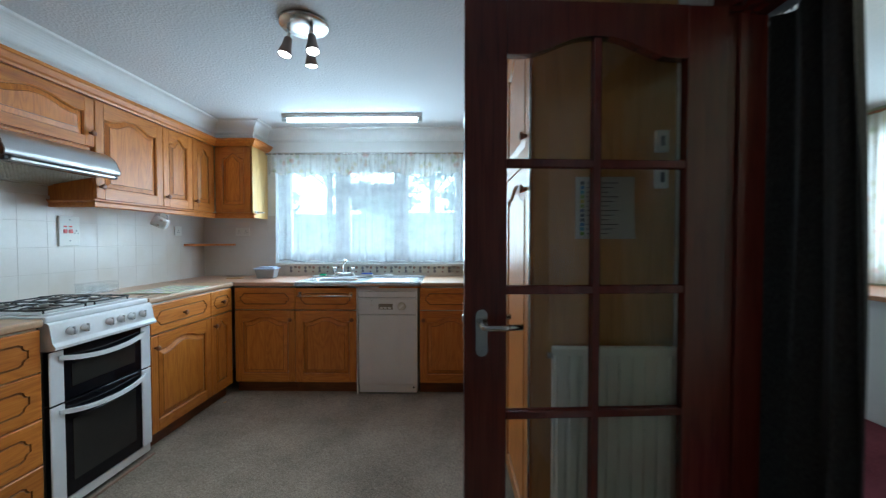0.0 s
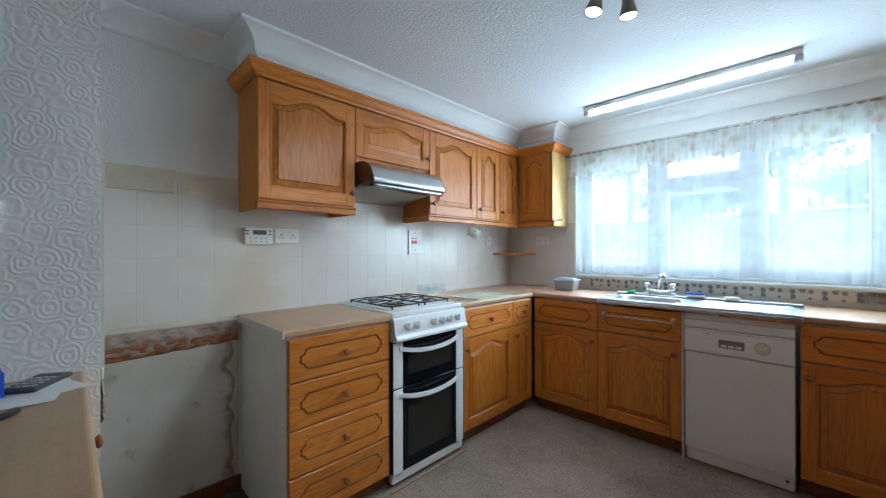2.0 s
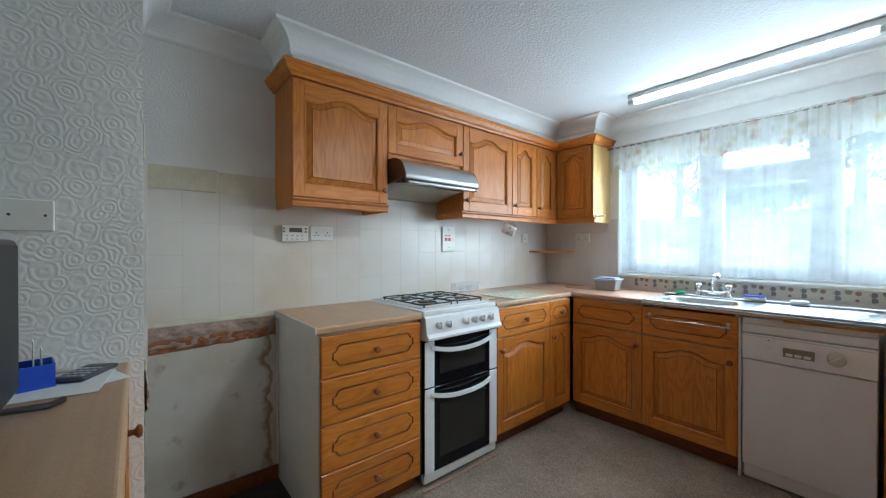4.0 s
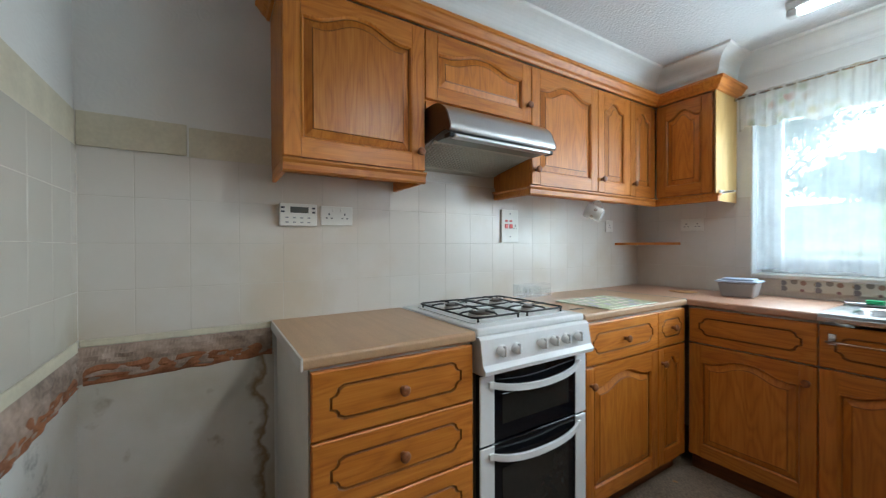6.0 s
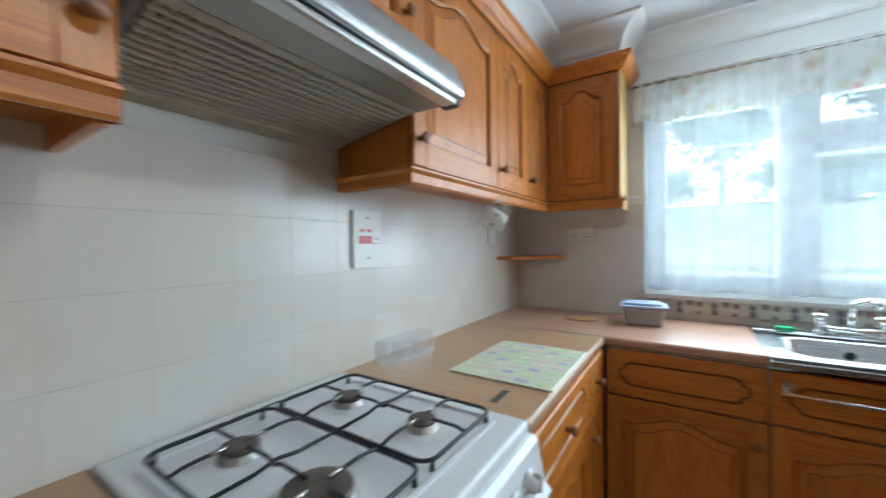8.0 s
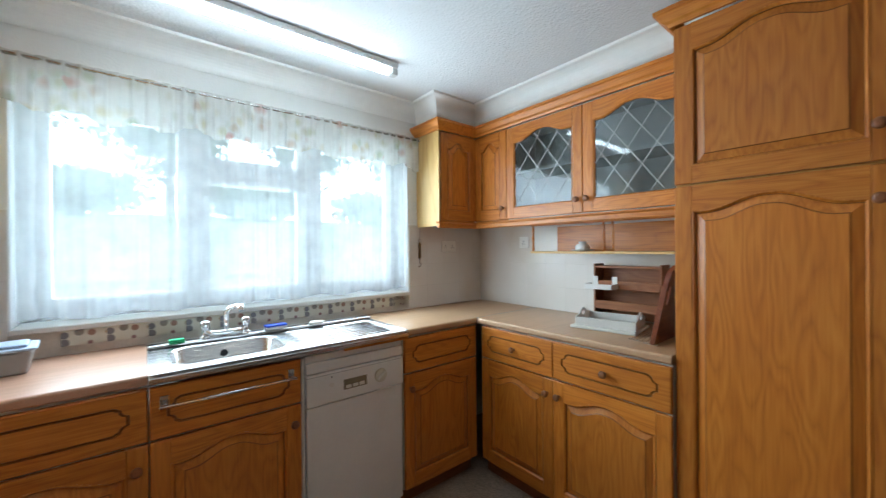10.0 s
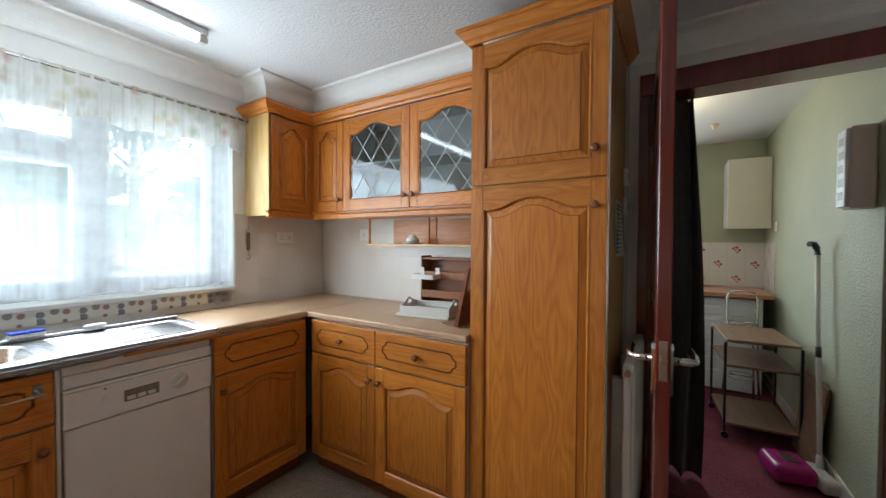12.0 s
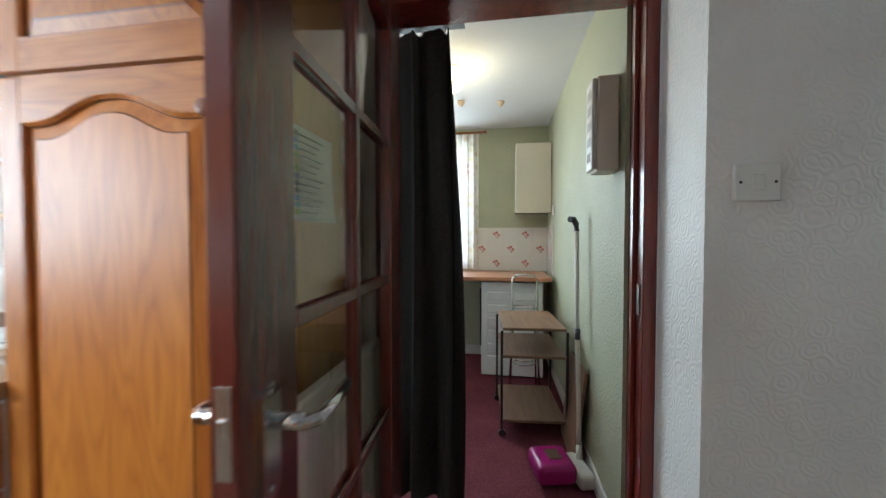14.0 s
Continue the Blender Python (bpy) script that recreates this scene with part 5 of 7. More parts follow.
# ---- sink ----
def sink():
    t = thing("sink", pose(SKX0, 3.505, 0), "stainless steel sink with a single bowl and ridged drainer", "sink")
    W, D, z = SKX1 - SKX0, 0.49, 0.9135
    bm = bmesh.new()
    bx0, bx1, by0, by1 = 0.07, 0.52, 0.07, 0.40

    def rr(x0, x1, y0, y1, r, n=5):
        p = []
        for cx, cy, a0 in ((x1 - r, y1 - r, 0), (x0 + r, y1 - r, 90), (x0 + r, y0 + r, 180), (x1 - r, y0 + r, 270)):
            for k in range(n + 1):
                a = radians(a0 + 90 * k / n)
                p.append((cx + r * math.cos(a), cy + r * math.sin(a)))
        return p
    outer = [bm.verts.new((x, y, z)) for x, y in rr(0.0, W, 0.0, D, 0.012, 3)]
    skirt = [bm.verts.new((x, y, z - 0.012)) for x, y in rr(-0.001, W + 0.001, -0.002, D, 0.012, 3)]
    b0 = [bm.verts.new((x, y, z)) for x, y in rr(bx0, bx1, by0, by1, 0.09)]
    b1 = [bm.verts.new((x, y, z - 0.008)) for x, y in rr(bx0 + 0.008, bx1 - 0.008, by0 + 0.008, by1 - 0.008, 0.085)]
    b2 = [bm.verts.new((x, y, z - 0.14)) for x, y in rr(bx0 + 0.025, bx1 - 0.025, by0 + 0.025, by1 - 0.025, 0.075)]
    b3 = [bm.verts.new((x, y, z - 0.165)) for x, y in rr(bx0 + 0.06, bx1 - 0.06, by0 + 0.06, by1 - 0.06, 0.06)]
    dr0 = [bm.verts.new((x, y, z)) for x, y in rr(0.56, W - 0.035, 0.045, 0.41, 0.03)]
    dr1 = [bm.verts.new((x, y, z - 0.006)) for x, y in rr(0.568, W - 0.043, 0.053, 0.402, 0.025)]
    fill_between(bm, [outer, b0, dr0])
    bridge(bm, outer, skirt)
    for p, q in ((b0, b1), (b1, b2), (b2, b3), (dr0, dr1)):
        bridge(bm, p, q, 0, True)
    fill_between(bm, [b3])
    fill_between(bm, [dr1])
    part("sink_top", fix(bm), m_steel_sink, t)
    for k in range(9):
        y = 0.085 + k * 0.036
        bm = cyl(bmesh.new(), (0.6, y, z - 0.0085), (W - 0.07, y, z - 0.0075), 0.007, seg=10)
        part("drainer_ridge", bm, m_steel_sink, t)
    part("back_ledge", bx(0.0, W, D - 0.06, D, z + 0.0005, z + 0.016, 0.006, seg=2), m_steel_sink, t)
    part("front_fold", bx(0.0, W, -0.004, 0.012, 0.878, z - 0.0125, 0.003), m_steel_sink, t, "folded steel front edge")
    bm = cyl(bmesh.new(), (0.295, 0.235, z - 0.164), (0.295, 0.235, z - 0.162), 0.03, seg=20)
    part("waste", bm, m_chrome, t)
    part("overflow", cyl(bmesh.new(), (0.295, by1 - 0.017, z - 0.05), (0.295, by1 - 0.024, z - 0.052), 0.016, seg=14), m_black, t, "dark overflow hole")
    part("batten", bx(0.75, W, 0.006, 0.02, 0.863, 0.8775), oak_x, t, "bare wooden batten under the drainer")
    return t


sink()


def mixer_tap():
    t = thing("mixer_tap", pose(-0.735, 3.962, 0.931), "chrome bridge mixer tap with a swan spout on the sink", "tap")
    for x in (-0.09, 0.09):
        bm = lathe(bmesh.new(), [(0.024, -0.0015), (0.022, 0.008), (0.014, 0.014), (0.013, 0.045), (0.02, 0.05), (0.021, 0.075), (0.015, 0.082), (0.004, 0.084)], Matrix.Translation((x, 0, 0)), 18)
        part("tap_head", bm, m_chrome, t)
    bm = bmesh.new()
    tube(bm, [(-0.09, 0, 0.03), (-0.06, -0.012, 0.02), (0, -0.018, 0.018), (0.06, -0.012, 0.02), (0.09, 0, 0.03)], 0.013, 10)
    part("bridge", bm, m_chrome, t)
    bm = bmesh.new()
    tube(bm, [(0, -0.015, 0.01), (0, -0.015, 0.07), (0.0, -0.012, 0.115), (0.012, -0.03, 0.138), (0.03, -0.06, 0.15), (0.045, -0.1, 0.157)], 0.012, 12)
    cyl(bm, (0.046, -0.1, 0.163), (0.052, -0.115, 0.13), 0.0145, seg=12)
    part("spout", bm, m_chrome, t, "chrome swan-neck spout")


mixer_tap()

# things by the sink
t = solo("sponge", bx(-0.03, 0.03, -0.02, 0.02, 0, 0.018, 0.004, seg=2), m_green, "small green scouring sponge on the sink", "sponge", m=pose(-0.94, 3.94, 0.9302))
t = thing("scrubber", pose(-0.5, 3.95, 0.9302, 0, 0, 4), "blue and white cleaning sponge on the sink", "sponge")
part("pad", bx(-0.055, 0.055, -0.025, 0.025, 0.016, 0.026, 0.003), m_blue, t, "blue scouring layer")
part("foam", bx(-0.055, 0.055, -0.025, 0.025, 0, 0.0158, 0.003), m_offwhite, t)
solo("soap", lathe(bmesh.new(), [(0.02, 0.0), (0.033, 0.004), (0.035, 0.012), (0.028, 0.018), (0.006, 0.019)], Matrix.Diagonal((1.3, 0.8, 1, 1)), 18), m_offwhite, "white oval soap bar on the drainer", "soap", m=pose(-0.28, 3.93, 0.9302))

# lidded tub
t = thing("plastic_tub", pose(-1.48, 3.9, 0.91, 0, 0, 6), "grey plastic tub with a pale blue lid on the worktop", "tub")
bm = bmesh.new()
a = [bm.verts.new((sx * 0.078, sy * 0.06, 0.0)) for sx, sy in ((-1, -1), (1, -1), (1, 1), (-1, 1))]
b = [bm.verts.new((sx * 0.095, sy * 0.075, 0.088)) for sx, sy in ((-1, -1), (1, -1), (1, 1), (-1, 1))]
bridge(bm, a, b)
bm.faces.new(a)
bm.faces.new(b[::-1])
bmesh.ops.bevel(bm, geom=bm.edges[:], offset=0.01, segments=3, affect='EDGES', profile=0.5)
part("body", fix(bm), m_tub, t, "grey plastic body")
bm = bmesh.new()
box(bm, -0.105, 0.105, -0.085, 0.085, 0.0885, 0.1, 0.008, seg=2)
box(bm, -0.08, 0.08, -0.062, 0.062, 0.1005, 0.112, 0.008, seg=2)
part("lid", bm, m_bluelid, t, "pale blue lid")
solo("cork_mat", lathe(bmesh.new(), [(0.075, 0.0), (0.078, 0.003), (0.075, 0.006), (0.03, 0.006)], Matrix.Diagonal((1.1, 0.8, 1, 1)), 32), m_mousse, "small round cork mat on the worktop", "mat", m=pose(-1.78, 3.86, 0.91))

# worktop saver and clear stand beside the cooker
bm = bx(-0.168, 0.168, -0.215, 0.215, 0.0, 0.006, 0.002)
saver = thing("worktop_saver", pose(-1.775, 3.01, 0.9105), "pale green glass worktop saver with pastel printed squares", "mat")
part("glass_sheet", bm, plain("saver_green", (0.7, 0.75, 0.58), 0.25, var=0.05), saver)
saver_inks = [plain("saver_print", c, 0.3, var=0.25, scale=60) for c in ((0.52, 0.63, 0.32), (0.4, 0.34, 0.52), (0.64, 0.48, 0.45), (0.64, 0.62, 0.45))]
ink_patch = random.Random(5)
for i in range(5):
    for j in range(8):
        cx, cy = -0.134 + i * 0.067, -0.185 + j * 0.053
        wx, wy = 0.022 - ink_patch.random() * 0.005, 0.014 - ink_patch.random() * 0.004
        part("printed_square", bx(cx - wx, cx + wx, cy - wy, cy + wy, 0.0058, 0.0064), saver_inks[(i * 3 + j * 2 + (j % 3 == 1)) % 4], saver)
t = thing("acrylic_stand", pose(-2.17, 2.85, 0.911, 0, 0, 88), "clear acrylic spice stand on the worktop", "stand")
part("tray", bx(-0.13, 0.13, -0.035, 0.035, 0, 0.004), m_acrylic, t)
for y0 in (-0.035, 0.032):
    side = part("side_wall", bx(-0.126, 0.126, y0, y0 + 0.003, 0.0042, 0.05 if y0 < 0 else 0.078), m_acrylic, t)
    side.visible_shadow = False
for k in range(4):
    x = -0.128 + k * 0.0845
    part("divider", bx(x - 0.0015, x + 0.0015, -0.0315, 0.0315, 0.0042, 0.078 if k % 3 == 0 else 0.06), m_acrylic, t).visible_shadow = False
solo("tape_strip", bx(-0.01, 0.01, -0.045, 0.045, 0, 0.0012), m_lcd, "grey tape strip stuck on the worktop", "tape", m=pose(-1.72, 2.7, 0.9102, 0, 0, 0))

# corner shelf
bm = bmesh.new()
prism(bm, [(WX + 0.002, NY - 0.008), (WX + 0.27, NY - 0.008), (WX + 0.34, NY - 0.008), (WX + 0.33, NY - 0.06), (WX + 0.1, NY - 0.3), (WX + 0.002, NY - 0.31)], 0, 0.018)
for v in bm.verts:
    v.co = Vector((v.co.x, v.co.z, 1.228 + v.co.y))
solo("corner_shelf", fix(bm), oak_x, "small oak corner shelf on the tiled wall", "shelf")

# cup hooks and hanging mug under the west cabinets
fxh = -2.06
for k in range(8):
    y = 2.78 + k * 0.12
    bm = bmesh.new()
    pts = [(0, 0, 0.0)] + [(0, 0.012 * math.sin(radians(a)), -0.018 + 0.012 * math.cos(radians(a))) for a in range(0, 260, 26)]
    tube(bm, [(0, 0, 0.02)] + pts[1:], 0.0016, 6)
    solo("cup_hook", bm, m_brass, "small brass cup hook under the cabinet", "hook", "cup hooks", m=pose(fxh + 0.11, y, 1.527))
t = thing("mug", Matrix.Translation((-1.95, 3.15, 1.425)) @ Vector((-0.77, -0.44, 0.45)).to_track_quat("Z", "X").to_matrix().to_4x4(), "white china mug hanging from a cup hook", "mug")
bm = bmesh.new()
lathe(bm, [(0.034, 0.0), (0.039, 0.003), (0.041, 0.02), (0.044, 0.1), (0.0415, 0.1), (0.038, 0.012), (0.02, 0.006)], Matrix.Translation((0, 0, -0.05)), 28)
part("cup", fix(bm), m_china, t)
bm = bmesh.new()
tube(bm, [(0.04, 0, 0.028), (0.062, 0, 0.03), (0.074, 0, 0.008), (0.068, 0, -0.018), (0.039, 0, -0.03)], 0.0045, 8)
part("handle", bm, m_china, t)
m_mugprint = plain("mug_print", (0.5, 0.42, 0.36), 0.25, var=0.3, scale=90)
for k in range(5):
    a = radians(40 + k * 64)
    bm = lathe(bmesh.new(), [(0.011, 0.0), (0.008, 0.0008), (0.001, 0.001)], Matrix.Translation((0.0424 * math.cos(a), 0.0424 * math.sin(a), 0.004 * (k % 2) - 0.005)) @ Matrix.Rotation(a, 4, 'Z') @ Matrix.Rotation(radians(90), 4, 'Y'), 10)
    part("printed_flower", bm, m_mugprint, t)


# ---- electrical plates ----
def plate_thing(name, m, w, h, label, category, d=0.01):
    t = thing(name, m, label, category, "wall plates")
    part("plate", bx(-w / 2, w / 2, -d, 0, -h / 2, h / 2, 0.003, seg=2), m_plastic, t)
    return t


def socket(m, double=True):
    t = plate_thing("wall_socket", m, 0.147 if double else 0.087, 0.087, "white double wall socket on the tiles" if double else "white single wall socket on the tiles", "socket")
    for cx in ((-0.036, 0.036) if double else (0,)):
        bm = bmesh.new()
        box(bm, cx - 0.003, cx + 0.003, -0.0108, -0.0098, 0.002, 0.012)
        for s in (-0.011, 0.011):
            box(bm, cx + s - 0.004, cx + s + 0.004, -0.0108, -0.0098, -0.014, -0.009)
        part("pin_holes", bm, m_dark, t)
        part("rocker", bx(cx - 0.004 + (0.018 if cx < 0 else -0.018), cx + 0.004 + (0.018 if cx < 0 else -0.018), -0.014, -0.0098, 0.018, 0.032, 0.001), m_plastic, t)
    return t


TF = 0.0103
socket(pose(WX + TF, 1.66, 1.365, 0, 0, R90))
socket(pose(-1.83, NY - TF, 1.37))
socket(pose(0.86, NY - TF, 1.375))
socket(pose(EX - TF, 3.62, 1.40, 0, 0, RM90), False)
socket(pose(WX + TF, 3.72, 1.37, 0, 0, R90), False)
t = plate_thing("room_thermostat", pose(WX + TF, 1.49, 1.362, 0, 0, R90), 0.153, 0.097, "white heating programmer with a small display", "programmer", 0.024)
part("display", bx(-0.035, 0.04, -0.0255, -0.0235, 0.008, 0.034), m_lcd, t, "grey lcd display")
for r in range(2):
    for k in range(4):
        part("button", bx(-0.055 + k * 0.03, -0.042 + k * 0.03, -0.0265, -0.0238, -0.016 - r * 0.02, -0.01 - r * 0.02, 0.001), m_tub, t)
for x in (-0.065, 0.062):
    for z in (0.012, 0.03):
        part("button", bx(x - 0.007, x + 0.007, -0.0265, -0.0238, z - 0.004, z + 0.004, 0.001), m_dark, t)
t = plate_thing("cooker_switch", pose(WX + TF, 2.72, 1.345, 0, 0, R90), 0.135, 0.2, "white cooker control switch with two red rockers", "switch", 0.0125)
for x in (-0.03, 0.005):
    part("rocker", bx(x - 0.013, x + 0.013, -0.018, -0.0125, -0.014, 0.012, 0.002), m_red, t, "red rocker switch")
    part("neon", bx(x - 0.011, x + 0.011, -0.0145, -0.0125, 0.026, 0.036, 0.001), m_red, t, "red neon lens")
bm = bmesh.new()
for s in (0.032, 0.054):
    box(bm, s - 0.003, s + 0.003, -0.0138, -0.0125, -0.016, -0.011)
box(bm, 0.04, 0.046, -0.0138, -0.0125, -0.002, 0.008)
part("pin_holes", bm, m_dark, t)
for z in (-0.065, 0.075):
    part("screw", cyl(bmesh.new(), (0, -0.0125, z), (0, -0.0142, z), 0.004, seg=10), m_dark, t)
# light switch and blank plates
t = plate_thing("light_switch", pose(1.04, 0.615, 1.385, 0, 0, RM90), 0.106, 0.095, "grubby white blank wall plate by the doorway", "switch", 0.016)
for x in (-0.04, 0.04):
    part("screw", cyl(bmesh.new(), (x, -0.0155, 0), (x, -0.017, 0), 0.004, seg=10), m_dark, t)
part("cover", bx(-0.015, 0.015, -0.0185, -0.0155, -0.02, 0.02, 0.002), m_plastic, t)
t = plate_thing("fused_spur", pose(BREAST_X, 0.515, 1.37, 0, 0, R90), 0.105, 0.09, "white blank wall plate above the worktop", "switch", 0.012)
for x in (-0.035, 0.035):
    part("screw", cyl(bmesh.new(), (x, -0.0115, 0), (x, -0.0135, 0), 0.004, seg=10), m_dark, t)
t = plate_thing("fused_spur", pose(BREAST_X, 0.395, 1.37, 0, 0, R90), 0.1, 0.09, "white wall switch with a pale green neon", "switch", 0.012)
part("neon", bx(0.0, 0.03, -0.0145, -0.0115, -0.01, 0.02, 0.001), m_greenneon, t, "pale green neon lens")
for z in (1.68, 1.535):
    t = plate_thing("wall_plate", pose(1.17, TALL_Y0 - 0.002, z, 0, 0, 0), 0.05, 0.085, "beige plastic clip plate on the tall cabinet side", "plate", 0.02)
    part("slot", bx(-0.008, 0.008, -0.022, -0.0195, -0.02, 0.02, 0.002), m_dark, t)

# printed sheet on the tall cabinet's side
t = thing("notice", pose(0.95, TALL_Y0 - 0.003, 1.29), "white printed recycling notice with coloured squares, taped up", "notice")
bm = bmesh.new()
n = 8
rowsv = [[bm.verts.new((x, -0.002 - 0.012 * (k / n) ** 2 * (1 if x > 0 else 0.4), 0.25 - 0.25 * k / n)) for x in (-0.118, 0.0, 0.118)] for k in range(n + 1)]
for a, b in zip(rowsv, rowsv[1:]):
    for i in range(2):
        bm.faces.new((a[i], a[i + 1], b[i + 1], b[i]))
r = bmesh.ops.solidify(bm, geom=bm.faces[:], thickness=0.0008)
part("sheet", fix(bm), m_paper, t)
chips = [(0.1, 0.12, 0.16), (0.07, 0.22, 0.5), (0.1, 0.35, 0.5), (0.25, 0.42, 0.1), (0.5, 0.42, 0.08), (0.3, 0.4, 0.12), (0.12, 0.16, 0.3), (0.08, 0.1, 0.16)]
for k in range(12):
    c = chips[k % 8]
    cm = plain("notice_ink", c, 0.7)
    z = 0.225 - k * 0.0185
    part("colour_square", bx(-0.1, -0.085, -0.0085 - 0.004 * (k / 12), -0.0055, z - 0.007, z + 0.007), cm, t)
    part("text_bar", bx(-0.075, 0.05 - 0.02 * (k % 3), -0.0088 - 0.004 * (k / 12), -0.0055, z - 0.0015, z + 0.0015), m_dark, t)

# radiator on the tall cabinet's side
def radiator():
    x0, x1, z0, z1, y = 0.725, 1.3, 0.07, 0.87, 1.715
    t = thing("radiator", pose(0, y, 0), "cream single-panel radiator behind the open door", "radiator")
    bm = bmesh.new()
    n = 12
    ring = []
    for k in range(n + 1):
        a = x0 + (x1 - x0) * k / n
        w = (x1 - x0) / n
        ring += [(a, -0.012), (a + w * 0.2, -0.012), (a + w * 0.32, -0.022), (a + w * 0.88, -0.022)] if k < n else [(a, -0.012)]
    f = [bm.verts.new((x, yy, z0 + 0.03)) for x, yy in ring]
    g = [bm.verts.new((x, yy, z1 - 0.03)) for x, yy in ring]
    for i in range(len(ring) - 1):
        bm.faces.new((f[i], f[i + 1], g[i + 1], g[i]))
    box(bm, x0, x1, -0.011, 0.02, z0, z1, 0.004)
    box(bm, x0, x1, -0.018, -0.0115, z1 - 0.034, z1 - 0.002, 0.003)
    box(bm, x0, x1, -0.018, -0.0115, z0 + 0.002, z0 + 0.034, 0.003)
    part("panel", fix(bm), m_radiator, t)
    bm = cyl(bmesh.new(), (x0 - 0.022, 0.004, z1 - 0.035), (x0 + 0.002, 0.004, z1 - 0.035), 0.013, seg=14)
    part("bleed_valve", bm, m_nickel, t)
    bm = cyl(bmesh.new(), (x0 - 0.02, 0.004, z0 + 0.03), (x0 + 0.002, 0.004, z0 + 0.03), 0.012, seg=14)
    cyl(bm, (x0 - 0.018, 0.004, FZ), (x0 - 0.018, 0.004, z0 + 0.07), 0.0085, seg=12)
    part("valve_pipe", bm, m_nickel, t)
    for x in (x0 + 0.12, x1 - 0.12):
        part("bracket", bx(x - 0.02, x + 0.02, 0.02, TALL_Y0 - y - 0.001, z0 + 0.1, z1 - 0.1), m_radiator, t)


radiator()


# ---- shelf with dividers below the glass cabinets, and what stands beneath ----
t = thing("plate_rack", pose(EX - 0.002, 3.42, 1.32, 0, 0, RM90), "open oak shelf with turned dividers under the cabinets", "shelf")
part("shelf", bx(0, 1.03, -0.2, 0, 0, 0.014, 0.002), oak_pale, t)
part("back_panel", bx(0.1, 1.03, -0.02, -0.008, 0.0145, 0.185), oak_x, t, "brown veneer back panel")
for x in (0.012, 0.52, 0.575):
    bm = lathe(bmesh.new(), [(0.006, 0.0142), (0.009, 0.03), (0.0055, 0.06), (0.009, 0.1), (0.0055, 0.14), (0.008, 0.17), (0.006, 0.188)], Matrix.Translation((x, -0.18, 0)), 12)
    part("spindle", bm, oak_z, t)
part("top_rail", bx(0, 1.03, -0.2, -0.17, 0.1885, 0.2), oak_x, t)
# cream jug and saucer
t = thing("china_pot", pose(1.1, 3.06, 1.3345), "small white china pot on a saucer", "pot")
part("saucer", lathe(bmesh.new(), [(0.03, 0), (0.06, 0.004), (0.072, 0.009), (0.071, 0.0105), (0.03, 0.004)], None, 26), m_china, t)
part("pot", lathe(bmesh.new(), [(0.025, 0.0055), (0.042, 0.014), (0.045, 0.03), (0.034, 0.045), (0.022, 0.05), (0.024, 0.06), (0.02, 0.061)], None, 24), m_china, t)


def letter_rack():
    t = thing("wooden_rack", pose(1.155, 2.79, 0.91, 0, 0, -88), "brown wooden wall rack with a white metal basket", "rack")
    for x in (-0.19, 0.18):
        part("side_panel", bx(x, x + 0.012, -0.07, 0.05, 0, 0.35, 0.003), pine_dark, t)
    part("back_board", bx(-0.178, 0.18, 0.036, 0.048, 0.02, 0.33), pine_dark, t)
    part("top_shelf", bx(-0.178, 0.18, -0.065, 0.035, 0.326, 0.338, 0.002), pine_dark, t)
    for z in (0.08, 0.2):
        part("shelf", bx(-0.178, 0.18, -0.06, 0.035, z, z + 0.01, 0.002), pine_dark, t)
        part("front_slat", bx(-0.178, 0.18, -0.07, -0.061, z, z + 0.05, 0.002), pine_dark, t)
    bm = bmesh.new()
    box(bm, -0.2, -0.04, -0.16, -0.072, 0.205, 0.215, 0.002)
    box(bm, -0.2, -0.04, -0.162, -0.158, 0.205, 0.235, 0.001)
    box(bm, -0.202, -0.198, -0.16, -0.072, 0.205, 0.235, 0.001)
    box(bm, -0.042, -0.038, -0.16, -0.072, 0.205, 0.235, 0.001)
    for x in (-0.19, -0.075):
        box(bm, x, x + 0.03, -0.074, -0.0705, 0.205, 0.275, 0.001)
    part("metal_basket", bm, m_offwhite, t, "white metal clip-on basket")


letter_rack()


def tray():
    t = thing("serving_tray", pose(0.97, 2.82, 0.9265, 0, 0, 102), "white painted wooden tray with cut-out handles", "tray")
    part("base", bx(-0.155, 0.155, -0.12, 0.12, 0, 0.008, 0.002), m_offwhite, t)
    for y in (-0.12, 0.112):
        part("long_side", bx(-0.155, 0.155, y, y + 0.008, 0.0085, 0.045, 0.002), m_offwhite, t)
    for x in (-0.155, 0.147):
        bm = bmesh.new()
        pts = [(-0.112, 0.0), (0.112, 0.0)] + [(0.112 - 0.224 * k / 14, 0.04 + 0.035 * math.exp(-((k - 7) / 3.2) ** 2)) for k in range(15)]
        hole = [(0.03 * math.cos(a), 0.045 + 0.013 * math.sin(a)) for a in [2 * math.pi * k / 16 for k in range(16)]]
        lo, hi = [], []
        for ring in (pts, hole):
            lo.append([bm.verts.new((x, y, z + 0.0085)) for y, z in ring])
            hi.append([bm.verts.new((x + 0.008, y, z + 0.0085)) for y, z in ring])
        fill_between(bm, lo)
        fill_between(bm, hi)
        for a, b in zip(lo, hi):
            bridge(bm, a, b)
        part("handle_end", fix(bm), m_offwhite, t)
    solo("trivet", bx(-0.17, 0.17, -0.13, 0.13, 0, 0.0155, 0.004), m_melamine, "pale grey board under the tray", "board", m=pose(0.96, 2.82, 0.9105, 0, 0, 98))


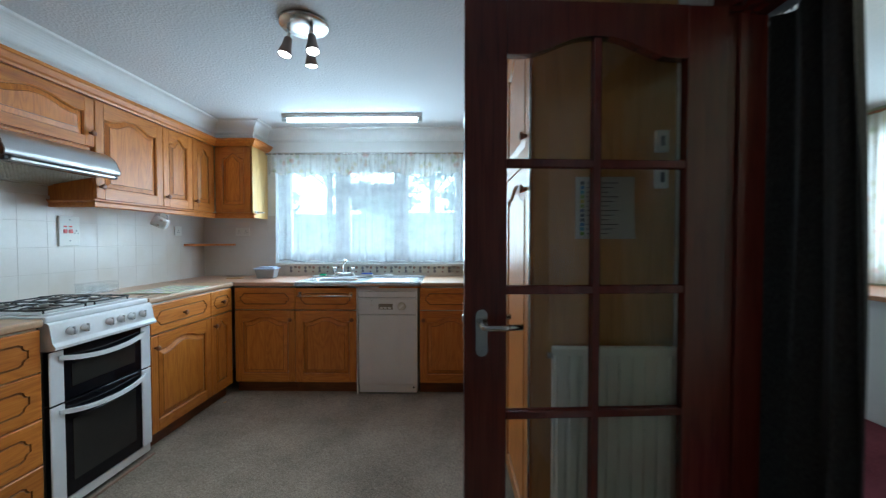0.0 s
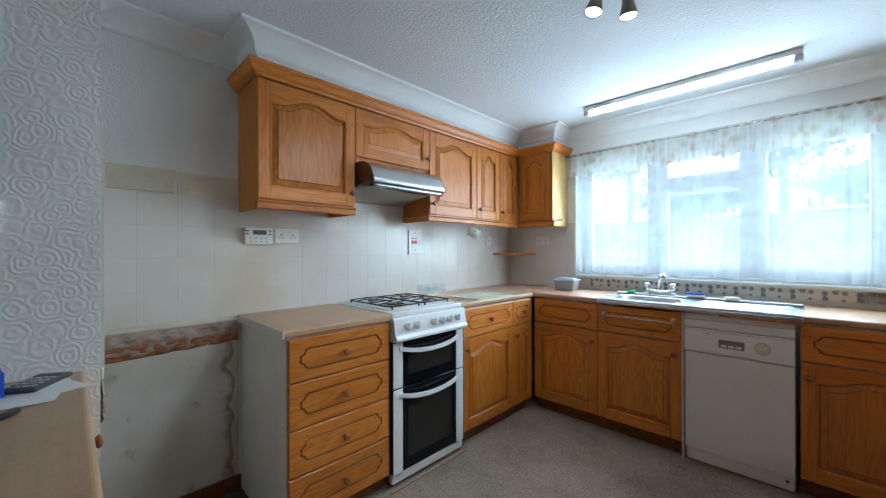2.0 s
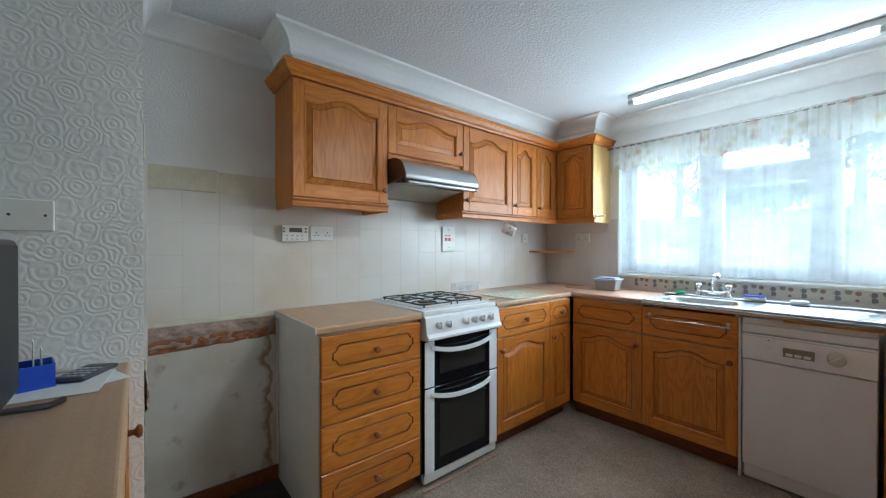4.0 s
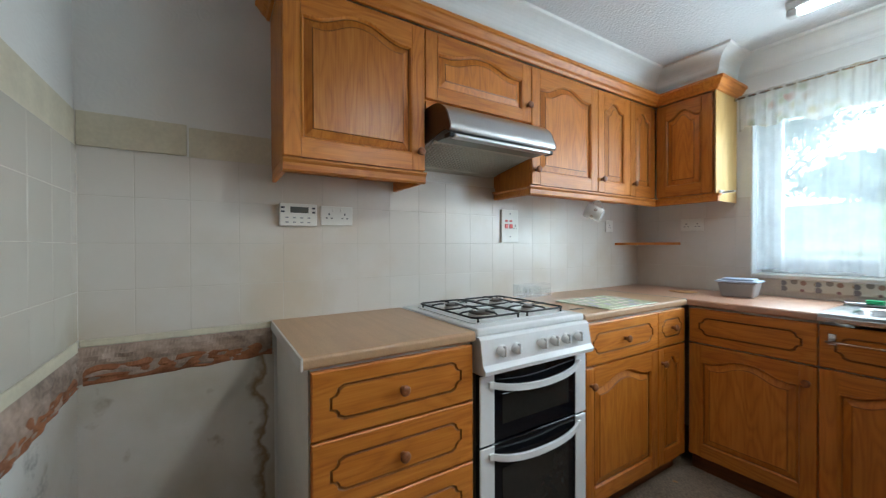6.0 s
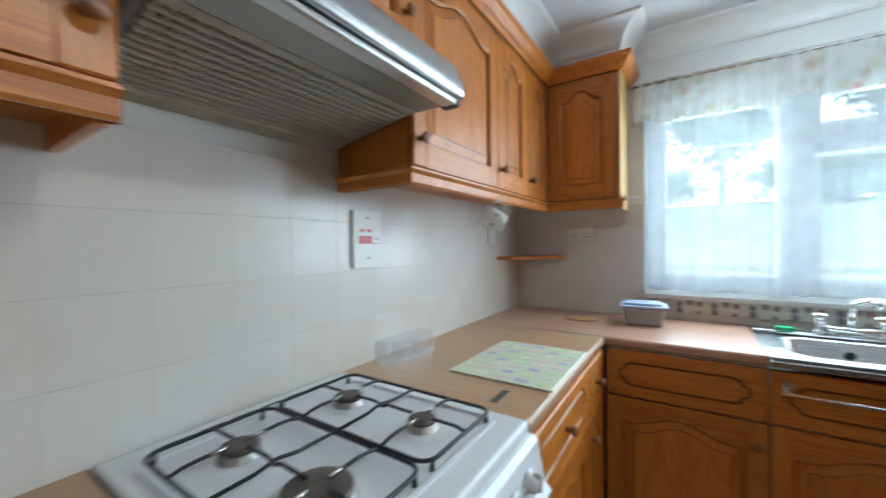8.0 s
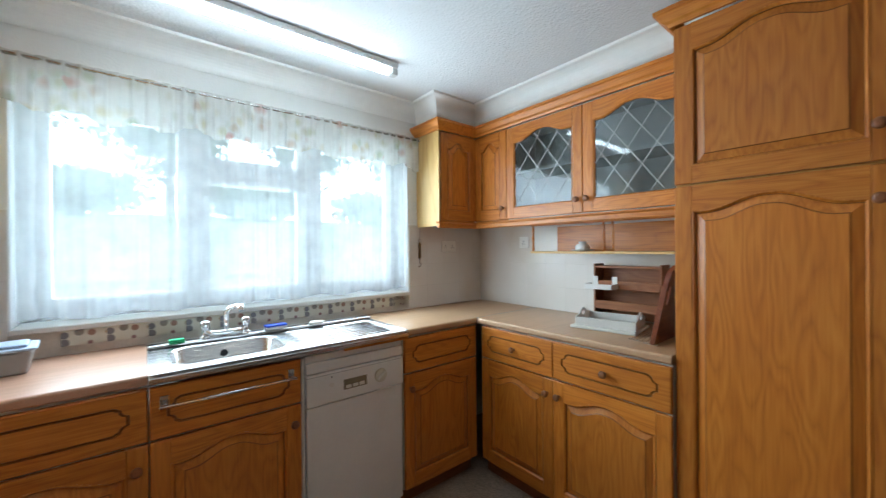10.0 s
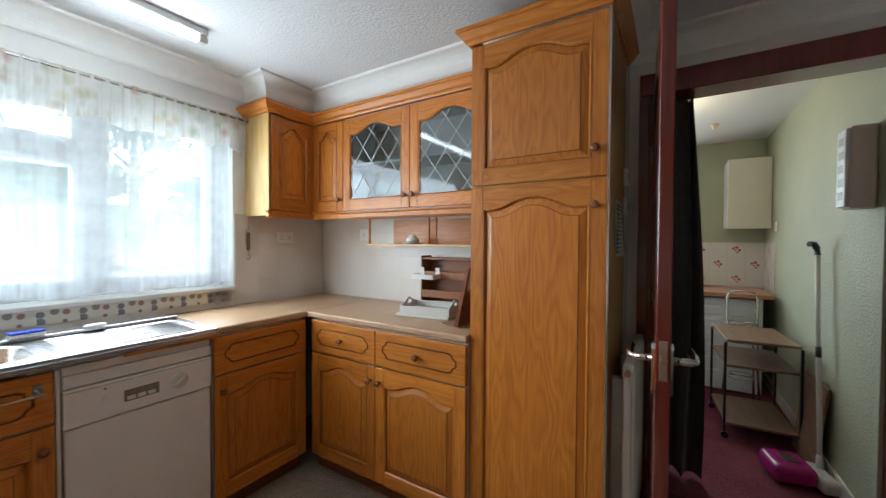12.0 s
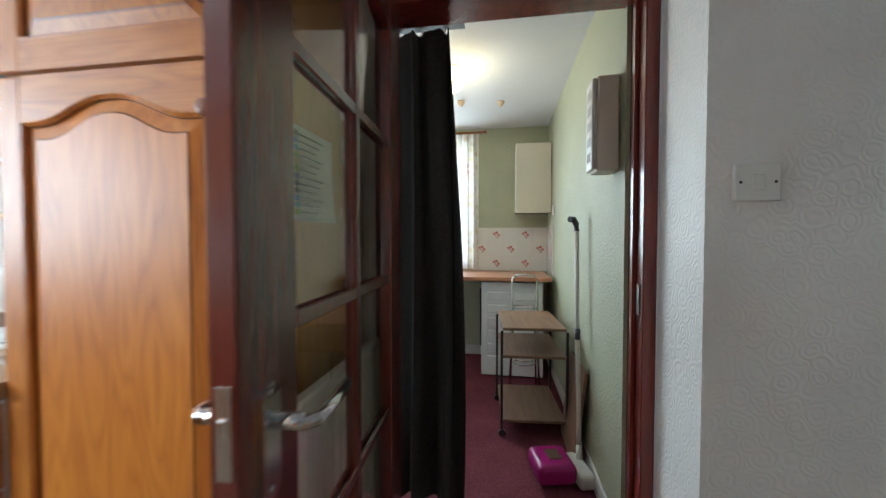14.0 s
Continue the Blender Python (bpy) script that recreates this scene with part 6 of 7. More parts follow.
tray()
for k in range(6):
    bm = bmesh.new()
    tube(bm, [(0, 0, 0.003), (0.2, 0.0, 0.003)], 0.0016, 6)
    tube(bm, [(0.2 + 0.011 - 0.011 * math.cos(radians(a)), 0.011 * math.sin(radians(a)), 0.003) for a in range(0, 360, 30)], 0.0014, 6, closed=True)
    solo("skewer", bm, m_nickel, "thin steel kebab skewer on the worktop", "skewer", "steel skewers", m=pose(0.99 - 0.012 * k, 2.63 - 0.016 * k, 0.91 + 0.0005 * k, 0, 0, 182 + 3 * k))
# dark board leaning against the tall unit
t = thing("chopping_board", pose(0.9, 2.5, 0.914, 12, 0, 0), "dark red-brown wooden board leaning on the tall unit", "chopping board")
bm = bmesh.new()
pts = [(-0.17, 0.0), (0.17, 0.0), (0.17, 0.29), (0.15, 0.34), (0.1, 0.365), (-0.1, 0.365), (-0.15, 0.34), (-0.17, 0.29)]
hole = [(-0.13 + 0.014 * math.cos(a), 0.23 + 0.045 * math.sin(a)) for a in [2 * math.pi * k / 16 for k in range(16)]]
lo = [loop_verts(bm, q, 0.0) for q in (pts, hole)]
hi = [loop_verts(bm, q, 0.02) for q in (pts, hole)]
fill_between(bm, lo)
fill_between(bm, hi)
for a, b in zip(lo, hi):
    bridge(bm, a, b)
part("board", fix(bm), wood("board_wood", 0, (0.1, 0.025, 0.01), (0.18, 0.05, 0.02), (0.26, 0.09, 0.04)), t)

# spring balance hanging beside the window
t = thing("spring_balance", pose(0.57, NY - 0.022, 1.205), "old brass spring balance hanging by the window", "spring balance")
part("body", bx(-0.011, 0.011, -0.006, 0.006, 0.08, 0.2, 0.003), m_oldbrass, t)
bm = bmesh.new()
tube(bm, [(0.012 * math.cos(radians(a)), 0, 0.215 + 0.012 * math.sin(radians(a))) for a in range(0, 360, 30)], 0.0022, 6, closed=True)
tube(bm, [(0, 0, 0.2275), (0, -0.004, 0.26), (0, -0.006, 0.31)], 0.0015, 6)
part("ring", bm, m_nickel, t)
bm = bmesh.new()
tube(bm, [(0, 0, 0.08), (0, 0, 0.045)] + [(0.013 * math.sin(radians(a)), 0, 0.03 + 0.014 * math.cos(radians(a))) for a in range(20, 280, 26)], 0.0024, 6)
part("hook", bm, m_nickel, t)

# ---- ceiling lamps ----
def tube_lamp():
    t = thing("fluorescent_light", pose(-1.185, 3.62, CEIL), "four-foot fluorescent batten light on the ceiling", "ceiling light")
    part("batten", bx(0, 1.265, -0.027, 0.027, -0.036, -0.001, 0.004), m_white, t, "white metal batten")
    part("diffuser", bx(0.045, 1.22, -0.021, 0.021, -0.07, -0.037, 0.012, seg=3), m_tube, t, "glowing white fluorescent tube")
    for x in (0.0, 1.222):
        part("end_cap", bx(x, x + 0.043, -0.024, 0.024, -0.072, -0.037, 0.006), m_endgrey, t, "grey plastic end cap")


m_endgrey = plain("tube_end_cap", (0.5, 0.5, 0.48), 0.5)
tube_lamp()


def spot_lamp():
    cx, cy = -0.44, 2.23
    t = thing("spotlight_cluster", pose(cx, cy, CEIL), "brushed nickel three-way ceiling spotlight", "ceiling light")
    part("base", lathe(bmesh.new(), [(0.125, -0.001), (0.125, -0.014), (0.118, -0.02), (0.04, -0.024), (0.006, -0.025)], None, 32), m_nickel, t)
    for k, ang in enumerate((200, 320, 85)):
        a = radians(ang)
        ox, oy = 0.075 * math.cos(a), 0.075 * math.sin(a)
        bm = cyl(bmesh.new(), (ox, oy, -0.02), (ox, oy, -0.085), 0.009, seg=12)
        arm = part("stem", bm, m_nickel, t)
        tip = Vector((ox + 0.02 * math.cos(a), oy + 0.02 * math.sin(a) - 0.012, -0.2))
        top = Vector((ox, oy, -0.085))
        d = (tip - top).normalized()
        m = Matrix.Translation(top) @ d.to_track_quat('Z', 'Y').to_matrix().to_4x4()
        bm = lathe(bmesh.new(), [(0.012, 0.0), (0.02, 0.006), (0.024, 0.05), (0.036, 0.1), (0.034, 0.101), (0.03, 0.096)], m, 22, close=False)
        part("spot_head", fix(bm), m_bronze, t, "tapered brown-grey spot head")
        bm = lathe(bmesh.new(), [(0.0305, 0.094), (0.028, 0.099), (0.012, 0.102), (0.002, 0.103)], m, 22)
        part("bulb", bm, m_spot, t, "glowing reflector bulb")
        la = bpy.data.lights.new("spot_bulb_light", 'SPOT')
        la.energy, la.spot_size, la.spot_blend, la.shadow_soft_size, la.color = 5.8, radians(98), 0.6, 0.02, (1.0, 0.95, 0.88)
        ob = new("spot_bulb_light", la)
        p = Vector((cx, cy, CEIL)) + top + d * 0.112
        b, lean = radians((165, 235, 200)[k]), (0.9, 0.8, 0.75)[k]
        ob.matrix_world = look(p, p + Vector((d.x * 0.3 + lean * math.cos(b), d.y * 0.3 + lean * math.sin(b), d.z)))


m_bronze = plain("spot_head_metal", (0.3, 0.25, 0.22), 0.35, metal=0.8)
spot_lamp()

# ---- peninsula with television ----
for x in (-0.602, -1.052):
    base_unit(pose(x, 0.712, 0, 0, 0, R180), 0.446, [(0, 0.446, -1)], "oak peninsula base cabinet with a drawer", d=0.57)
worktop("worktop", BREAST_X + 0.002, -0.585, 0.1, 0.735, "beige laminate peninsula worktop", [(1, 0.735), (0, -0.585)])
t = thing("television", pose(-0.885, 0.552, 0.91, 0, 0, 180), "small black flat television on splayed feet", "television")
part("screen_body", bx(-0.28, 0.28, 0.004, 0.04, 0.045, 0.385, 0.006), m_black, t)
part("screen", bx(-0.268, 0.268, 0.0, 0.0036, 0.06, 0.373), m_screen, t, "dark switched-off screen")
for x, s in ((-0.2, -1), (0.2, 1)):
    bm = bmesh.new()
    tube(bm, [(x, 0.02, 0.05), (x + s * 0.01, 0.02, 0.03), (x + s * 0.07, -0.045, 0.008), (x + s * 0.1, -0.065, 0.0075)], 0.0075, 8)
    tube(bm, [(x + s * 0.01, 0.02, 0.03), (x + s * 0.05, 0.09, 0.0075)], 0.0075, 8)
    part("foot", bm, m_black, t)
t = thing("desk_tidy", pose(-1.37, 0.545, 0.912, 0, 0, 10), "small blue plastic box of oddments", "box")
bm = bmesh.new()
for q in ((-0.045, 0.045, -0.035, 0.035, 0, 0.003), (-0.045, -0.042, -0.035, 0.035, 0.003, 0.062), (0.042, 0.045, -0.035, 0.035, 0.003, 0.062), (-0.042, 0.042, -0.035, -0.032, 0.003, 0.062), (-0.042, 0.042, 0.032, 0.035, 0.003, 0.062)):
    box(bm, *q)
part("box", bm, m_blue, t)
part("paper_slip", bx(-0.035, 0.03, -0.004, -0.002, 0.004, 0.12), m_paper, t)
part("paper_slip", bx(-0.03, 0.035, 0.01, 0.012, 0.004, 0.1), m_offwhite, t)
t = thing("calculator", pose(-1.4, 0.64, 0.9145, 0, 0, 60), "dark pocket calculator on papers", "calculator")
part("case", bx(-0.04, 0.04, -0.07, 0.07, 0, 0.012, 0.004), m_dark, t)
part("display", bx(-0.03, 0.03, 0.035, 0.06, 0.0122, 0.0135), m_lcd, t)
for i in range(4):
    for j in range(4):
        part("key", bx(-0.032 + i * 0.017, -0.02 + i * 0.017, -0.06 + j * 0.022, -0.046 + j * 0.022, 0.0122, 0.015, 0.001), m_tub, t)
for k, (x, y, a) in enumerate(((-1.37, 0.62, 20), (-1.33, 0.6, -8))):
    solo("paper_sheet", bx(-0.1, 0.1, -0.09, 0.09, 0, 0.0012), m_paper, "loose white paper sheet on the peninsula", "paper", m=pose(x, y, 0.9104 + 0.0015 * k, 0, 0, a))


# ---- kitchen window ----
def cloth_sheet(x0, x1, z_top, bottom, amp, wave, nx, nz, seed, gather=0.0):
    """A hanging gathered sheet in the x-z plane; bottom(u) gives the hem."""
    bm = bmesh.new()
    g = []
    for i in range(nx + 1):
        u = i / nx
        x = x0 + (x1 - x0) * u
        ph = 2 * math.pi * (x - x0) / wave + 1.7 * noise.noise(Vector((x * 4, seed, 0)))
        zb = bottom(u)
        col = []
        for j in range(nz + 1):
            v = j / nz
            a = amp * (0.55 + 0.6 * v) * (1 + 0.5 * noise.noise(Vector((x * 3, seed, v))))
            y = a * math.sin(ph + 0.4 * v) + 0.4 * a * math.sin(2.3 * ph + v)
            z = z_top + (zb - z_top) * v
            if gather and v < 0.12:
                z += gather * math.sin(ph * 2.1)
            col.append(bm.verts.new((x, y, z)))
        g.append(col)
    for a, b in zip(g, g[1:]):
        for j in range(nz):
            f = bm.faces.new((a[j], b[j], b[j + 1], a[j + 1]))
            f.smooth = True
    return bm


def kitchen_window():
    t = thing("window_1", pose(0, NY + 0.17, 0), "white upvc three-light window with a small top opener", "window", kind="structure")
    x0, x1, z0, z1 = WIN_X0, WIN_X1, WIN_Z0 + 0.012, WIN_Z1
    fr = 0.06
    for nm, q in (("frame_side", (x0, x0 + fr, z0, z1)), ("frame_side", (x1 - fr, x1, z0, z1)), ("frame_head", (x0 + fr, x1 - fr, z1 - fr, z1)), ("frame_sill", (x0 + fr, x1 - fr, z0, z0 + fr))):
        part(nm, bx(q[0], q[1], 0, 0.06, q[2], q[3], 0.005), m_upvc, t)
    bays = [(x0 + fr, -0.87), (-0.79, -0.235), (-0.155, x1 - fr)]
    for x in (-0.83, -0.195):
        part("mullion", bx(x - 0.04, x + 0.04, 0, 0.06, z0 + fr, z1 - fr, 0.005), m_upvc, t)
    part("transom", bx(-0.79, -0.235, 0, 0.06, 1.78, 1.85, 0.005), m_upvc, t)
    panes = [(bays[0], z0 + fr, z1 - fr), (bays[2], z0 + fr, z1 - fr), (bays[1], z0 + fr, 1.78), (bays[1], 1.85, z1 - fr)]
    for (a, b), c, d in panes:
        bm = bmesh.new()
        s = 0.042
        for q in ((a, a + s, c, d), (b - s, b, c, d), (a + s, b - s, c, c + s), (a + s, b - s, d - s, d)):
            box(bm, q[0] + 0.001, q[1] - 0.001, -0.008, 0.045, q[2] + 0.001, q[3] - 0.001, 0.004)
        sash = part("sash", bm, m_upvc, t)
        p = part("pane", bx(a + s, b - s, 0.02, 0.026, c + s, d - s), m_glass, sash)
        p.visible_shadow = False
    for x in (-1.1, -0.5, 0.1):
        bm = bmesh.new()
        box(bm, x - 0.05, x + 0.05, -0.02, -0.0085, z0 + 0.07, z0 + 0.085, 0.003)
        cyl(bm, (x + 0.03, -0.03, z0 + 0.078), (x + 0.03, -0.008, z0 + 0.078), 0.008, seg=10)
        part("casement_stay", bm, m_nickel, t, "dull metal casement stay")
    for x in (-1.13, -0.2):
        part("fastener", cyl(bmesh.new(), (x, -0.0085, 1.36), (x, -0.03, 1.36), 0.014, seg=14), m_lcd, t, "dark window fastener knob")
    return t


kitchen_window()
tagged(part("window_sill", bx(WIN_X0 + 0.001, WIN_X1 - 0.001, NY - 0.022, NY + 0.17, WIN_Z0 - 0.012, WIN_Z0 + 0.012, 0.004), m_skirt, None), "white gloss window sill board", "window sill", kind="structure")
m_reveal = plain("reveal_gloss", (0.78, 0.79, 0.8), 0.4, var=0.03)
for nm, q in (("reveal_side", (WIN_X0, WIN_X0 + 0.004, NY + 0.001, NY + 0.165, WIN_Z0 + 0.013, WIN_Z1)), ("reveal_side", (WIN_X1 - 0.004, WIN_X1, NY + 0.001, NY + 0.165, WIN_Z0 + 0.013, WIN_Z1))):
    tagged(part(nm, bx(*q), m_reveal, None), "white painted window reveal", "reveal", kind="structure")

solo("net_curtain", cloth_sheet(WIN_X0 + 0.01, WIN_X1 - 0.008, 2.155, lambda u: 1.062 + 0.01 * math.sin(u * 40), 0.0065, 0.1, 260, 26, 3.0), m_net, "sheer white net curtain across the window", "curtain", m=pose(0, NY + 0.045, 0))
valance = thing("valance", pose(0, NY - 0.045, 0), "floral printed lace valance gathered on a rod", "curtain")
part("heading_tape", cloth_sheet(-1.545, 0.545, 2.184, lambda u: 2.166, 0.01, 0.06, 300, 2, 8.0), m_valance, valance)
part("cloth", cloth_sheet(-1.545, 0.545, 2.178, lambda u: 1.955 + 0.018 * math.sin(u * 62) + 0.012 * math.sin(u * 23), 0.014, 0.06, 300, 10, 8.0, 0.006), m_valance, valance)
t = thing("curtain_rod", pose(0, NY - 0.045, 2.168), "thin metal curtain rod with knob ends", "curtain rod")
part("rod", cyl(bmesh.new(), (-1.55, 0, 0), (0.545, 0, 0), 0.007, seg=12), m_nickel, t)
for x, s in ((-1.55, -1), (0.545, 1)):
    part("finial", lathe(bmesh.new(), [(0.006, 0), (0.012, 0.004), (0.014, 0.011), (0.009, 0.018), (0.002, 0.02)], Matrix.Translation((x, 0, 0)) @ Matrix.Rotation(radians(90 * s), 4, 'Y'), 16), m_nickel, t)
    part("bracket", bx(x - 0.006 - s * 0.03, x + 0.006 - s * 0.03, 0.0065, 0.045, -0.008, 0.008, 0.002), m_nickel, t)
# pull-out rail end under the corner cabinet
t = thing("towel_arm", pose(-1.567, 3.87, 1.555), "clear plastic and metal rail end on the corner cabinet", "rail")
part("bracket", bx(0, 0.012, -0.03, 0.03, -0.012, 0.012, 0.003), m_offwhite, t)
part("arm", bx(0.012, 0.075, -0.012, 0.012, -0.008, 0.004, 0.003), m_offwhite, t)

# ---- stripped recess south of the drawer unit ----
tagged(part("wall_lower", bx(WX, WX + 0.004, NOOK_Y, 1.39, FZ, 0.77), m_stained, None), "stained off-white lower wall where a unit was removed", "wall", kind="structure")
tagged(part("wall_lower", bx(WX + 0.004, BREAST_X - 0.12, NOOK_Y, NOOK_Y + 0.004, FZ, 0.77), m_nookstain, None), "stained off-white lower wall where a unit was removed", "wall", kind="structure")


def rough_strip(a, b, z0, z1, depth, seed, lift=0.0):
    """A broken plaster band along the wall from plan point a to b."""
    bm = bmesh.new()
    A, B = Vector((*a, 0)), Vector((*b, 0))
    d = (B - A).normalized()
    nrm = Vector((d.y, -d.x, 0))
    nu, nv = 60, 8
    g = []
    for i in range(nu + 1):
        u = i / nu
        p = A + (B - A) * u
        col = []
        for j in range(nv + 1):
            v = j / nv
            z = z0 + (z1 - z0) * v + (0.006 * noise.noise(Vector((u * 9, seed, v * 2))) - lift * (1 - u) if j < nv else 0)
            o = 0.0 if j in (0, nv) else depth * (0.55 + 0.9 * noise.noise(Vector((u * 14, v * 5, seed))))
            col.append(bm.verts.new(p + nrm * max(o, 0.0) + Vector((0, 0, z))))
        g.append(col)
    for p, q in zip(g, g[1:]):
        for j in range(nv):
            bm.faces.new((p[j], q[j], q[j + 1], p[j + 1]))
    return fix(bm)


solo("plaster_scar", rough_strip((WX + 0.003, NOOK_Y), (WX + 0.003, 1.384), 0.765, 0.878, 0.013, 1.0, 0.02), m_rawplaster, "broken brown plaster band left on the wall", "plaster", kind="structure")
solo("plaster_scar", rough_strip((BREAST_X - 0.06, NOOK_Y + 0.003), (WX + 0.02, NOOK_Y + 0.003), 0.74, 0.86, 0.01, 4.0, 0.03), m_rawplaster, "broken brown plaster band left on the wall", "plaster", kind="structure")
m_barebrick = plain("bare_brown_render", (0.32, 0.13, 0.06), 0.9, var=0.55, scale=12, bump_s=0.5, bump_scale=30)
solo("render_scar", rough_strip((WX + 0.004, NOOK_Y + 0.02), (WX + 0.004, 1.383), 0.764, 0.822, 0.0135, 7.0, 0.02), m_barebrick, "torn brown edge of bare render under the plaster band", "plaster", kind="structure")
solo("render_scar", rough_strip((BREAST_X - 0.07, NOOK_Y + 0.004), (WX + 0.03, NOOK_Y + 0.004), 0.74, 0.79, 0.011, 9.0, 0.03), m_barebrick, "torn brown edge of bare render under the plaster band", "plaster", kind="structure")
tagged(part("old_sealant", bx(WX, WX + 0.009, NOOK_Y + 0.01, 1.384, 0.879, 0.904, 0.003), m_oldstrip, None), "yellowed sealant line along the wall", "sealant", kind="structure")
tagged(part("old_sealant", bx(WX + 0.01, BREAST_X - 0.03, NOOK_Y, NOOK_Y + 0.009, 0.862, 0.9, 0.003), m_oldstrip, None), "yellowed sealant line along the wall", "sealant", kind="structure")
tagged(part("paper_strip", bx(WX, WX + 0.006, NOOK_Y + 0.006, 1.088, 1.572, 1.692, 0.002), m_oldstrip, None), "yellowed torn paper border strip", "border", kind="structure")
tagged(part("paper_strip", bx(WX, WX + 0.004, 1.095, 1.384, 1.568, 1.684, 0.001), m_oldstrip, None), "yellowed torn paper border strip", "border", kind="structure")
tagged(part("paper_strip", bx(WX + 0.006, BREAST_X - 0.02, NOOK_Y, NOOK_Y + 0.005, 1.572, 1.69, 0.001), m_oldstrip, None), "yellowed torn paper border strip", "border", kind="structure")
tagged(part("baseboard", bx(WX + 0.004, WX + 0.018, NOOK_Y + 0.006, 1.398, FZ, FZ + 0.085, 0.003), plinth_wood, None), "bare brown timber skirting piece", "baseboard", kind="structure")
tagged(part("floor_patch", bx(WX + 0.02, -1.66, NOOK_Y + 0.01, 1.398, FZ, FZ + 0.004), plain("recess_floor_dark", (0.05, 0.045, 0.04), 0.6, var=0.5, scale=14), None), "dark mottled floor patch in the recess", "floor", kind="structure")
solo("plastic_offcut", bx(-0.09, 0.09, -0.02, 0.02, 0, 0.01, 0.002), m_offwhite, "white plastic trunking offcut on the floor", "offcut", m=pose(-1.98, 1.31, FZ + 0.0045, 0, 0, 30))
solo("trim_strip", bx(-0.009, 0.009, -0.31, 0.31, 0, 0.011, 0.002), teak, "bare wooden strip on the carpet before the cooker", "strip", m=pose(-1.575, 2.28, FZ))
solo("crumb", bx(-0.012, 0.012, -0.006, 0.006, 0, 0.007, 0.003), m_mousse, "small scrap of wood on the carpet", "scrap", m=pose(-1.575, 3.34, FZ, 0, 0, 30))

# ---- black curtain in the doorway ----
bm = bmesh.new()
n, nz = 120, 24
g = []
for i in range(n + 1):
    u = i / n
    col = []
    for j in range(nz + 1):
        v = j / nz
        sp = 1.0 + 0.18 * math.sin(v * 2.2)
        yy = 1.86 - (0.385 * sp) * u - 0.014 * math.sin(u * 17 + v * 2)
        a = 0.034 * (0.7 + 0.5 * v)
        xx = 1.615 + a * math.sin(u * 21 + 0.9 * math.sin(v * 3) + 1.5 * u * u) + 0.01 * math.sin(u * 43 + 4 * v)
        col.append(bm.verts.new((xx, yy, 2.165 - 2.135 * v)))
    g.append(col)
for a, b in zip(g, g[1:]):
    for j in range(nz):
        f = bm.faces.new((a[j], b[j], b[j + 1], a[j + 1]))
        f.smooth = True
t = thing("door_curtain", Matrix(), "heavy black curtain drawn aside in the doorway", "curtain")
part("cloth", fix(bm), m_curtain, t)
for k in range(7):
    part("hook", cyl(bmesh.new(), (1.615, 1.82 - k * 0.052, 2.15), (1.615, 1.82 - k * 0.052, 2.172), 0.003, seg=8), m_offwhite, t, "white curtain hook")
part("rail", bx(1.486, 1.63, 1.42, 1.87, 2.172, 2.182, 0.002), m_dark, t, "dark curtain track")

# ---- utility room ----
def utility_counter():
    tagged(part("worktop", bx(3.22, UX - 0.002, 0.83, 4.28, 0.87, 0.905, 0.004), wood("utility_worktop_wood", 1, (0.3, 0.13, 0.07), (0.42, 0.2, 0.11), (0.5, 0.26, 0.15)), None), "red-brown wood-effect utility worktop", "worktop")
    t = thing("tumble_dryer", pose(3.28, 1.435, 0, 0, 0, RM90), "white appliance with an embossed panel under the worktop", "appliance")
    part("body", bx(0.0, 0.54, 0.0, 0.55, 0.02, 0.855, 0.006), m_white, t)
    for j in range(6):
        z = 0.12 + j * 0.115
        for x0, x1 in ((0.05, 0.25), (0.29, 0.49)):
            part("embossed_rib", bx(x0, x1, -0.008, 0.002, z, z + 0.075, 0.007, seg=2), m_white, t)
    for x in (0.05, 0.49):
        for y in (0.06, 0.48):
            part("foot", cyl(bmesh.new(), (x, y, 0.004), (x, y, 0.021), 0.018, seg=10), m_black, t)
    part("hose_end", bx(-0.012, -0.001, -0.004, 0.05, 0.28, 0.8, 0.004), m_black, t, "black side seal")
    t = thing("washing_unit", pose(3.3, 4.2, 0, 0, 0, RM90), "white base cabinet under the utility worktop", "kitchen cabinet")
    part("body", bx(0.0, 2.0, 0.0, 0.55, 0.005, 0.868, 0.004), m_white, t)
    t = thing("wall_cupboard", pose(3.62, 1.125, 0, 0, 0, RM90), "cream slab-door wall cupboard in the utility room", "cupboard")
    part("body", bx(0.0, 0.33, 0.018, 0.298, 1.5, 2.155), m_white, t)
    part("door", bx(0.0, 0.33, 0.0, 0.0175, 1.49, 2.16, 0.003), plain("cream_door", (0.68, 0.64, 0.54), 0.4, var=0.04), t, "cream slab door")


utility_counter()


def utility_window():
    t = thing("window_2", pose(UX + 0.06, 0, 0), "white framed utility room window", "window", kind="structure")
    fr = 0.06
    for q in ((UW_Y0, UW_Y0 + fr, UW_Z0, UW_Z1), (UW_Y1 - fr, UW_Y1, UW_Z0, UW_Z1), (2.55, 2.61, UW_Z0 + fr, UW_Z1 - fr)):
        part("frame_side", bx(0, 0.06, q[0], q[1], q[2], q[3], 0.004), m_upvc, t)
    for z in (UW_Z0, UW_Z1 - fr):
        part("frame_rail", bx(0, 0.06, UW_Y0 + fr, UW_Y1 - fr, z, z + fr, 0.004), m_upvc, t)
    for a, b in ((UW_Y0 + fr, 2.55), (2.61, UW_Y1 - fr)):
        p = part("pane", bx(0.02, 0.026, a, b, UW_Z0 + fr, UW_Z1 - fr), m_glass, t)
        p.visible_shadow = False


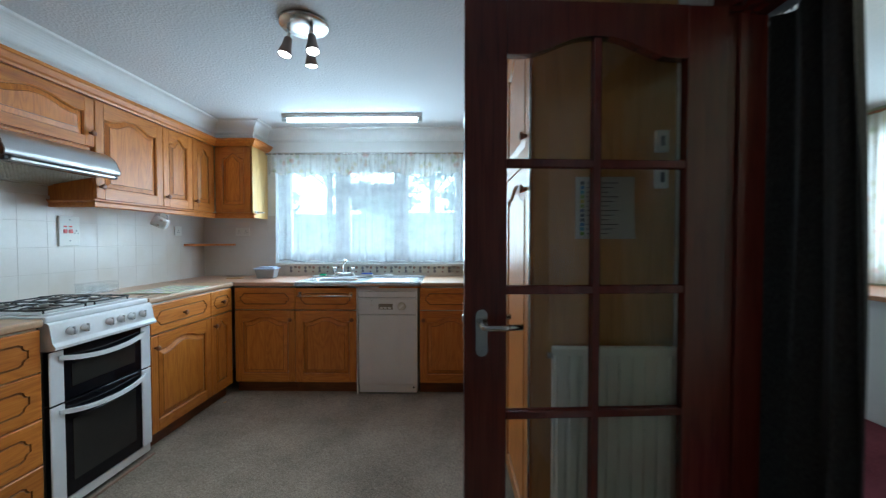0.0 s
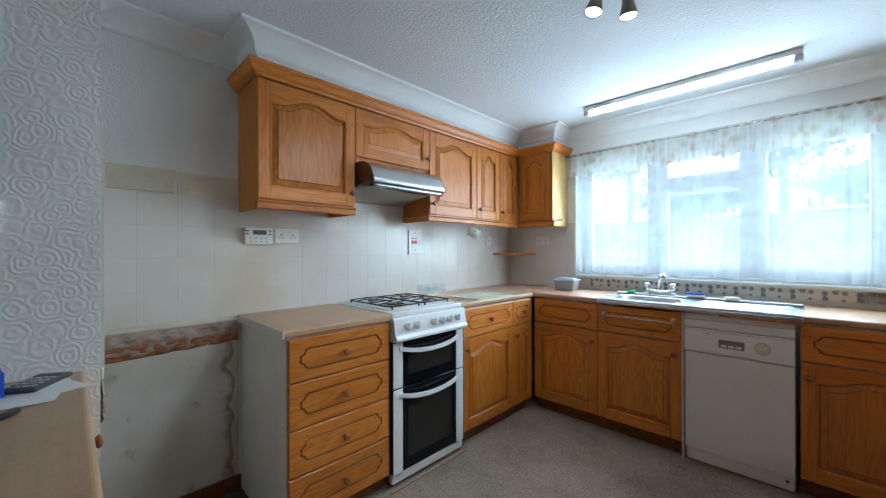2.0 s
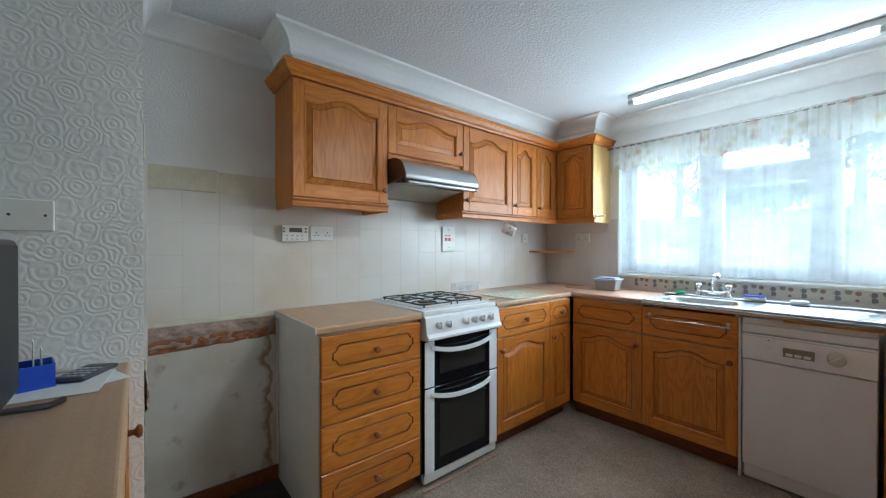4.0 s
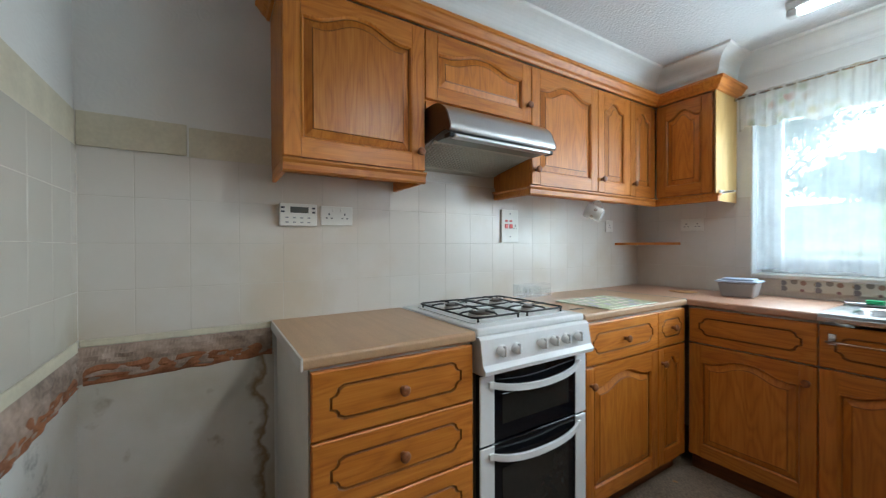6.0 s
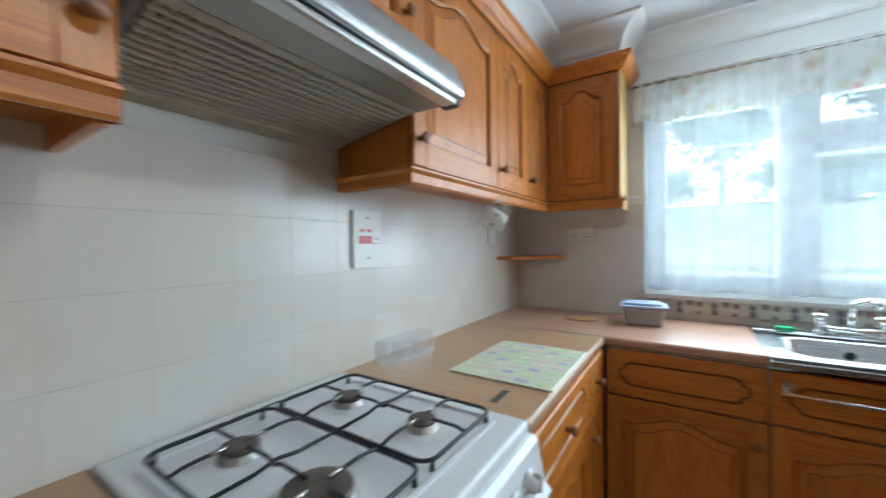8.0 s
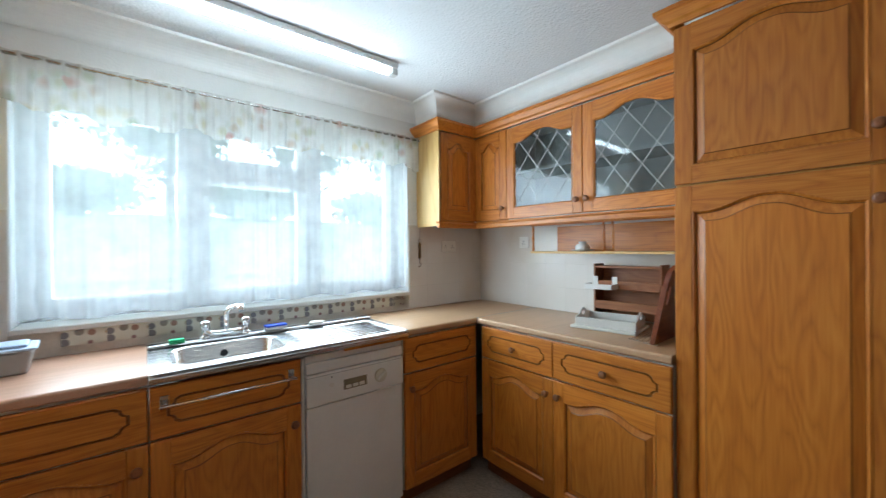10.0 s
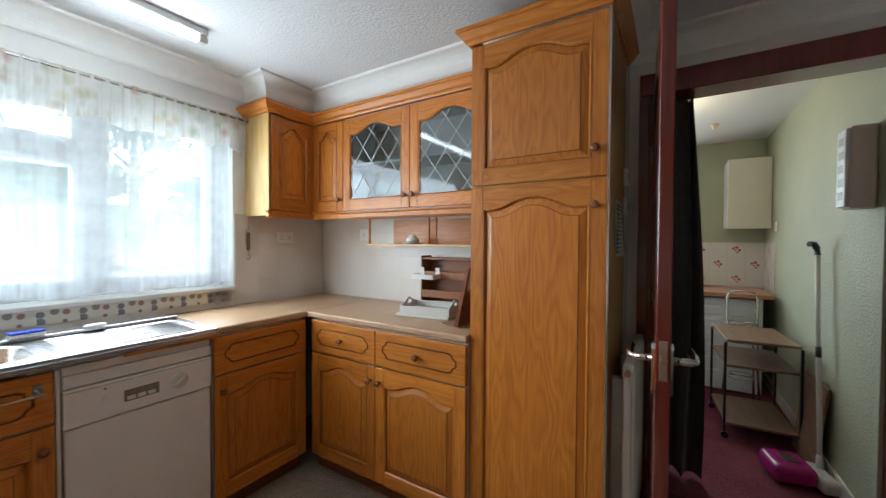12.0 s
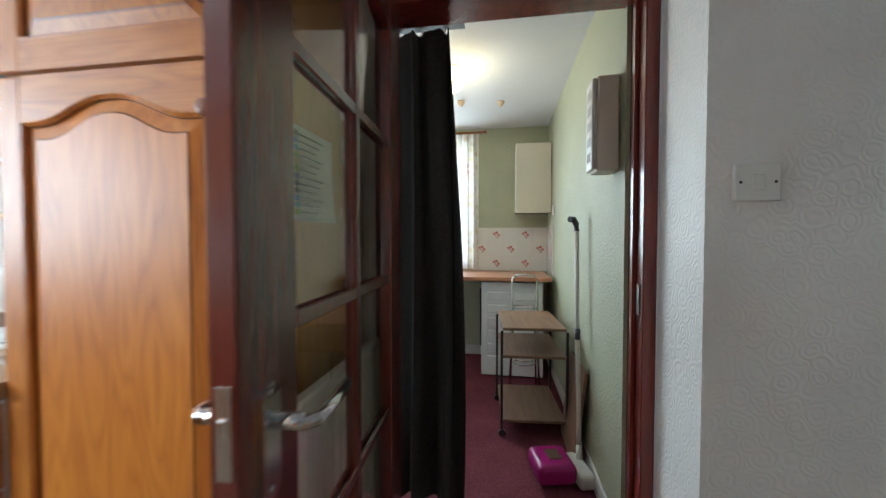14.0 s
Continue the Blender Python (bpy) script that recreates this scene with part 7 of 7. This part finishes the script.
utility_window()
for y0, y1, sd in ((1.5, 1.8, 2.0), (3.2, 3.62, 5.0)):
    bm = cloth_sheet(y0, y1, 2.335, lambda u: 0.925, 0.014, 0.075, 60, 16, sd)
    solo("floral_curtain", bm, m_floralcurtain, "cream floral curtain at the utility window", "curtain", "utility curtains", m=pose(UX - 0.06, 0, 0) @ Matrix.Rotation(radians(90), 4, 'Z'))
t = thing("curtain_pole", pose(UX - 0.06, 0, 2.35), "dark wooden curtain pole with ball ends", "curtain pole")
part("pole", cyl(bmesh.new(), (0, 1.44, 0), (0, 3.7, 0), 0.011, seg=12), pine_dark, t)
for y in (1.43, 3.71):
    part("finial", lathe(bmesh.new(), [(0.004, -0.018), (0.016, -0.01), (0.018, 0.0), (0.014, 0.012), (0.004, 0.018)], Matrix.Translation((0, y, 0)), 14), pine_dark, t)
for y in (1.48, 3.66):
    part("bracket", bx(0.0, 0.058, y - 0.006, y + 0.006, -0.008, 0.008), pine_dark, t)

# ceiling globe and small ceiling fittings
t = thing("ceiling_globe", pose(2.47, 1.6, CEIL - 0.02), "warm glowing opal ceiling globe", "ceiling light")
part("base", lathe(bmesh.new(), [(0.05, -0.001), (0.05, -0.02), (0.035, -0.03), (0.01, -0.031)], None, 20), m_white, t)
part("shade", lathe(bmesh.new(), [(0.035, -0.03), (0.07, -0.05), (0.088, -0.09), (0.08, -0.13), (0.05, -0.16), (0.006, -0.17)], None, 26), m_globe, t, "glowing opal glass shade")
la = bpy.data.lights.new("globe_bulb", 'POINT')
la.energy, la.color, la.shadow_soft_size = 1.7, (1.0, 0.8, 0.52), 0.09
ob = new("globe_bulb", la)
ob.location = (2.47, 1.6, CEIL - 0.29)
for x, y in ((3.16, 1.27), (3.1, 1.6)):
    bm = lathe(bmesh.new(), [(0.03, -0.0005), (0.028, -0.015), (0.012, -0.04), (0.004, -0.046)], None, 16)
    solo("ceiling_fitting", bm, plain("cream_fitting", (0.7, 0.55, 0.36), 0.4), "small cream cone fitting on the ceiling", "ceiling fitting", m=pose(x, y, CEIL - 0.02))


def heater():
    t = thing("wall_heater", pose(1.55, 0.79, 1.515), "beige wall-mounted fan heater with slots", "heater")
    bm = bmesh.new()
    box(bm, 0, 0.12, 0.001, 0.09, 0, 0.385, 0.01, seg=2)
    part("case", bm, m_beige_heater, t)
    part("front", bx(0.006, 0.114, 0.0905, 0.106, 0.01, 0.375, 0.004), m_offwhite, t, "white slotted front")
    for k in range(5):
        part("slot", bx(0.03, 0.09, 0.1062, 0.1072, 0.045 + k * 0.064, 0.082 + k * 0.064), m_endcap if k == 0 else m_tub, t)


heater()


def trolley():
    t = thing("trolley", pose(2.29, 0.85, 0.004, 0, 0, 4), "three-tier wood-effect trolley on castors", "trolley")
    W, D = 0.41, 0.56
    for z in (0.1, 0.5, 0.672):
        part("shelf", bx(0.0, D, 0.012, W - 0.012, z, z + 0.018, 0.003), teak, t, "brown wood-effect shelf")
    for x in (0.02, D - 0.02):
        for y in (0.0, W - 0.012):
            part("leg", bx(x - 0.009, x + 0.009, y - 0.004, y + 0.0115, 0.05, 0.665, 0.002), m_black, t, "black tubular leg")
            bm = cyl(bmesh.new(), (x - 0.01, y, 0.022), (x + 0.01, y, 0.022), 0.022, seg=16)
            cyl(bm, (x, y, 0.024), (x, y, 0.052), 0.005, seg=8)
            part("castor", bm, m_black, t)


trolley()


def sweeper():
    t = thing("floor_sweeper", pose(1.93, 0.93, 0.004, 0, 0, 12), "magenta and white electric floor sweeper with a long handle", "floor sweeper")
    bm = bmesh.new()
    box(bm, -0.1, 0.12, -0.035, 0.165, 0.012, 0.115, 0.035, seg=4)
    part("body", bm, m_magenta, t, "shiny magenta plastic body")
    bm = bmesh.new()
    box(bm, -0.125, 0.1, -0.115, -0.03, 0.006, 0.08, 0.02, seg=3)
    part("rear_shell", bm, m_offwhite, t, "white plastic rear shell")
    part("grip_recess", bx(-0.03, 0.06, 0.02, 0.09, 0.1135, 0.118, 0.002), m_endcap, t, "dark grip recess")
    bm = bmesh.new()
    tube(bm, [(0.03, -0.09, 0.07), (0.05, -0.095, 0.3), (0.12, -0.11, 0.85), (0.17, -0.125, 1.28)], 0.012, 10)
    part("handle_tube", bm, m_offwhite, t, "white metal handle tube")
    part("joint", cyl(bmesh.new(), (0.03, -0.09, 0.05), (0.034, -0.091, 0.15), 0.02, 0.014, seg=14), m_offwhite, t)
    bm = bmesh.new()
    tube(bm, [(0.17, -0.125, 1.28), (0.175, -0.122, 1.32), (0.17, -0.105, 1.345), (0.16, -0.08, 1.345)], 0.017, 10)
    part("grip", bm, m_dark, t, "dark grey hand grip")
    part("collar", cyl(bmesh.new(), (0.1, -0.106, 0.69), (0.107, -0.108, 0.75), 0.0145, seg=12), m_dark, t)


sweeper()
bm = bx(-0.2, 0.2, 0.0, 0.016, 0.0, 0.52, 0.002)
solo("hardboard_panel", bm, teak, "brown wood-effect board leaning against the green wall", "board", m=pose(2.22, 0.86, 0.005, 7, 0, 0))


def stool():
    t = thing("bar_stool", pose(3.02, 1.07, 0.004), "chrome wire stool with a ringed frame behind the trolley", "stool")
    for y in (-0.1, 0.1):
        bm = tube(bmesh.new(), [(-0.02, y * 1.2, 0.0), (0.0, y, 0.45), (0.02, y, 0.9), (0.03, y * 0.8, 0.935)], 0.009, 10)
        part("leg", bm, m_chrome, t)
    part("back_rail", tube(bmesh.new(), [(0.03, -0.08, 0.935), (0.034, 0, 0.945), (0.03, 0.08, 0.935)], 0.009, 10), m_chrome, t)
    for z, r in ((0.22, 0.09), (0.25, 0.075), (0.52, 0.1), (0.68, 0.1)):
        part("ring", tube(bmesh.new(), [(0.02 + r * 0.7 * math.cos(radians(a)), r * math.sin(radians(a)), z) for a in range(0, 360, 15)], 0.005, 8, closed=True), m_chrome, t)
    for y in (-0.09, 0.09):
        part("rear_leg", tube(bmesh.new(), [(0.16, y * 1.2, 0.0), (0.1, y, 0.45), (0.08, y * 0.9, 0.69)], 0.008, 10), m_chrome, t)


stool()
tagged(part("baseboard_utility", bx(DW_X + 0.17, UX, 0.79, 0.803, 0.004, 0.1, 0.003), m_skirt, None), "white gloss skirting board", "baseboard", kind="structure")
tagged(part("baseboard_utility", bx(UX - 0.013, UX, 1.46, 1.9, 0.004, 0.1, 0.003), m_skirt, None), "white gloss skirting board", "baseboard", kind="structure")
t = plate_thing("wall_socket", pose(3.42, 0.7905, 1.5, 0, 0, R180), 0.087, 0.087, "white wall switch above the utility tiles", "socket")
part("rocker", bx(-0.008, 0.008, -0.014, -0.0095, -0.012, 0.012, 0.001), m_plastic, t)

def torn_edge():
    """Ragged paint and paper edge where the wall meets the door frame."""
    rnd = random.Random(12)
    bm = bmesh.new()
    n = 90
    rows = []
    for k in range(n + 1):
        z = FZ + (DH + 0.1 - FZ) * k / n
        w = 0.008 + 0.009 * abs(noise.noise(Vector((0, 0, z * 9)))) + 0.003 * rnd.random()
        x, y = DW_X - 0.0125, DY0 - 0.0465
        rows.append([bm.verts.new((x, y, z)), bm.verts.new((x - 0.003, y - 0.0005 + 0.004, z)), bm.verts.new((x - w, y + 0.002, z)), bm.verts.new((x - w, y, z))])
    for a, b in zip(rows, rows[1:]):
        for i in range(3):
            bm.faces.new((a[i], a[i + 1], b[i + 1], b[i]))
    return fix(bm)


tagged(part("trim_torn_edge", torn_edge(), m_plaster, None), "ragged white paint edge beside the door frame", "trim", kind="structure")
solo("nail", cyl(bmesh.new(), (1.03, 0.5, 1.86), (1.041, 0.5, 1.86), 0.005, seg=10), m_dark, "small dark nail in the papered wall", "nail")

# ---- outside ----
def garden_ground():
    """One sheet: a level patch behind the house, a bank rising beyond the fence, then level ground to the horizon."""
    prof = [(NY + 0.29, -0.3), (9.9, -0.3), (10.6, 0.1), (12.2, 1.35), (13.6, 2.1), (15.5, 2.35), (200, 2.4)]
    bm = bmesh.new()
    n = 48
    rows = []
    for y, z in prof:
        rows.append([bm.verts.new((-60 + 120 * k / n, y, z + (0.12 * noise.noise(Vector((k * 0.7, y, 3.0))) if 10 < y < 20 else 0))) for k in range(n + 1)])
    for a, b in zip(rows, rows[1:]):
        for k in range(n):
            bm.faces.new((a[k], a[k + 1], b[k + 1], b[k])).smooth = True
    tagged(part("ground", fix(bm), m_grass, None), "sloping garden lawn beyond the window", "ground", kind="structure")


garden_ground()
tagged(part("ground_east", bx(UX + 0.15, 60, -60, NY + 0.28, -0.4, -0.3), m_grass, None), "garden lawn beyond the utility window", "ground", kind="structure")
t = thing("garden_fence", pose(-6, 9.5, -0.3), "weathered horizontal-board garden fence", "fence")
for k in range(9):
    part("post", bx(k * 1.5 - 0.05, k * 1.5 + 0.05, 0, 0.1, 0, 1.75, 0.006), m_fence, t)
for k in range(7):
    part("board", bx(-0.05, 12.05, -0.03, -0.002, 0.1 + k * 0.22, 0.24 + k * 0.22, 0.004), m_fence, t)


def leafy(name, centre, size, count, seed, label, category, trunk=None):
    rnd = random.Random(seed)
    t = thing(name, pose(*centre), label, category)
    bm = bmesh.new()
    for k in range(count):
        d = Vector((rnd.gauss(0, 1), rnd.gauss(0, 1), rnd.gauss(0, 1))).normalized()
        r = rnd.random() ** 0.45 * (0.75 + 0.35 * noise.noise(d * 2.3 + Vector((seed, 0, 0))))
        p = Vector((d.x * size[0], d.y * size[1], d.z * size[2])) * r + Vector((0, 0, size[2] + (trunk or 0)))
        s = rnd.uniform(0.08, 0.2)
        q = Euler((rnd.uniform(0, 6), rnd.uniform(0, 6), rnd.uniform(0, 6))).to_matrix()
        vs = [bm.verts.new(p + q @ Vector(c) * s) for c in ((-0.5, 0, 0), (0, -0.35, 0.05), (0.9, 0, 0), (0, 0.35, 0.05))]
        bm.faces.new(vs)
    part("crown", bm, m_leaf, t)
    if trunk is not None:
        bm = bmesh.new()
        h = trunk + size[2]
        cyl(bm, (0, 0, 0), (0.05, 0.03, h), 0.14, 0.06, 12)
        for k in range(6):
            a = k * 1.05
            z = trunk * 0.7 + 0.12 * k
            cyl(bm, (0.02, 0.01, z), (size[0] * 0.6 * math.cos(a), size[1] * 0.6 * math.sin(a), z + size[2] * 0.6), 0.045, 0.012, 8)
        part("trunk", bm, m_bark, t)


leafy("tree", (3.6, 15.2, 2.2), (2.4, 1.6, 1.9), 5200, 5, "broadleaf garden tree on the bank", "tree", 1.3)
leafy("tree", (-0.4, 16.0, 2.2), (2.2, 1.5, 1.7), 5200, 11, "broadleaf garden tree on the bank", "tree", 1.2)
leafy("tree", (-4.6, 15.4, 2.2), (2.3, 1.6, 1.8), 5200, 9, "broadleaf garden tree on the bank", "tree", 1.2)
leafy("tree", (8.4, 16.2, 2.2), (2.6, 1.7, 2.1), 5200, 14, "broadleaf garden tree on the bank", "tree", 1.4)
leafy("tree", (-9.2, 16.4, 2.2), (2.6, 1.7, 2.1), 5200, 17, "broadleaf garden tree on the bank", "tree", 1.4)
for k, hx in enumerate((-7.0, -2.5, 1.7, 5.9, 10.4)):
    leafy("shrub", (hx, 14.3 + 0.3 * (k % 2), 2.1), (2.2, 0.8, 0.8), 3000, 20 + k, "leafy garden shrub along the top of the bank", "shrub", 0.0)
leafy("shrub", (-1.9, 8.9, -0.3), (0.8, 0.45, 0.5), 1600, 2, "low green garden shrub by the fence", "shrub", 0.0)
leafy("shrub", (2.4, 8.8, -0.3), (0.9, 0.45, 0.55), 1600, 7, "low green garden shrub by the fence", "shrub", 0.0)
for k, (za, zb) in enumerate(((2.75, 2.6), (2.66, 2.42))):
    bm = tube(bmesh.new(), [(-5.0 + 11.0 * i / 16, 7.4 + 0.5 * k, za + (zb - za) * i / 16 - 0.25 * math.sin(math.pi * i / 16)) for i in range(17)], 0.007, 6)
    solo("washing_line", bm, m_white, "thin white washing line across the garden", "washing line")
m_skyglow = emit("overcast_sky_glow", (0.82, 0.92, 1.0), 0.6)
bm = bmesh.new()
n = 24
ring = [(60 * math.cos(radians(180 * k / n)), NY + 60 * math.sin(radians(180 * k / n))) for k in range(n + 1)]
lo = [bm.verts.new((x, y, -0.3)) for x, y in ring]
hi = [bm.verts.new((x, y, 40)) for x, y in ring]
for k in range(n):
    bm.faces.new((lo[k], lo[k + 1], hi[k + 1], hi[k]))
tagged(part("backdrop", bm, m_skyglow, None), "bright overcast sky beyond the garden", "sky", kind="structure")


# ---- tiles, piece by piece ----
def tile_mesh(name, w, h, d=0.006, material=None):
    bm = bx(0, w, -d, 0, 0, h, 0.0008)
    me = bpy.data.meshes.new(name)
    bm.to_mesh(me)
    bm.free()
    me.materials.append(material or m_tile)
    return me


P = 0.166
GAP = 0.0016
full = tile_mesh("tile", P - GAP, P - GAP)


def tile_field(parent, m, length, z0, z1, first=P, material=None, pitch=P, mesh=None, skip=None, depth=0.006):
    """Rows of tiles along a wall; m carries (x along, -y out)."""
    made = {}
    inv = parent.matrix_world.inverted()
    x = 0.0
    i = 0
    while x < length - 0.012:
        w = first if i == 0 else pitch
        w = min(w, length - x)
        z = z0
        j = 0
        while z < z1 - 0.012:
            h = min(pitch, z1 - z)
            if not (skip and skip(x, x + w, z, z + h)):
                if mesh and abs(w - pitch) < 1e-4 and abs(h - pitch) < 1e-4:
                    me = mesh
                else:
                    key = (round(w, 4), round(h, 4))
                    if key not in made:
                        made[key] = tile_mesh("tile_cut", w - GAP, h - GAP, depth, material)
                    me = made[key]
                ob = new("tile", me)
                ob.parent = parent
                ob.matrix_local = inv @ m @ Matrix.Translation((x + GAP / 2, 0, z + GAP / 2))
            z += h
            j += 1
        x += w
        i += 1


ZB, ZT = 0.905, 1.569
for nm, q in (("grout_bed_west", (WX, WX + 0.0094, NOOK_Y + 0.001, NY - 0.001, ZB, ZT)), ("grout_bed_nook", (WX + 0.0095, BREAST_X - 0.014, NOOK_Y, NOOK_Y + 0.0094, ZB, ZT)),
              ("grout_bed_north", (WX + 0.0095, WIN_X0 - 0.001, NY - 0.0094, NY, 0.911, 1.535)), ("grout_bed_north", (WIN_X1 + 0.001, EX - 0.0095, NY - 0.0094, NY, 0.911, 1.535)),
              ("grout_bed_sill", (WIN_X0 - 0.001, WIN_X1 + 0.001, NY - 0.0042, NY, 0.911, WIN_Z0 - 0.0125)), ("grout_bed_east", (EX - 0.0094, EX, 2.386, NY - 0.0095, 0.911, 1.55))):
    tagged(part(nm, bx(*q), m_grout, None), "grey grout between the wall tiles", "grout", kind="structure")
tile_field(wall_west, pose(WX + 0.004, NOOK_Y + 0.006, 0, 0, 0, R90), NY - NOOK_Y - 0.012, ZB, ZT, first=0.155, mesh=full, skip=lambda a, b, c, d: False)
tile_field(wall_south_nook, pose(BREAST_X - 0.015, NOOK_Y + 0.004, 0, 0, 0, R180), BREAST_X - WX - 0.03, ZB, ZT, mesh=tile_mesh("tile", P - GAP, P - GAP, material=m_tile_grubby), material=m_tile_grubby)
tile_field(wall_north, pose(WX + 0.012, NY - 0.004, 0), WIN_X0 - WX - 0.014, 0.911, 1.535, mesh=full)
tile_field(wall_north, pose(WIN_X1 + 0.002, NY - 0.004, 0), EX - WIN_X1 - 0.014, 0.911, 1.535, mesh=full)
tile_field(wall_east, pose(EX - 0.004, NY - 0.012, 0, 0, 0, RM90), NY - 2.4, 0.911, 1.545, mesh=full)
bmesh_border = tile_mesh("border_tile", 0.15 - GAP, 0.068, 0.007, m_border)
k = 0
x = WIN_X0 + 0.15
while x < WIN_X1 - 0.01:
    ob = new("border_tile", bmesh_border)
    ob.parent = wall_north
    ob.matrix_local = pose(min(x, WIN_X1 - 0.15), NY - 0.0045, 0.948)
    x += 0.15
# utility splashback
m_utile = plain("utility_tile_glaze", (0.72, 0.7, 0.65), 0.2, var=0.04)
m_motif = plain("tile_motif_red", (0.5, 0.12, 0.1), 0.35, var=0.2)
ut = tile_mesh("utility_tile", 0.15 - GAP, 0.15 - GAP, 0.006, m_utile)
uw = thing("utility_splashback", pose(UX - 0.001, 0, 0), "white utility tiles, some with a red flower motif", "splashback", kind="structure")
bm = bmesh.new()
for cx, cz, rr_ in ((0.004, 0.022, 0.015), (-0.024, 0.012, 0.012), (0.026, -0.004, 0.014), (-0.006, -0.008, 0.009), (0.01, -0.028, 0.01)):
    lathe(bm, [(rr_, 0.0), (rr_ * 0.8, 0.0012), (0.001, 0.0014)], Matrix.Translation((cx, 0, cz)) @ Matrix.Rotation(radians(90), 4, 'X'), 10)
motif = bpy.data.meshes.new("motif")
bm.to_mesh(motif)
bm.free()
motif.materials.append(m_motif)
for wallm, n in ((pose(UX - 0.001, 1.54, 0, 0, 0, RM90), 5), (pose(UX - 0.01, 0.791, 0, 0, 0, R180), 3)):
    inv = uw.matrix_world.inverted()
    for i in range(n):
        for j in range(4):
            z = 0.906 + j * 0.15
            h = 0.15
            if z + h > 1.45:
                continue
            ob = new("tile", ut)
            ob.parent = uw
            ob.matrix_local = inv @ wallm @ Matrix.Translation((i * 0.15, 0, z))
            if (i + j) % 2 == 1:
                mo = new("motif", motif)
                mo.parent = uw
                mo.matrix_local = inv @ wallm @ Matrix.Translation((i * 0.15 + 0.075, -0.006, z + 0.078))
tagged(part("grout_bed_utility", bx(UX - 0.0009, UX, 0.79, 1.55, 0.905, 1.36), m_grout, None), "grey grout between the utility tiles", "grout", kind="structure")
